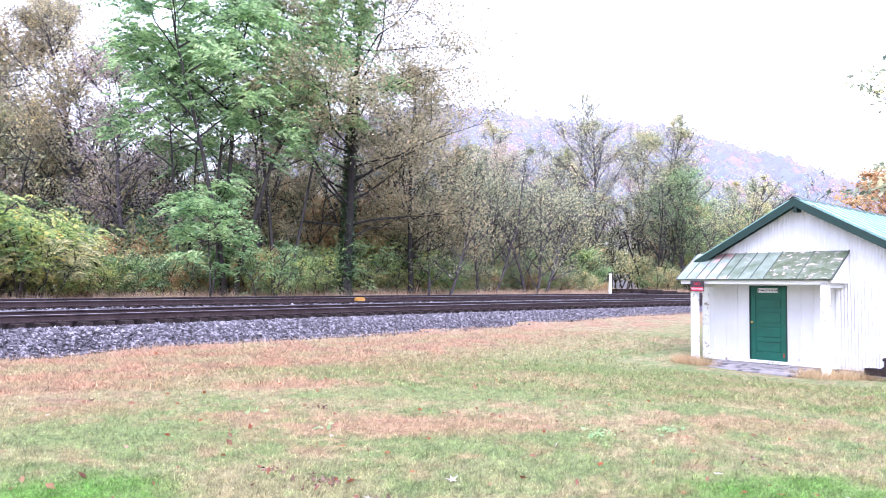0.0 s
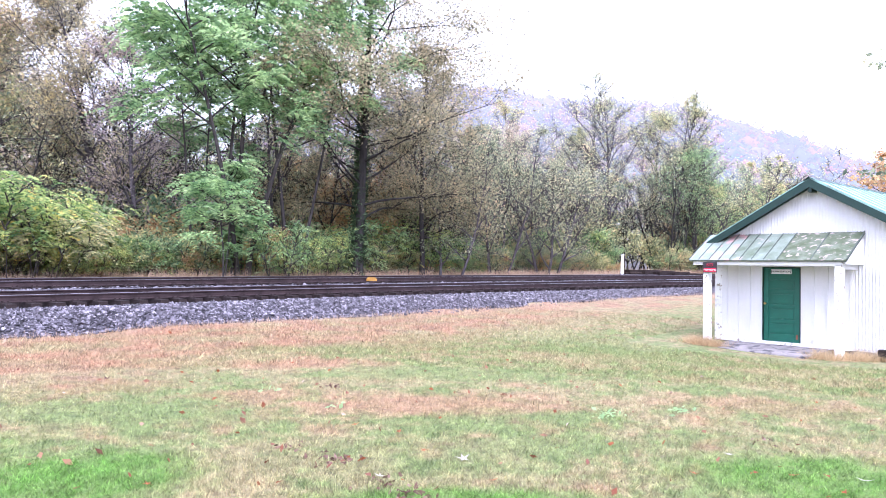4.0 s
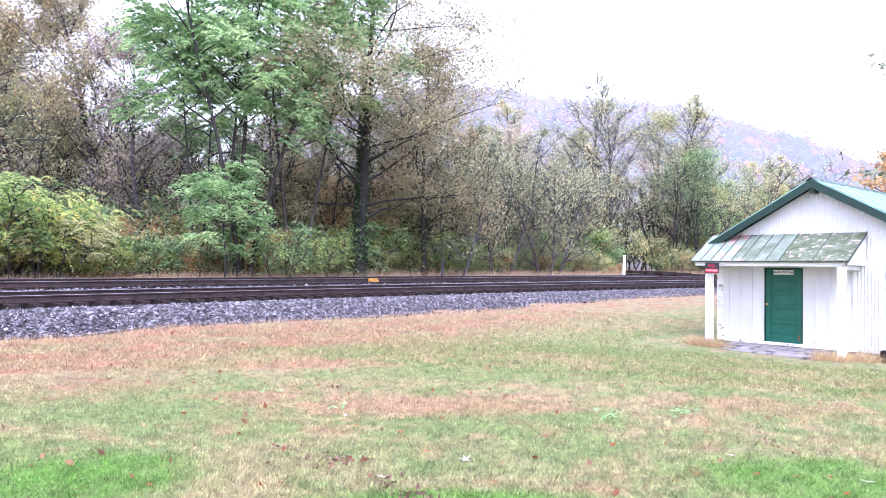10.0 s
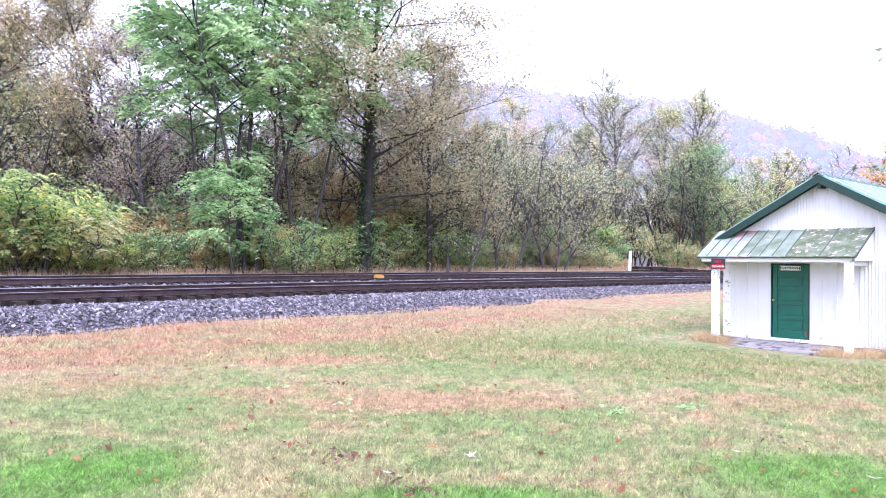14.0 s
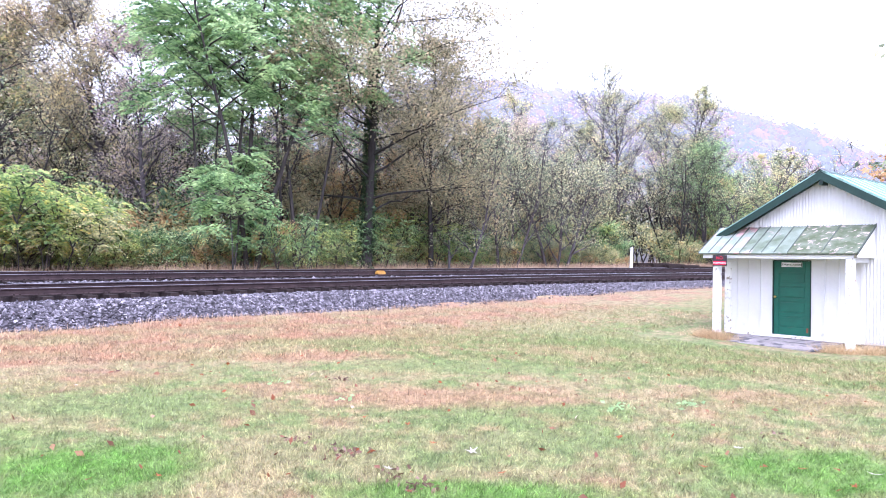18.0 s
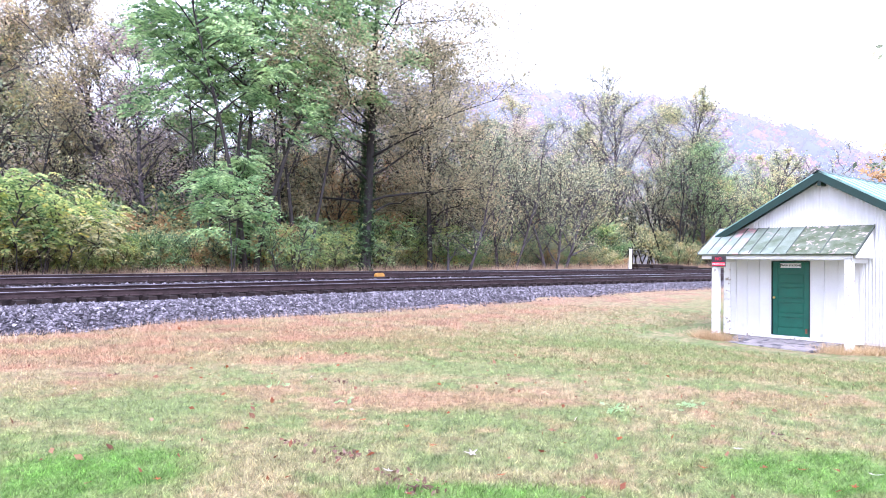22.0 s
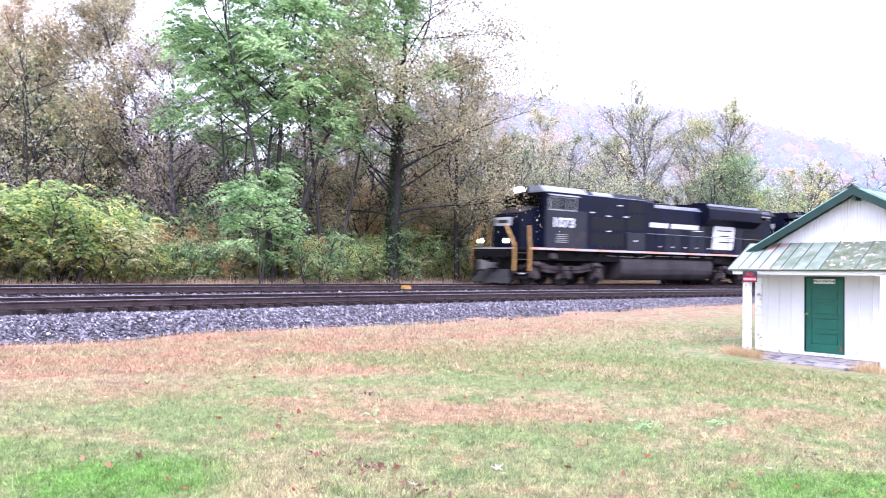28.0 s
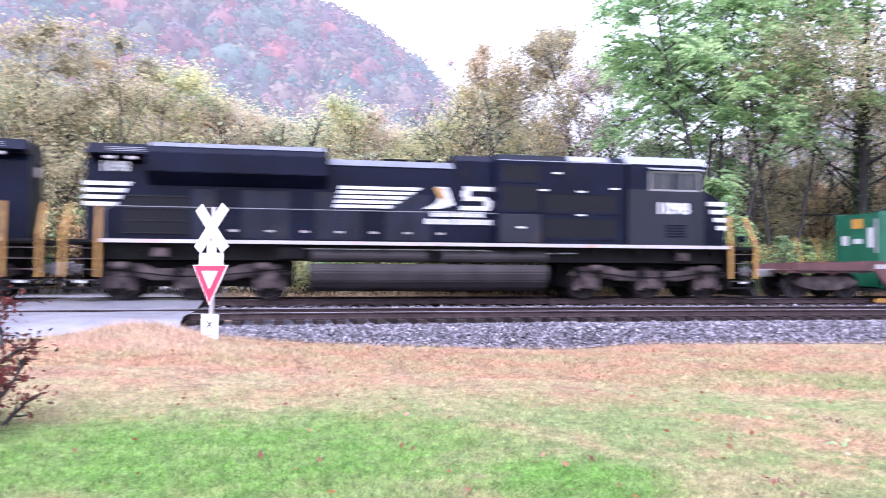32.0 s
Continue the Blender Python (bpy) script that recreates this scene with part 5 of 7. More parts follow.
# ------------------------------------------------------------ trackside things
def build_trackside():
    ribbon("ballast_bed", bed_profile, -74, 94, 0.7, STONE, 0.02, "grey crushed-stone bed under both tracks", "ballast")
    near = build_track("track_1", -SPACING, RAIL_NEAR, 0.045, "near railway track with rusty rails on dark ties", -150, 480)
    far = build_track("track_2", 0, RAIL_FAR, 0.045, "far railway track with rusty rails on dark ties", -150, 480)
    # crossing road, laid over the bed
    def road(s):
        g = GRADE * s
        lo = lambda off: ground_z(*on_track(s, off)[:2])
        near = -7.2 - 2.2 * smooth((-3 - s) / 3.5) - 9 * smooth((-6.5 - s) / 4)
        return [(near, lo(near) - 0.06), (near + 0.15, lo(near) + 0.02), (-6.8, RAIL_NEAR - 0.12 + g), (-6.3, RAIL_NEAR - 0.03 + g), (-5.12, RAIL_NEAR - 0.012 + g), (-3.4, RAIL_NEAR - 0.012 + g), (-0.86, RAIL_FAR - 0.012 + g), (0.86, RAIL_FAR + 0.01 + g), (2.5, RAIL_FAR - 0.05 + g), (6, lo(7) + 0.04), (16, lo(16) + 0.04), (45, lo(40) + 0.05)]
    ribbon("road", road, -12.5, -2.15, 0.5, ASPHALT, 0.01, "wet pale asphalt road over the level crossing", "road")
    # crossbuck assembly
    post = thing("crossbuck_sign", pose(-1.28, 15.25, 0.3, 0, 0, -38), "white railway crossbuck with a yield sign on a post", "road sign")
    part("post", boxed(-0.04, 0.04, -0.03, 0.03, -0.4, 2.75, 0.006), POST, post)
    for k, (a, y) in enumerate(((51, -0.05), (-51, -0.066))):
        bl = boxed(-0.55, 0.55, -0.008, 0.008, -0.105, 0.105, 0.004)
        bmesh.ops.transform(bl, matrix=Matrix.Translation((0, y, 2.32)) @ Matrix.Rotation(radians(a), 4, "Y"), verts=bl.verts)
        part("crossbuck_blade", bl, SIGNW, post, "white crossbuck blade with faded wording")
    part("count_plate", boxed(-0.3, 0.3, -0.052, -0.04, 1.58, 1.83, 0.003), SIGNW, post)
    part("upper_plate", boxed(-0.11, 0.11, -0.05, -0.036, 1.83, 2.05, 0.003), SIGNW, post)
    tri = lambda w, h, z: [(-w, z), (0, z - h), (w, z)]
    part("yield_plate", prism(tri(0.45, 0.8, 1.59), -0.075, -0.06), SIGNW, post)
    part("yield_border", prism(tri(0.42, 0.745, 1.572), -0.082, -0.076), RED, post, "red border of the yield sign")
    part("yield_centre", prism(tri(0.2, 0.355, 1.47), -0.089, -0.083), SIGNW, post)
    low = part("lower_plate", boxed(-0.215, 0.215, -0.055, -0.04, 0.12, 0.61, 0.003), SIGNW, post)
    for a in (42, -42):
        bl = boxed(-0.12, 0.12, -0.003, 0.003, -0.016, 0.016)
        bmesh.ops.transform(bl, matrix=Matrix.Translation((0, -0.059 - 0.002 * (a > 0), 0.41)) @ Matrix.Rotation(radians(a), 4, "Y"), verts=bl.verts)
        part("black_cross", bl, INK, low)
    part("print_bar", boxed(-0.15, 0.15, -0.058, -0.055, 0.185, 0.2), POST, low)
    # yellow lubricator boxes between the tracks
    for s, off, w, lab in ((20.6, -1.0, 0.2, "yellow greaser box at the far track's rail"), (20.9, 1.0, 0.15, "small yellow box beyond the far rail")):
        x, y, a = on_track(s, off)
        box_ob = thing("yellow_box", pose(x, y, RAIL_FAR + GRADE * s - 0.14, 0, 0, math.degrees(a)), lab, "track box")
        bm = prism([(-w, 0), (w, 0), (w, 0.08), (w * 0.6, 0.15), (-w * 0.6, 0.15), (-w, 0.08)], -0.1, 0.1, bev=0.01)
        part("cover", bm, YELLOW, box_ob)
        part("base", boxed(-w * 0.9, w * 0.9, -0.12, 0.12, -0.12, -0.002), RAIL, box_ob)
    # white marker post and a stack of old ties across the tracks
    x, y = at_az(62.9, 45.5)
    mp = thing("marker_post", pose(x, y, ground_z(x, y) - 0.05, 0, 4, 0), "short white wooden marker post in dry grass", "post")
    part("shaft", boxed(-0.09, 0.09, -0.06, 0.06, 0, 1.4, 0.01), WHITE, mp)
    for k in range(4):
        for j in range(5 - k % 2):
            x, y = at_az(64.6 + k * 1.05, 47.5)
            tagged(part("old_tie", boxed(-1.3, 1.3, -0.12, 0.12, 0, 0.19, 0.012), TIE), "old black railway tie stacked beside the track", "railway tie", "stack of old ties").matrix_basis = pose(x - 0.1 * (j % 2), y + 0.28 * (j % 3), ground_z(x, y) + 0.2 * (j // 3), 0, 0, -20)
    # house across the tracks
    x, y = at_az(64.6, 78)
    hs = thing("white_house", pose(x, y, ground_z(x, y), 0, 0, -22), "white clapboard house with a pale roof behind the trees", "house")
    part("wall", boxed(-6, 7.5, 0, 6, 0, 3.0), material("grey_white_clapboard", (0.34, 0.35, 0.39), 0.7, var=0.12, scale=0.8), hs)
    part("roof", prism([(-0.5, 3.0), (6.5, 3.0), (3, 5.0)], -6.4, 7.9, "x"), material("pale_shingle", (0.5, 0.5, 0.52), 0.7), hs)
    for u in (-4, -1.5, 1.5, 4.5):
        w = part("window", boxed(u - 0.5, u + 0.5, -0.05, 0.0, 1.0, 2.3, 0.01), WHITE, hs)
        part("pane", boxed(u - 0.42, u + 0.42, -0.06, -0.05, 1.08, 2.22), WINDOW, w)
    lay_ties(near, -SPACING, RAIL_NEAR, -14, 56)
    lay_ties(far, 0, RAIL_FAR, -12, 50)


def blades(name, places, h, mat, seed, label, category, lean=0.4, broad=1.0):
    """Grass as upright bent blades; places: x, y, z."""
    rng = np.random.default_rng(seed)
    c = np.asarray(places)
    n = len(c)
    a = rng.random(n) * 6.283
    w = np.stack([np.cos(a), np.sin(a), 0 * a], 1) * (0.002 + 0.0025 * rng.random(n))[:, None] * (h / 0.04) ** 0.35 * broad
    tip = c + np.stack([rng.normal(size=n) * lean, rng.normal(size=n) * lean, 0.6 + 0.7 * rng.random(n)], 1) * (h * (0.5 + rng.random(n)))[:, None]
    v = np.stack([c - w, c + w, tip], 1).reshape(-1, 3)
    me = bpy.data.meshes.new(name)
    me.vertices.add(3 * n), me.loops.add(3 * n), me.polygons.add(n)
    me.vertices.foreach_set("co", v.ravel())
    me.loops.foreach_set("vertex_index", np.arange(3 * n, dtype=np.int32))
    me.polygons.foreach_set("loop_start", np.arange(0, 3 * n, 3, dtype=np.int32))
    me.update(calc_edges=True)
    tagged(part(name, me, mat), label, category, kind="stuff")


def build_grass():
    rng = np.random.default_rng(9)
    grid = np.array([[ground_z(-14 + 0.4 * a, -4 + 0.4 * b) for b in range(84)] for a in range(110)])

    def lawn_points(count, near, depth, power, a0=-22, a1=84):
        r, az = near + depth * rng.random(count) ** power, np.radians(rng.uniform(a0, a1, count))
        x, y = r * np.sin(az), r * np.cos(az)
        keep = (np.hypot(x, y - CY) - RAD < -7.0) & ~((x > 17.5) & (y > 3) & (y < 9))
        x, y = x[keep], y[keep]
        u, v = (x + 14) / 0.4, (y + 4) / 0.4
        a, b = np.clip(u.astype(int), 0, 108), np.clip(v.astype(int), 0, 82)
        u, v = np.clip(u - a, 0, 1), np.clip(v - b, 0, 1)
        z = (grid[a, b] * (1 - u) + grid[a + 1, b] * u) * (1 - v) + (grid[a, b + 1] * (1 - u) + grid[a + 1, b + 1] * u) * v
        return np.stack([x, y, z - 0.005], 1)
    blades("grass", lawn_points(500000, 2.6, 15, 1.4), 0.04, BLADE, 10, "short mown grass blades", "grass", 0.85)
    blades("lawn_grass", lawn_points(150000, 12, 14, 0.9), 0.055, BLADE, 14, "short mown grass blades near the stone bed", "grass", 0.8, 2.4)
    rest = np.concatenate([lawn_points(45000, 0.05, 2.6, 0.6, -22, 84), lawn_points(170000, 0.05, 12, 0.8, 84, 338)])
    blades("lawn_grass", rest, 0.04, BLADE, 15, "short mown grass blades round the standpoint", "grass", 0.85)
    fringe = []
    for k in range(34000):
        s = -30 + 95 * rng.random()
        off = 3.7 + 2.0 * rng.random() ** 1.5
        if -13 < s < -2:
            continue
        x, y, _ = on_track(s, off)
        fringe.append((x, y, ground_z(x, y) - 0.02))
    blades("dry_grass", fringe, 0.33, GRASS_DRY, 11, "tall dry grass along the far side of the tracks", "grass")
    toe = []
    for k in range(14000):
        s = -14 + 62 * rng.random() ** 1.2
        x, y, _ = on_track(s, -7.15 - 1.2 * rng.random() ** 2)
        if not -12.5 < s < -2.0:
            toe.append((x, y, ground_z(x, y) - 0.01))
    for k in range(5000):
        x, y = rng.normal(-2.3, 1.0), rng.normal(14.6, 0.7)
        toe.append((x, y, ground_z(x, y)))
    blades("verge_grass", toe, 0.12, GRASS_DRY, 12, "dry rust-coloured grass along the stone bed", "grass")
    tufts = []
    for u, v in ((-1.75, -1.2), (-1.5, -1.3), (-1.25, -1.28), (1.55, -1.2), (1.8, -1.05), (2.1, -0.8), (2.35, -0.45)):
        for k in range(520):
            p = HUT @ Vector((u + rng.normal() * 0.2, v + rng.normal() * 0.15, 0))
            tufts.append((p.x, p.y, ground_z(p.x, p.y) - 0.01))
    blades("dry_tufts", tufts, 0.2, GRASS_TUFT, 13, "dry grass tufts at the porch posts", "grass", 0.85)
    fallen = []
    for k in range(330):
        r, az = 3 + 14 * rng.random(), rng.uniform(-20, 82)
        x, y = at_az(az, r)
        if track_frame(x, y)[1] < -7.2 and not (x > 17.5 and 3 < y < 9):
            fallen.append((x, y, ground_z(x, y) + 0.03))
    litter = []
    for cx, cy, k in ((4.01, 4.69, 26), (4.15, 4.6, 14), (4.05, 5.27, 16), (3.91, 3.95, 16), (3.85, 3.57, 22), (7.4, 2.3, 8), (6.56, 7.54, 12)):
        for q in range(k):
            x, y = rng.normal(cx, 0.11), rng.normal(cy, 0.09)
            litter.append((x, y, ground_z(x, y) + 0.015))
    me = leaf_mesh("leaf_litter", litter, 0.03, 0.6, leaves_of("brown_litter", [(0.09, 0.06, 0.05), (0.17, 0.1, 0.08), (0.3, 0.2, 0.18)], 0.1), 78, 0.0)
    tagged(part("leaf_litter", me, None), "small heaps of dark fallen leaves in the lawn", "leaves", kind="stuff")
    me = leaf_mesh("fallen_leaves", fallen, 0.036, 0.6, leaves_of("fallen_leaf", [(0.1, 0.05, 0.04), (0.34, 0.11, 0.05), (0.2, 0.09, 0.07), (0.3, 0.16, 0.1), (0.55, 0.45, 0.4)]), 77, 0.0)
    tagged(part("fallen_leaves", me, None), "scattered brown and orange fallen leaves", "leaves", kind="stuff")
    # single broad leaves that lie on the lawn
    tones = {"orange": material("orange_fallen_leaf", (0.42, 0.12, 0.04), 0.7, var=0.3, scale=20), "brown": material("brown_fallen_leaf", (0.12, 0.05, 0.04), 0.8, var=0.3, scale=20), "pale": material("pale_fallen_leaf", (0.62, 0.55, 0.52), 0.7, var=0.15, scale=20)}
    for k, (x, y, size, tone) in enumerate(((4.87, 3.95, 0.07, "pale"), (5.08, 5.55, 0.05, "orange"), (5.18, 5.02, 0.055, "orange"), (4.82, 4.36, 0.045, "orange"), (6.31, 1.72, 0.05, "orange"), (5.77, 2.31, 0.045, "orange"), (4.52, 3.37, 0.045, "orange"), (7.46, 2.23, 0.06, "brown"), (6.63, 2.34, 0.055, "pale"), (6.56, 7.54, 0.07, "brown"), (6.55, 1.25, 0.07, "pale"), (4.62, 10.08, 0.08, "brown"), (4.1, 4.85, 0.06, "brown"), (3.8, 3.62, 0.06, "brown"), (3.95, 4.02, 0.06, "pale"), (6.1, 1.3, 0.045, "orange"), (3.2, 6.1, 0.05, "orange"), (2.6, 5.0, 0.04, "orange"))):
        lobes = [(0.3 if q % 2 else 1.0 - 0.25 * (q in (2, 8))) for q in range(10)]
        rim = [(size * v * math.cos(0.628 * q), size * v * math.sin(0.628 * q), size * (0.32 * v * v * rng.random())) for q, v in enumerate(lobes)]
        bm = bmesh.new()
        hub, ring = bm.verts.new((0, 0, 0.004)), [bm.verts.new(p) for p in rim]
        fs = [bm.faces.new((hub, ring[q], ring[(q + 1) % 10])) for q in range(10)]
        bmesh.ops.solidify(bm, geom=fs, thickness=0.0015)
        leaf = tagged(part("fallen_leaf", bm, tones[tone]), {"orange": "curled orange maple leaf on the lawn", "brown": "curled dark brown leaf on the lawn", "pale": "pale dry leaf lying face down on the lawn"}[tone], "leaf", "single leaves on the lawn")
        leaf.matrix_basis = pose(x, y, ground_z(x, y) + 0.03, rng.uniform(-14, 14), rng.uniform(-14, 14), rng.uniform(0, 360))
    # broad-leaved weeds
    for k, (az, r, n) in enumerate(((62.0, 8.4, 26), (67.2, 8.9, 14), (41.1, 8.5, 9), (36, 9.6, 8))):
        x, y = at_az(az, r)
        weed = thing("weed", pose(x, y, ground_z(x, y)), "low broad-leaved green weed in the lawn", "weed", "weeds in the lawn")
        for q in range(n):
            me = leaf_mesh("leaf", [(0, 0, 0)], 0.035, 0.6, L_AILAN, 80 + k * 30 + q, -0.2)
            part("leaf", me, None, weed).location = (rng.normal(0, 0.1), rng.normal(0, 0.06), 0.03 + 0.05 * rng.random())


# ------------------------------------------------------------ the train
WHEELSET = [(-0.92, 0.001), (-0.92, 0.13), (-0.84, 0.16), (-0.8, 0.2), (-0.79, 0.38), (-0.83, 0.43), (-0.83, 0.52), (-0.7, 0.53), (-0.69, 0.56), (-0.66, 0.56), (-0.66, 0.4), (-0.7, 0.2), (-0.64, 0.1), (0.64, 0.1), (0.7, 0.2), (0.66, 0.4), (0.66, 0.56), (0.69, 0.56), (0.7, 0.53), (0.83, 0.52), (0.83, 0.43), (0.79, 0.38), (0.8, 0.2), (0.84, 0.16), (0.92, 0.13), (0.92, 0.001)]


def lathe(profile, n):
    """A turned solid round the y axis; profile: (y, radius) pairs."""
    verts, faces, k = [], [], len(profile)
    for i in range(n):
        w = 2 * math.pi * i / n
        verts += [(r * math.cos(w), y, r * math.sin(w)) for y, r in profile]
    faces = [(i * k + j, i * k + j + 1, ((i + 1) % n) * k + j + 1, ((i + 1) % n) * k + j) for i in range(n) for j in range(k - 1)]
    return mesh_of("turned", verts, faces)


def build_truck(loco, x0, name="truck"):
    """Three-axle truck: side frames, equalisers, axles with two wheels. x0: the three axle places."""
    mid = x0[1]
    tr = part(name, boxed(mid - 2.5, mid + 2.5, -0.5, 0.5, 0.62, 0.85, 0.03), GRIME, loco)
    for sgn in (-1, 1):
        y = sgn * 1.05
        out = [(mid - 2.85, 0.78), (mid - 2.5, 1.08), (mid - 1.45, 1.1), (mid - 1.05, 0.95), (mid + 1.05, 0.95), (mid + 1.45, 1.1), (mid + 2.5, 1.08), (mid + 2.85, 0.78), (mid + 2.4, 0.66), (mid + 1.5, 0.7), (mid + 1.1, 0.6), (mid - 1.1, 0.6), (mid - 1.5, 0.7), (mid - 2.4, 0.66)]
        part("side_frame", prism(out, y - 0.1, y + 0.1, bev=0.03), TRUCKM, tr, "dusty cast-steel side frame")
        for x in x0:
            for dx in (-0.36, 0.36):
                part("pedestal", boxed(x + dx - 0.09, x + dx + 0.09, y - 0.07, y + 0.07, 0.3, 0.75, 0.02), TRUCKM, tr)
                part("coil_spring", cyl(cyl(cyl(bmesh.new(), (x + dx, sgn * 1.2, 0.72), (x + dx, sgn * 1.2, 0.8), 0.1), (x + dx, sgn * 1.2, 0.82), (x + dx, sgn * 1.2, 0.9), 0.1), (x + dx, sgn * 1.2, 0.92), (x + dx, sgn * 1.2, 1.0), 0.1), GRIME, tr)
            part("brake_shoe", boxed(x + 0.5, x + 0.62, sgn * 0.75 - 0.07, sgn * 0.75 + 0.07, 0.36, 0.8, 0.03), GRIME, tr)
        for x in x0:
            part("axle_box", box(boxed(x - 0.26, x + 0.26, y - 0.14 * (sgn < 0) - 0.02, y + 0.14 * (sgn > 0) + 0.02, 0.38, 0.7, 0.03), x - 0.12, x + 0.12, y - 0.2 * (sgn < 0), y + 0.2 * (sgn > 0), 0.42, 0.64), TRUCKM, tr)
            part("bearing_cap", cyl(cyl(bmesh.new(), (x, sgn * 1.1, 0.53), (x, sgn * 1.29, 0.53), 0.17, 16), (x, sgn * 1.29, 0.53), (x, sgn * 1.33, 0.53), 0.1, 12), TRUCKM, tr)
        part("brake_cylinder", cyl(bmesh.new(), (mid - 2.2, sgn * 1.2, 1.02), (mid - 1.75, sgn * 1.2, 1.02), 0.12), TRUCKM, tr)
        part("brake_cylinder", cyl(bmesh.new(), (mid + 1.75, sgn * 1.2, 1.02), (mid + 2.2, sgn * 1.2, 1.02), 0.12), TRUCKM, tr)
        part("pipe", rod([(mid - 2.6, sgn * 1.2, 0.95), (mid - 0.5, sgn * 1.22, 0.72), (mid + 0.5, sgn * 1.22, 0.72), (mid + 2.6, sgn * 1.2, 0.95)], 0.02), GRIME, tr)
    wheels = []
    for x in x0:
        w = part("wheelset", lathe(WHEELSET, 28), WHEELM, tr)
        w.location = (x, 0, 0.53)
        wheels.append(w)
    return wheels


def build_loco(name, label, number, tall_tank, livery):
    """Six-axle road diesel. Local x from the front coupler (0) to the rear (22.63), rail top at z = 0; y = -1 and +1 are its two sides."""
    L = 22.63
    lo = thing(name, Matrix(), label, "locomotive", "locomotives of the train")
    wheels = build_truck(lo, (2.21, 4.3, 6.54)) + build_truck(lo, (16.62, 18.84, 20.88))
    part("underframe", boxed(1.0, 21.9, -1.25, 1.25, 1.2, 1.68, 0.02), GRIME, lo)
    # made-up filler blocks that keep the space between the wheels dark
    for x0, x1 in ((1.4, 7.4), (15.9, 21.6)):
        part("underframe_fill", boxed(x0, x1, -0.55, 0.55, 0.4, 1.2, 0.05), GRIME, lo)
    part("deck", boxed(0.75, 22.2, -1.55, 1.55, 1.68, 1.74), GRIME, lo)
    for sgn in (-1, 1):
        part("sill_stripe", boxed(1.7, 21.3, sgn * 1.56 - 0.015, sgn * 1.56 + 0.015, 1.68, 1.79, 0.004), RUSTSTRIPE if tall_tank else STRIPE, lo, "rust-stained white side sill" if tall_tank else "white striped side sill")
        for q in range(14):
            x = 2.2 + q * 1.38
            part("sill_bracket", boxed(x - 0.03, x + 0.03, sgn * 1.4 - 0.1, sgn * 1.4 + 0.1, 1.45, 1.66), GRIME, lo)
    # tank and reservoirs
    top = 1.38 if tall_tank else 1.12
    sec = [(-0.85, 0.27), (0.85, 0.27), (1.15, 0.38), (1.36, 0.6), (1.43, 0.86), (1.42, top - 0.16), (1.3, top), (-1.3, top), (-1.42, top - 0.16), (-1.43, 0.86), (-1.36, 0.6), (-1.15, 0.38)]
    tank = part("fuel_tank", prism(sec, 7.95, 15.45, "x", bev=0.03), TANKM, lo, "dusty grey fuel tank")
    for x in (9.8, 11.7, 13.6):
        part("tank_band", prism([(u * 1.006, 0.27 + (v - 0.27) * 1.004) for u, v in sec], x - 0.03, x + 0.03, "x"), TANKM, tank)
    for sgn in (-1, 1):
        if not tall_tank:
            for a, b in ((8.0, 11.4), (11.9, 15.4)):
                part("air_reservoir", cyl(bmesh.new(), (a, sgn * 1.22, 1.37), (b, sgn * 1.22, 1.37), 0.2, 16), TANKM, lo)
        part("pipe", rod([(7.0, sgn * 1.3, 1.5), (9.6, sgn * 1.32, 1.46), (10.0, sgn * 1.32, 1.56), (16, sgn * 1.3, 1.56)], 0.025), STEEL, lo)
        part("sand_box", boxed(15.6, 16.4, sgn * 1.3 - 0.15, sgn * 1.3 + 0.15, 1.25, 1.6, 0.02), GRIME, lo)
        for x in (3.3, 19.7):
            part("drain_valve", boxed(x - 0.22, x + 0.22, sgn * 1.3 - 0.12, sgn * 1.3 + 0.12, 1.28, 1.55, 0.05), TRUCKM, lo)
    # hoods
    hoodsec = lambda w, z: [(-w, 1.74), (w, 1.74), (w, z - 0.22), (w - 0.25, z), (0.25 - w, z), (-w, z - 0.22)]
    part("equipment_hood", prism(hoodsec(1.42, 4.64), 5.32, 9.68, "x", bev=0.02), BLACK, lo)
    part("blower_hood", prism(hoodsec(0.98, 4.62), 9.68, 10.95, "x", bev=0.02), BLACK, lo)
    part("engine_hood", prism(hoodsec(0.98, 4.34), 10.9, 15.2, "x", bev=0.02), BLACK, lo)
    part("radiator_hood", prism(hoodsec(0.98, 4.2), 15.2, 21.85, "x", bev=0.02), BLACK, lo)
    wing = prism([(-0.98, 3.38), (-1.5, 3.75), (-1.5, 4.3), (-1.22, 4.62), (1.22, 4.62), (1.5, 4.3), (1.5, 3.75), (0.98, 3.38)], 14.95, 20.1, "x", bev=0.015)
    part("radiator_wing", wing, BLACK, lo, "flared black radiator section")
    rear = prism([(-0.98, 4.2), (-1.3, 4.25), (-1.0, 4.58), (1.0, 4.58), (1.3, 4.25), (0.98, 4.2)], 20.1, 21.8, "x", bev=0.01)
    part("rear_roof", rear, BLACK, lo)
    for sgn in (-1, 1):
        pan = bmesh.new()
        vs = [pan.verts.new(v) for v in ((15.05, sgn * 1.36, 4.49), (20.0, sgn * 1.36, 4.49), (20.0, sgn * 1.24, 4.625), (15.05, sgn * 1.24, 4.625))]
        pan.faces.new(vs)
        bmesh.ops.solidify(pan, geom=pan.faces[:], thickness=0.015)
        part("intake_panel", pan, ROOFGREY, lo, "pale radiator edge panel")
        pan = bmesh.new()
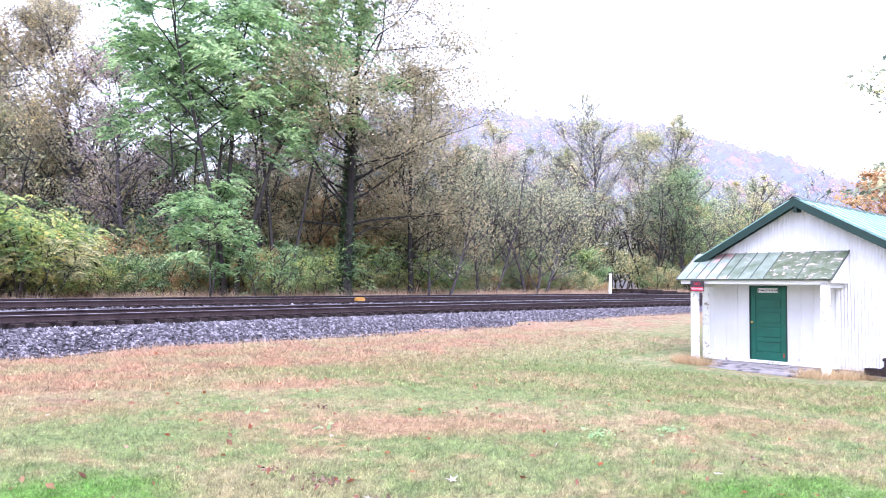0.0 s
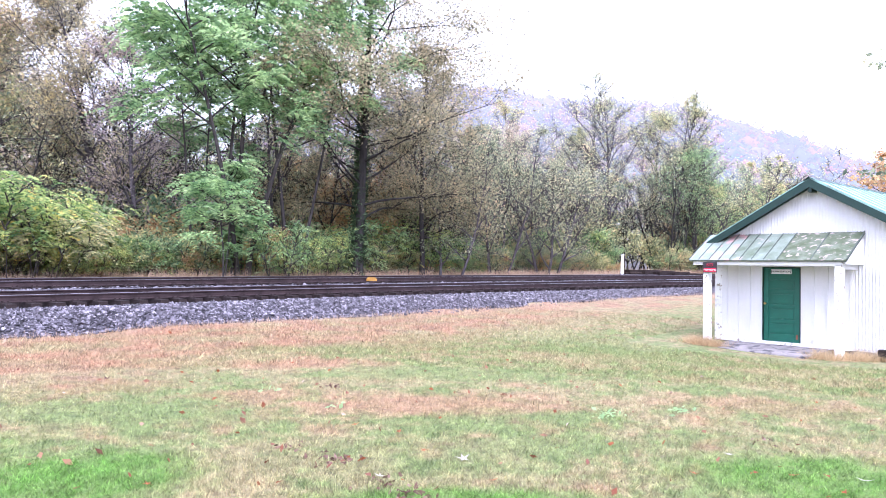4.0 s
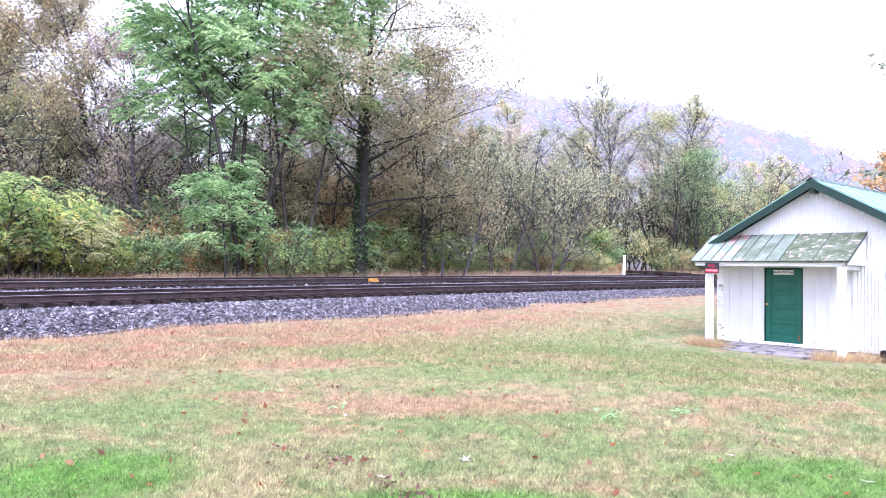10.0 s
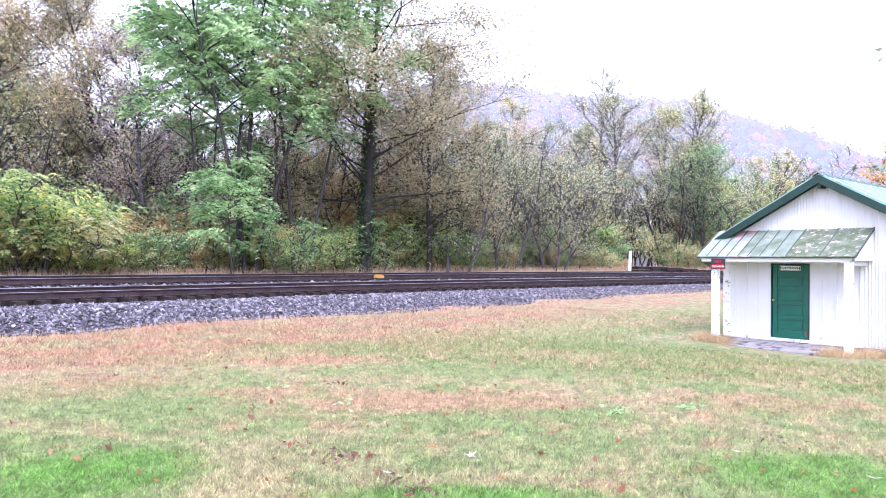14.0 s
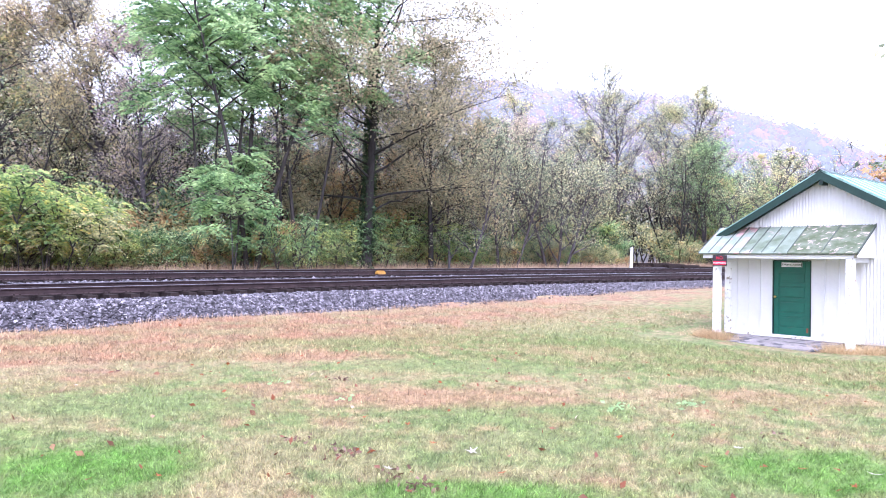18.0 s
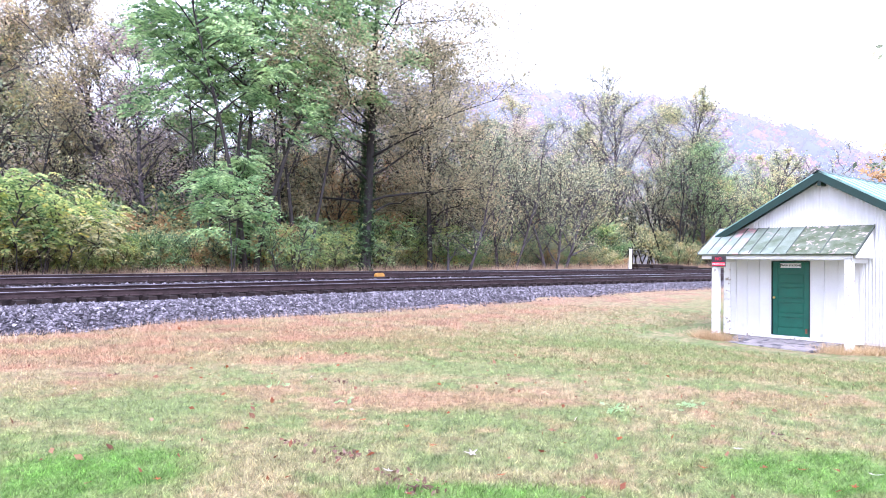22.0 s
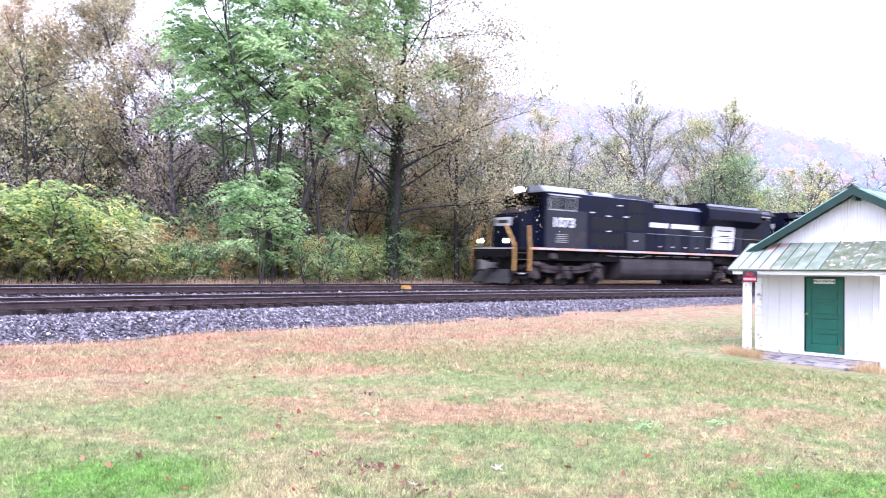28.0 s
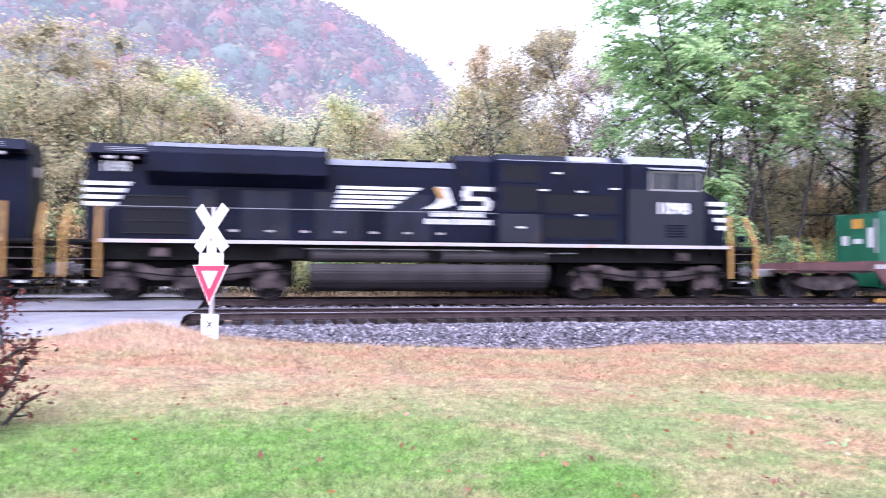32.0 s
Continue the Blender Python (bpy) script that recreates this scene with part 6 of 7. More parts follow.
        vs = [pan.verts.new(v) for v in ((11.0, sgn * 1.0, 4.15), (14.9, sgn * 1.0, 4.15), (14.9, sgn * 0.76, 4.36), (11.0, sgn * 0.76, 4.36))]
        pan.faces.new(vs)
        bmesh.ops.solidify(pan, geom=pan.faces[:], thickness=0.015)
        part("hood_roof_panel", pan, ROOFGREY, lo, "pale dusty hood roof panel")
        y = sgn * 0.985
        for q in range(11):
            x = 11.0 + q * 0.72
            part("hood_door", boxed(x + 0.02, x + 0.7, y - 0.012, y + 0.012, 1.85, 3.3, 0.006), HOODDOOR if q % 3 else BLACK, lo)
        for q in range(7):
            part("door_latch", boxed(11.3 + q * 1.05, 11.5 + q * 1.05, sgn * 1.0 - 0.012, sgn * 1.0 + 0.012, 2.05, 2.12), STRIPE, lo)
        # grilles: flat sheets whose near-black colour paints the shade of a recess
        for x0, x1, z0, z1 in ((5.7, 8.1, 2.0, 2.6), (5.7, 8.1, 2.82, 3.38), (8.3, 9.5, 2.86, 3.62), (8.3, 9.5, 3.78, 4.28)):
            part("grille_recess_shade", boxed(x0, x1, sgn * 1.425 - 0.012, sgn * 1.425 + 0.012, z0, z1), RECESS_SHADE, lo)
            for a, b, c, d in ((x0 - 0.08, x1 + 0.08, z1, z1 + 0.07), (x0 - 0.08, x1 + 0.08, z0 - 0.07, z0), (x0 - 0.08, x0, z0, z1), (x1, x1 + 0.08, z0, z1)):
                part("grille_edge", boxed(a, b, sgn * 1.43 - 0.015, sgn * 1.43 + 0.015, c, d), BLACK, lo)
        # dusty lower locker, small notices and the pale roof edge
        part("locker", boxed(8.25, 9.6, sgn * 1.44 - 0.04, sgn * 1.44 + 0.04, 1.82, 2.72, 0.015), CABDUST, lo, "dust-brown equipment locker")
        for x, z in ((6.9, 2.72), (6.9, 3.48), (7.7, 4.05), (8.9, 2.3), (5.75, 3.6), (8.16, 3.5)):
            part("notice", boxed(x - 0.14, x + 0.14, sgn * 1.476 - 0.008, sgn * 1.476 + 0.008, z - 0.03, z + 0.03), DECAL, lo)
        part("roof_line", boxed(5.4, 9.62, sgn * 1.4 - 0.02, sgn * 1.4 + 0.02, 4.42, 4.445), ROOFGREY, lo)
        lid = prism([(sgn * 1.4, 4.45), (sgn * 1.19, 4.63), (sgn * 1.19, 4.645), (sgn * 1.405, 4.462)], 5.9, 7.3, "x")
        part("roof_lid", lid, ROOFGREY, lo, "pale dusty roof lid")
        # recess shade painted as a flat dark sheet behind the bars
        part("rear_recess_shade", boxed(19.0, 20.8, sgn * 1.0 - 0.01, sgn * 1.0 + 0.01, 1.98, 3.1), RECESS_SHADE, lo)
        for k in range(4):
            part("screen_bar", boxed(18.97, 20.83, sgn * 1.012 - 0.02, sgn * 1.012 + 0.02, 1.97 + k * 0.36, 2.0 + k * 0.36), LOUVRE, lo)
        for k in range(4):
            part("top_louvre", boxed(20.2, 21.2, sgn * 1.22 - 0.012, sgn * 1.22 + 0.012, 4.28 + k * 0.05, 4.3 + k * 0.05), ROOFGREY, lo)
        part("grab_light", boxed(20.4, 20.65, sgn * 1.22 - 0.1, sgn * 1.22 + 0.1, 4.1, 4.18), STRIPE, lo)
        part("grab_light", boxed(21.0, 21.25, sgn * 1.2 - 0.1, sgn * 1.2 + 0.1, 4.1, 4.18), STRIPE, lo)
    for x in (16.2, 18.0, 19.4):
        part("roof_fan", cyl(bmesh.new(), (x, 0, 4.6), (x, 0, 4.74), 0.62, 24), BLACK, lo)
    part("exhaust_outlet", boxed(12.3, 13.2, -0.3, 0.3, 4.3, 4.5, 0.03), GRIME, lo)
    part("roof_hatch", boxed(8.3, 9.6, -0.6, 0.6, 4.6, 4.72, 0.02), BLACK, lo)
    part("air_horn", rod([(12.0, -0.4, 4.55), (11.4, -0.4, 4.55)], 0.05, 8), GRIME, lo)
    # cab: side windows are real openings in a shell
    for sgn in (-1, 1):
        for a, b, z0, z1 in ((2.62, 5.3, 1.74, 3.6), (2.62, 5.3, 4.2, 4.42), (2.62, 2.82, 3.6, 4.2), (3.62, 3.72, 3.6, 4.2), (4.52, 5.3, 3.6, 4.2)):
            part("cab_side", boxed(a, b, sgn * 1.52 - 0.03, sgn * 1.52 + 0.03, z0, z1), CABDUST if z0 < 2 else BLACK, lo)
        fr = part("cab_window", box(box(box(boxed(2.78, 4.58, sgn * 1.55 - 0.012, sgn * 1.55 + 0.012, 4.16, 4.22), 2.78, 4.58, sgn * 1.55 - 0.012, sgn * 1.55 + 0.012, 3.56, 3.62), 2.78, 2.84, sgn * 1.55 - 0.012, sgn * 1.55 + 0.012, 3.6, 4.2), 4.52, 4.58, sgn * 1.55 - 0.012, sgn * 1.55 + 0.012, 3.6, 4.2), STEEL, lo, "bright metal cab window frame")
        part("pane", boxed(2.82, 3.62, sgn * 1.52 - 0.006, sgn * 1.52 + 0.006, 3.6, 4.2), WINDOW, fr)
        part("pane", boxed(3.72, 4.52, sgn * 1.52 - 0.006, sgn * 1.52 + 0.006, 3.6, 4.2), WINDOW, fr)
        part("sun_visor", prism([(sgn * 1.53, 4.3), (sgn * 1.78, 4.22), (sgn * 1.78, 4.24), (sgn * 1.53, 4.33)], 2.75, 4.6, "x"), ROOFGREY, lo, "pale awning over the cab window")
        num = lettering(number, 0.62 if tall_tank else 0.5, 0.004, 0.02)
        flip = sgn > 0
        num.transform(Matrix.Diagonal((1.2, 1, 1, 1)))
        num.transform(Matrix.Translation((3.75, sgn * 1.556, 2.98)) @ (Matrix.Rotation(math.pi, 4, "Z") if flip else Matrix()))
        part("cab_number", num, DECAL, lo, "white road number " + number)
        for k in range(5):
            part("vent", boxed(3.3, 4.0, sgn * 1.555 - 0.01, sgn * 1.555 + 0.01, 2.05 + k * 0.09, 2.1 + k * 0.09), STEEL if tall_tank else BLACK, lo)
    part("cab_roof", prism([(-1.55, 4.4), (-1.2, 4.72), (1.2, 4.72), (1.55, 4.4)], 2.5, 5.35, "x", bev=0.02), ROOFGREY, lo, "pale dusty cab roof")
    part("cab_front", prism([(2.62, 1.74), (2.62, 3.55), (2.55, 4.42), (2.75, 4.42), (2.75, 1.74)], -1.5, 1.5), BLACK, lo)
    for y0, y1 in ((-1.2, -0.15), (0.15, 1.2)):
        part("windscreen", prism([(2.6, 3.62), (2.535, 4.3), (2.55, 4.3), (2.615, 3.62)], y0, y1), WINDOW, lo)
    part("cab_back", boxed(5.2, 5.3, -1.5, 1.5, 1.74, 4.42), BLACK, lo)
    # made-up partition that stops sky light showing through the opposite windows
    part("cab_light_block", boxed(2.95, 5.15, -0.12, 0.12, 1.8, 4.35), GRIME, lo)
    for sgn in (-1, 1):
        for x in (3.0, 3.9, 4.5):
            part("cab_post", boxed(x - 0.06, x + 0.06, sgn * 1.3 - 0.05, sgn * 1.3 + 0.05, 2.2, 4.1, 0.01), VINYL, lo)
    part("cab_seat", box(boxed(3.5, 4.1, -1.1, -0.5, 2.3, 2.8, 0.05), 4.0, 4.15, -1.1, -0.5, 2.8, 3.9, 0.04), VINYL, lo)
    nose = prism([(1.5, 1.74), (2.64, 1.74), (2.64, 3.72), (2.45, 3.72), (1.62, 3.35), (1.5, 3.0)], -1.02, 1.02, bev=0.04)
    part("nose", nose, BLACK, lo)
    part("nose_door", boxed(1.475, 1.5, 0.2, 0.85, 1.8, 3.2, 0.01), BLACK, lo)
    part("nose_panel", prism([(1.68, 3.41), (2.42, 3.74), (2.42, 3.755), (1.68, 3.425)], -0.95, 0.95), TANKM, lo)
    # anticlimber, plow, coupler, hoses
    part("front_platform", boxed(0.72, 1.75, -1.5, 1.5, 1.62, 1.76, 0.01), GRIME, lo)
    part("end_stripe", boxed(0.69, 0.72, -1.45, 1.45, 1.68, 1.74), STRIPE, lo)
    part("anticlimber", boxed(0.66, 0.95, -1.2, 1.2, 1.3, 1.6, 0.03), GRIME, lo)
    part("pilot_plate", boxed(0.95, 1.05, -1.0, 1.0, 0.45, 1.62), GRIME, lo)
    for y in (-0.62, 0.0, 0.62):
        part("cable", rod([(0.93, y - 0.3, 1.42), (0.86, y - 0.12, 1.3), (0.86, y + 0.12, 1.28), (0.93, y + 0.3, 1.42)], 0.03), STEEL, lo)
    part("plow", prism([(0.95, 0.75), (0.55, 0.12), (0.62, 0.1), (1.05, 0.7)], -1.35, 1.35), SCUFF, lo, "scuffed steel snow plow")
    part("rear_plate", boxed(21.85, 21.95, -0.9, 0.9, 0.55, 1.68), GRIME, lo)
    part("rear_platform", boxed(21.5, 22.3, -1.5, 1.5, 1.62, 1.76, 0.01), GRIME, lo)
    for x0, x1 in ((0.0, 0.95), (21.95, L)):
        part("coupler", box(boxed(x0, x1, -0.14, 0.14, 0.78, 1.06, 0.03), (x0 if x0 == 0 else x1 - 0.3), (x0 + 0.3 if x0 == 0 else x1), -0.22, 0.22, 0.72, 1.12, 0.04), STEEL, lo)
        e = x0 + 0.55 if x0 == 0 else x1 - 0.55
        for y in (-0.8, -0.55, 0.55, 0.8):
            part("air_hose", rod([(e, y, 1.25), (e + (-0.2 if x0 == 0 else 0.2), y, 0.85), (e, y * 0.7, 0.62)], 0.025), GRIME, lo)
    # steps, yellow-edged, at the four corners, and handrails
    for x, d in ((1.2, 1), (21.78, -1)):
        for sgn in (-1, 1):
            y = sgn * 1.42
            st = part("corner_steps", boxed(x - 0.44, x + 0.44, y - 0.16, y + 0.16, 0.36, 0.42, 0.01), GRIME, lo)
            for k in range(4):
                part("tread", boxed(x - 0.4, x + 0.4, y - 0.14, y + 0.14, 0.6 + k * 0.3, 0.63 + k * 0.3), TRUCKM, st)
            for dx in (-0.46, 0.46):
                part("step_stringer", boxed(x + dx - 0.03, x + dx + 0.03, y - 0.13, y + 0.13, 0.36, 1.7), GRIME, st)
            for dx in (-0.46, 0.46):
                xx = x + dx
                lean = 0.62 if dx * d < 0 else 0.06
                part("end_handrail", rod([(xx, sgn * 1.58, 0.7), (xx, sgn * 1.58, 1.85), (xx, sgn * (1.56 - lean * 0.3), 2.15), (xx, sgn * (1.56 - lean), 2.78)], 0.055, 8), OCHRE, lo, "yellow end handrail")
            part("step_lamp", boxed(x - 0.12, x + 0.12, y + sgn * 0.16 - 0.02, y + sgn * 0.16 + 0.02, 0.54, 0.6), DECAL, lo)
    for sgn in (-1, 1):
        part("side_handrail", rod([(9.75, sgn * 1.52, 2.72), (21.0, sgn * 1.52, 2.72), (21.2, sgn * 1.52, 2.6), (21.2, sgn * 1.52, 1.74)], 0.014), HANDRAIL, lo)
        for q in range(8):
            x = 11.1 + q * 1.4
            part("stanchion", rod([(x, sgn * 1.52, 1.74), (x, sgn * 1.52, 2.72)], 0.014), GRIME, lo)
    # lights
    for y in (-0.95, 0.95):
        d = part("ditch_light", cyl(bmesh.new(), (0.75, y, 2.05), (0.98, y, 2.05), 0.12, 16), BLACK, lo)
        part("lens", cyl(bmesh.new(), (0.735, y, 2.05), (0.75, y, 2.05), 0.1, 16), LIT if tall_tank else STRIPE, d, "lit lamp glass" if tall_tank else "")
    hl = part("headlight", boxed(2.3, 2.6, -0.4, 0.4, 4.4, 4.72, 0.04), BLACK, lo)
    for y in (-0.16, 0.16):
        part("lens", cyl(bmesh.new(), (2.285, y, 4.56), (2.3, y, 4.56), 0.13, 16), LIT if tall_tank else STRIPE, hl, "lit lamp glass" if tall_tank else "")
        part("lamp_stalk", rod([(0.9, y, 1.74), (0.9, y, 1.95)], 0.04), BLACK, lo)
    part("number_board", boxed(1.47, 1.5, -0.4, 0.8, 2.8, 3.2, 0.006), DECAL, lo, "white number panel with dark figures")
    part("number_bar", boxed(1.46, 1.468, -0.2, 0.6, 2.92, 3.08), INK, lo)
    part("rear_light", boxed(21.8, 21.9, -0.2, 0.2, 3.6, 3.9, 0.02), STRIPE, lo)
    livery(lo)
    return lo, wheels


def blocks(specs, sgn, y, mat, lo, name, label=""):
    """White livery shapes: outlines in (x, z), set a few millimetres proud of the side."""
    for out in specs:
        part(name, prism(out, sgn * y - 0.006, sgn * y + 0.006), mat, lo, label)


def livery_heritage(lo):
    for sgn in (-1, 1):
        # two words as rows of plain leaning blocks
        for x0, x1, count in ((10.55, 12.1, 4), (12.3, 14.7, 7)):
            w = (x1 - x0) / count
            for q in range(count):
                a = x0 + w * q if sgn < 0 else 25.25 - x0 - w * (q + 1)
                blocks([[(a, 3.1), (a + w * 0.84, 3.1), (a + w * 0.88, 3.36), (a + w * 0.04, 3.36)]], sgn, 1.004, DECAL, lo, "word_bar", "white block of wording")
        # block emblem: a leaning white block with dark lines cut into it
        a = 15.85
        fx = lambda out: out if sgn < 0 else [(2 * a + 2.2 - x, z) for x, z in out]
        blocks([fx([(a, 2.06), (a + 1.95, 2.06), (a + 2.06, 2.2), (a + 2.22, 3.28), (a + 2.08, 3.44), (a + 0.34, 3.44), (a + 0.2, 3.3)])], sgn, 1.016, DECAL, lo, "emblem", "white block emblem")
        blocks([fx(o) for o in ([(a + 0.52, 3.12), (a + 1.86, 3.12), (a + 1.87, 3.18), (a + 0.53, 3.18)], [(a + 0.76, 2.82), (a + 1.68, 2.82), (a + 1.69, 2.88), (a + 0.77, 2.88)], [(a + 0.7, 2.46), (a + 1.98, 2.46), (a + 1.99, 2.52), (a + 0.71, 2.52)])], sgn, 1.026, BLACK, lo, "emblem_line", "dark line of the emblem")
        part("underline", boxed(14.2, 15.0, sgn * 1.004 - 0.006, sgn * 1.004 + 0.006, 3.02, 3.06), DECAL, lo)


def livery_black(lo):
    for sgn in (-1, 1):
        for k in range(5):
            z = 2.84 + k * 0.145
            blocks([[(13.0 - 0.22 * k, z), (14.75 - 0.04 * k, z), (14.72 - 0.04 * k, z + 0.1), (12.88 - 0.22 * k, z + 0.1)]], sgn, 1.004, DECAL, lo, "stripe", "white speed stripe")
        # leaning wedge and curled block of the emblem
        blocks([[(11.45, 2.86), (11.95, 2.86), (11.55, 3.04), (11.3, 3.5), (11.6, 3.56), (11.2, 3.56), (10.96, 3.0)]], sgn, 1.006, DECAL, lo, "emblem", "white leaning wedge of the emblem")
        blocks([[(11.35, 3.1), (11.62, 3.52), (11.4, 3.54), (11.22, 3.2)]], sgn, 1.014, OCHRE, lo, "emblem_patch", "rusty patch on the emblem")
        fx = lambda out: out if sgn > 0 else [(20.5 - x, z) for x, z in out]
        blocks([fx(o) for o in ([(9.72, 3.46), (10.62, 3.46), (10.66, 3.6), (9.7, 3.6)], [(10.46, 3.27), (10.72, 3.27), (10.7, 3.46), (10.42, 3.46)], [(9.78, 3.14), (10.66, 3.14), (10.64, 3.28), (9.9, 3.28)], [(9.74, 2.98), (9.98, 2.98), (9.98, 3.15), (9.72, 3.15)], [(9.82, 2.84), (10.78, 2.84), (10.74, 2.98), (9.76, 2.98)])], sgn, 1.006, DECAL, lo, "emblem", "white curled block of the emblem")
        for z, x0, x1, count in ((2.38, 9.75, 11.95, 8), (2.62, 10.0, 11.75, 7)):
            w = (x1 - x0) / count
            for q in range(count):
                blocks([[(x0 + w * q, z), (x0 + w * (q + 0.8), z), (x0 + w * (q + 0.8), z + 0.17), (x0 + w * q, z + 0.17)]], sgn, 1.006, DECAL, lo, "word_bar", "white block of wording")
        # stripes round the ends
        for k in range(4):
            z = 2.75 + k * 0.2
            blocks([[(21.0 - 0.12 * k, z), (21.87, z), (21.87, z + 0.12), (20.95 - 0.12 * k, z + 0.12)]], sgn, 1.004, DECAL, lo, "end_stripe")
            part("nose_stripe", boxed(1.5, 2.2 - k * 0.12, sgn * 1.03 - 0.01, sgn * 1.03 + 0.01, 3.15 - k * 0.27, 3.3 - k * 0.27), DECAL, lo)
        num = lettering("1098", 0.4, 0.004, 0.014)
        num.transform(Matrix.Translation((21.05, sgn * 1.0, 3.9)) @ (Matrix.Rotation(math.pi, 4, "Z") if sgn > 0 else Matrix()))
        part("rear_number", num, DECAL, lo)


def build_well_car():
    """Container well car: local x from its leading coupler (0) backwards."""
    car = thing("well_car", Matrix(), "oxide-brown container well car behind the locomotives", "rail wagon")
    wheels = []
    L = 20.5
    for m in (2.2, L - 2.2):
        tr = part("truck", boxed(m - 0.5, m + 0.5, -1.0, 1.0, 0.55, 0.72, 0.03), GRIME, car)
        for sgn in (-1, 1):
            part("side_frame", prism([(m - 1.15, 0.6), (m - 0.8, 0.78), (m + 0.8, 0.78), (m + 1.15, 0.6), (m + 1.0, 0.45), (m + 0.4, 0.3), (m - 0.4, 0.3), (m - 1.0, 0.45)], sgn * 1.05 - 0.08, sgn * 1.05 + 0.08, bev=0.02), TRUCKM, tr)
        for dx in (-0.9, 0.9):
            w = part("wheelset", lathe([(y, r * 0.87) for y, r in WHEELSET], 24), WHEELM, tr)
            w.location = (m + dx, 0, 0.46)
            wheels.append(w)
    for sgn in (-1, 1):
        out = [(0.9, 0.98), (3.7, 0.98), (4.3, 0.3), (L - 4.3, 0.3), (L - 3.7, 0.98), (L - 0.9, 0.98), (L - 0.9, 1.22), (L - 3.6, 1.32), (3.6, 1.32), (0.9, 1.22)]
        side = part("side_sill", prism(out, sgn * 1.42 - 0.06, sgn * 1.42 + 0.06, bev=0.01), WELLM, car)
        for k in range(12):
            x = 4.6 + k * 1.0
            part("stiffener", boxed(x - 0.05, x + 0.05, sgn * 1.49 - 0.04, sgn * 1.49 + 0.04, 0.34, 1.28), WELLM, side)
        for k in range(3):
            part("reflector", boxed(3.75 + k * 0.25, 3.92 + k * 0.25, sgn * 1.49 - 0.008, sgn * 1.49 + 0.008, 1.05, 1.2), STRIPE, side)
    part("platform", boxed(0.7, 3.6, -1.36, 1.36, 0.9, 1.0), WELLM, car)
    part("platform", boxed(L - 3.6, L - 0.7, -1.36, 1.36, 0.9, 1.0), WELLM, car)
    part("well_floor", boxed(3.7, L - 3.7, -1.36, 1.36, 0.28, 0.36), GRIME, car)
    for x in (1.2, 1.9):
        part("end_railing", rod([(x, -1.4, 1.2), (x - 0.25, -1.4, 2.1)], 0.03), OCHRE, car)
    part("coupler", boxed(0.0, 0.9, -0.14, 0.14, 0.75, 1.03, 0.03), STEEL, car)
    part("coupler", boxed(L - 0.9, L, -0.14, 0.14, 0.75, 1.03, 0.03), STEEL, car)
    # the container is a thing of its own, carried at the same pace
    bx = thing("shipping_container", Matrix(), "green ribbed shipping container in the well car", "container")
    x0, x1 = 4.05, 16.25
    part("shell", boxed(x0 + 0.05, x1 - 0.05, -1.17, 1.17, 0.42, 3.02), CONTG, bx)
    for sgn in (-1, 1):
        rib = bmesh.new()
        q = x0 + 0.2
        while q < x1 - 0.3:
            box(rib, q, q + 0.16, sgn * 1.19 - 0.02, sgn * 1.19 + 0.02, 0.55, 2.92)
            q += 0.3
        part("ribbed_side", rib, CONTG, bx)
        for z0, z1 in ((0.38, 0.54), (2.93, 3.06)):
            part("side_rail", boxed(x0, x1, sgn * 1.2 - 0.03, sgn * 1.2 + 0.03, z0, z1), CONTG, bx)
        for x in (x0, x1 - 0.15):
            part("corner_post", boxed(x, x + 0.15, sgn * 1.2 - 0.035, sgn * 1.2 + 0.035, 0.38, 3.06), CONTG, bx)
    for y0, y1, z0, z1, mat in ((-0.3, 0.3, 2.5, 2.85, YELLOW), (0.55, 0.9, 1.9, 2.25, DECAL), (-0.25, 0.2, 1.95, 2.12, DECAL), (-0.85, -0.6, 1.8, 2.5, DECAL), (-1.1, -0.95, 1.6, 2.8, POST)):
        part("end_label", boxed(x0 + 0.025, x0 + 0.045, y0, y1, z0, z1), mat, bx)
    return car, bx, wheels


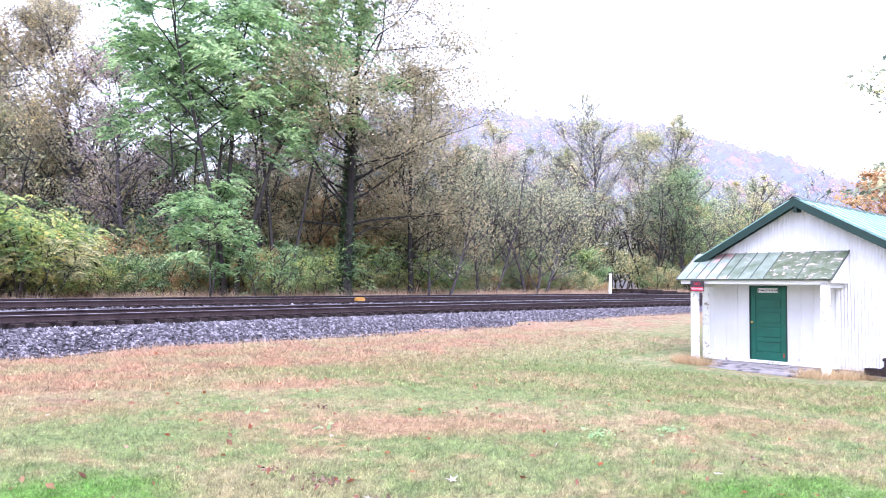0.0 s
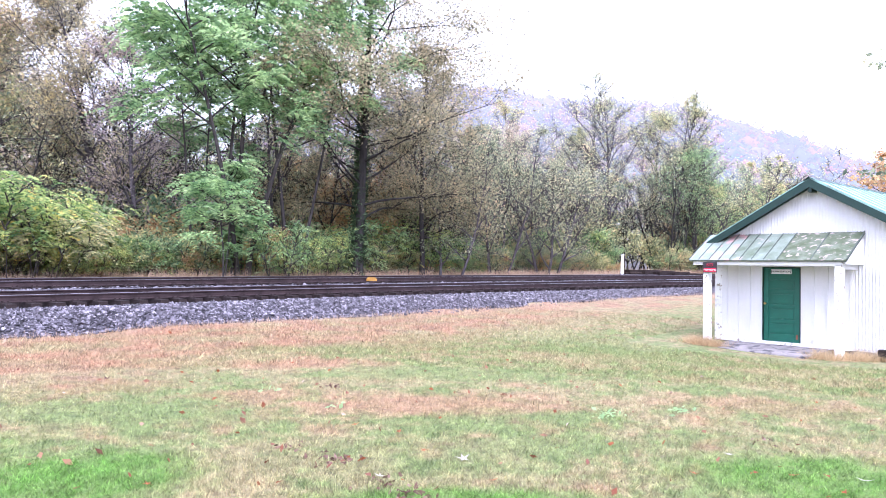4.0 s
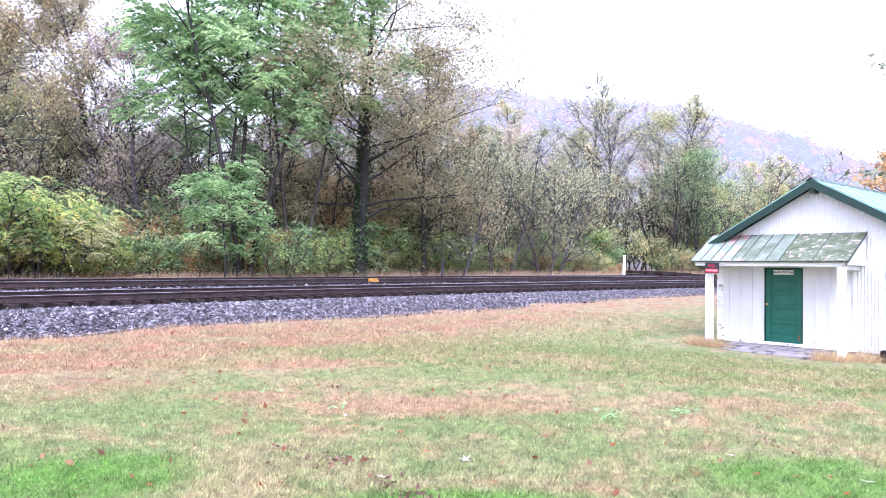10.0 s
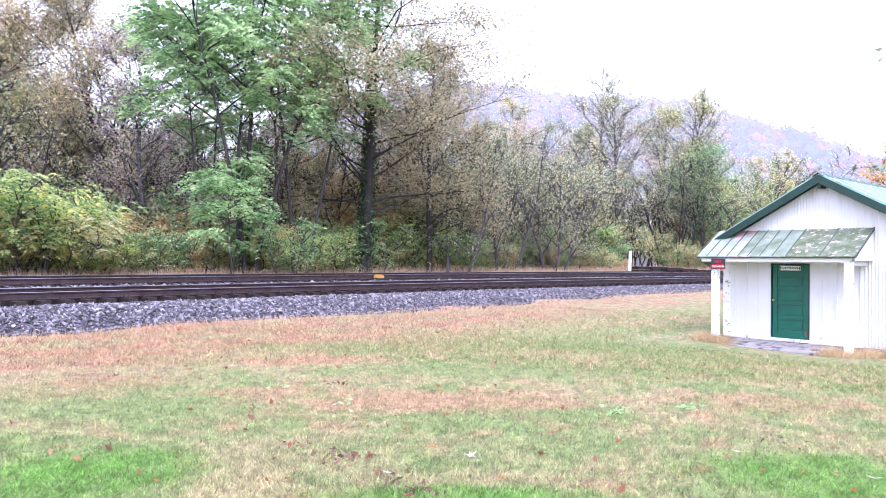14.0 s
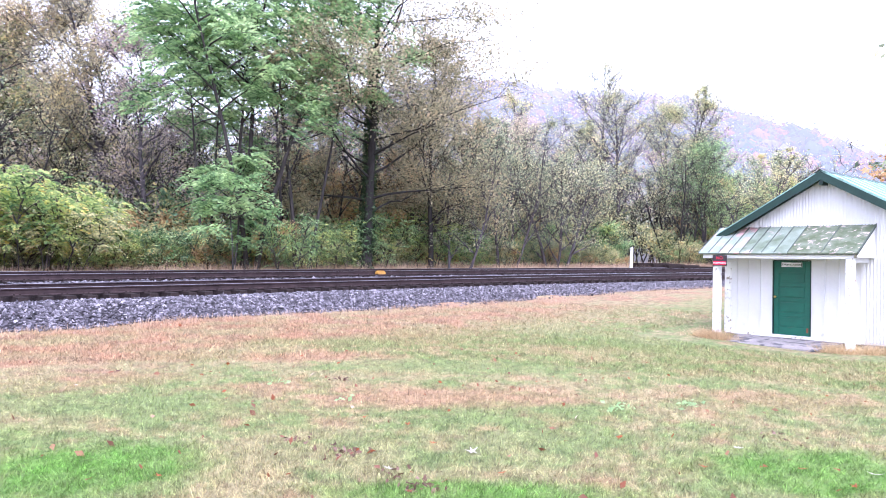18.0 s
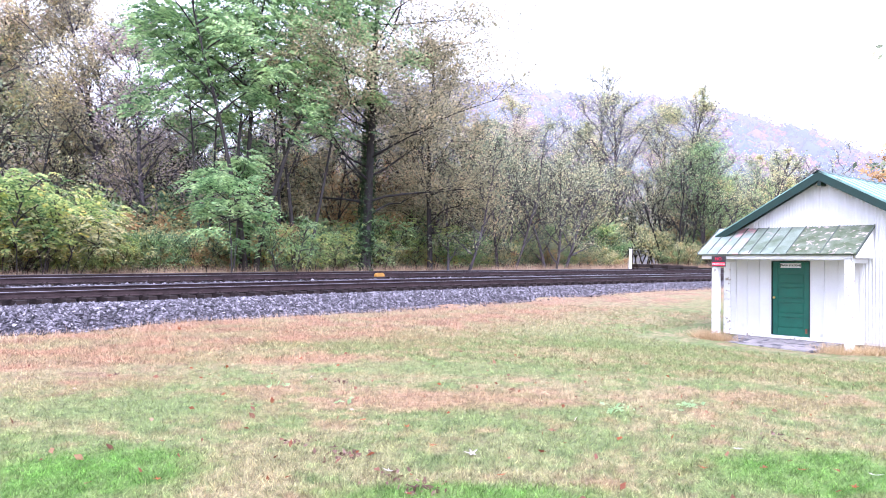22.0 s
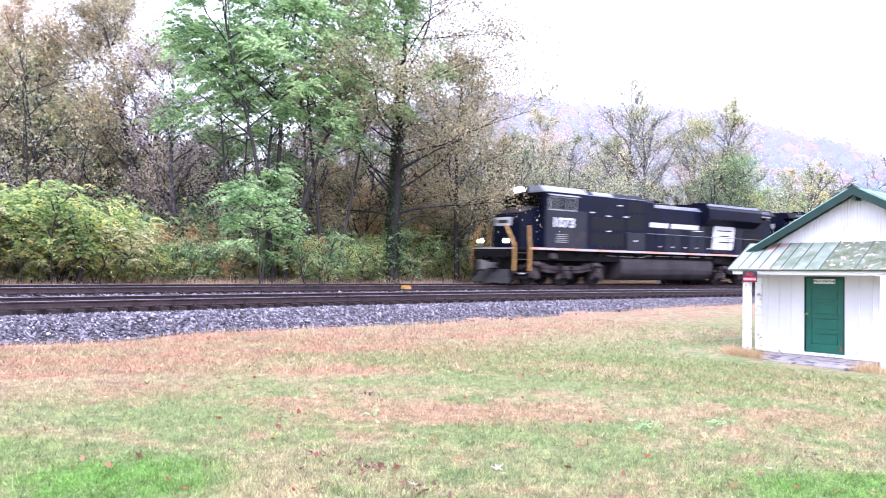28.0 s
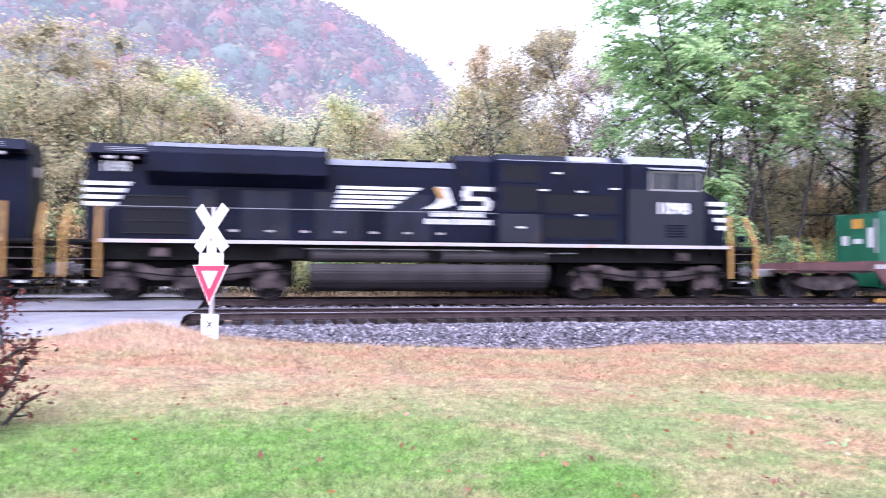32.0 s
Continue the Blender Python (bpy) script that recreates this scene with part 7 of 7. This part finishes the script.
LIT = glowing("lit_lamp", (1, 0.82, 0.66), 22)

build_ground()
build_hut()
build_woods()
build_hills()
LOCO_A, WHEELS_A = build_loco("locomotive", "black diesel locomotive with yellow handrails and lit lamps", "1073", True, livery_heritage)
LOCO_B, WHEELS_B = build_loco("locomotive", "black diesel locomotive with white stripes running backwards", "1098", False, livery_black)
CAR, BOX, WHEELS_C = build_well_car()
build_trackside()
build_grass()
scatter_stones()

# ------------------------------------------------------------ motion of the train
SPEED = 13.63


def train_at(t):
    """Distance along the track of the leading coupler."""
    return -28.85 + SPEED * (32.0 - t)


def wagon_pose(s_front, length, flip=False):
    """Pose of a vehicle whose two trucks sit on the curve."""
    a, b = s_front + 0.2 * length, s_front + 0.8 * length
    xa, ya, _ = on_track(a)
    xb, yb, _ = on_track(b)
    za, zb = RAIL_FAR + GRADE * a, RAIL_FAR + GRADE * b
    ang = math.atan2(yb - ya, xb - xa)
    d = math.hypot(xb - xa, yb - ya)
    x, y, z = xa - (xb - xa) / 3, ya - (yb - ya) / 3, za - (zb - za) / 3
    tilt = math.degrees(math.atan2(zb - za, d))
    m = Matrix.Translation((x, y, z)) @ Matrix.Rotation(ang, 4, "Z") @ pose(0, 0, 0, 1.2, -tilt, 0)
    if flip:
        m = m @ Matrix.Translation((length, 0, 0)) @ Matrix.Rotation(math.pi, 4, "Z")
    return m


def motions():
    times = [0.5 * k for k in range(65)]
    for ob, lead, length, flip in ((LOCO_A, 0.0, 22.63, False), (LOCO_B, 22.63, 22.63, True), (CAR, 45.26, 20.5, False), (BOX, 45.26, 20.5, False)):
        walk(ob, [(t, wagon_pose(train_at(t) + lead, length, flip)) for t in times])
    for wheels, r, sense in ((WHEELS_A, 0.53, -1), (WHEELS_B, 0.53, 1), (WHEELS_C, 0.46, -1)):
        turning = [0.0] + [24.0 + k / FPS for k in range(8 * FPS + 1)]
        for w in wheels:
            x, y, z = w.location
            walk(w, [(t, pose(x, y, z, 0, sense * math.degrees(SPEED * max(0, t - 24) / r), 0)) for t in turning])


motions()
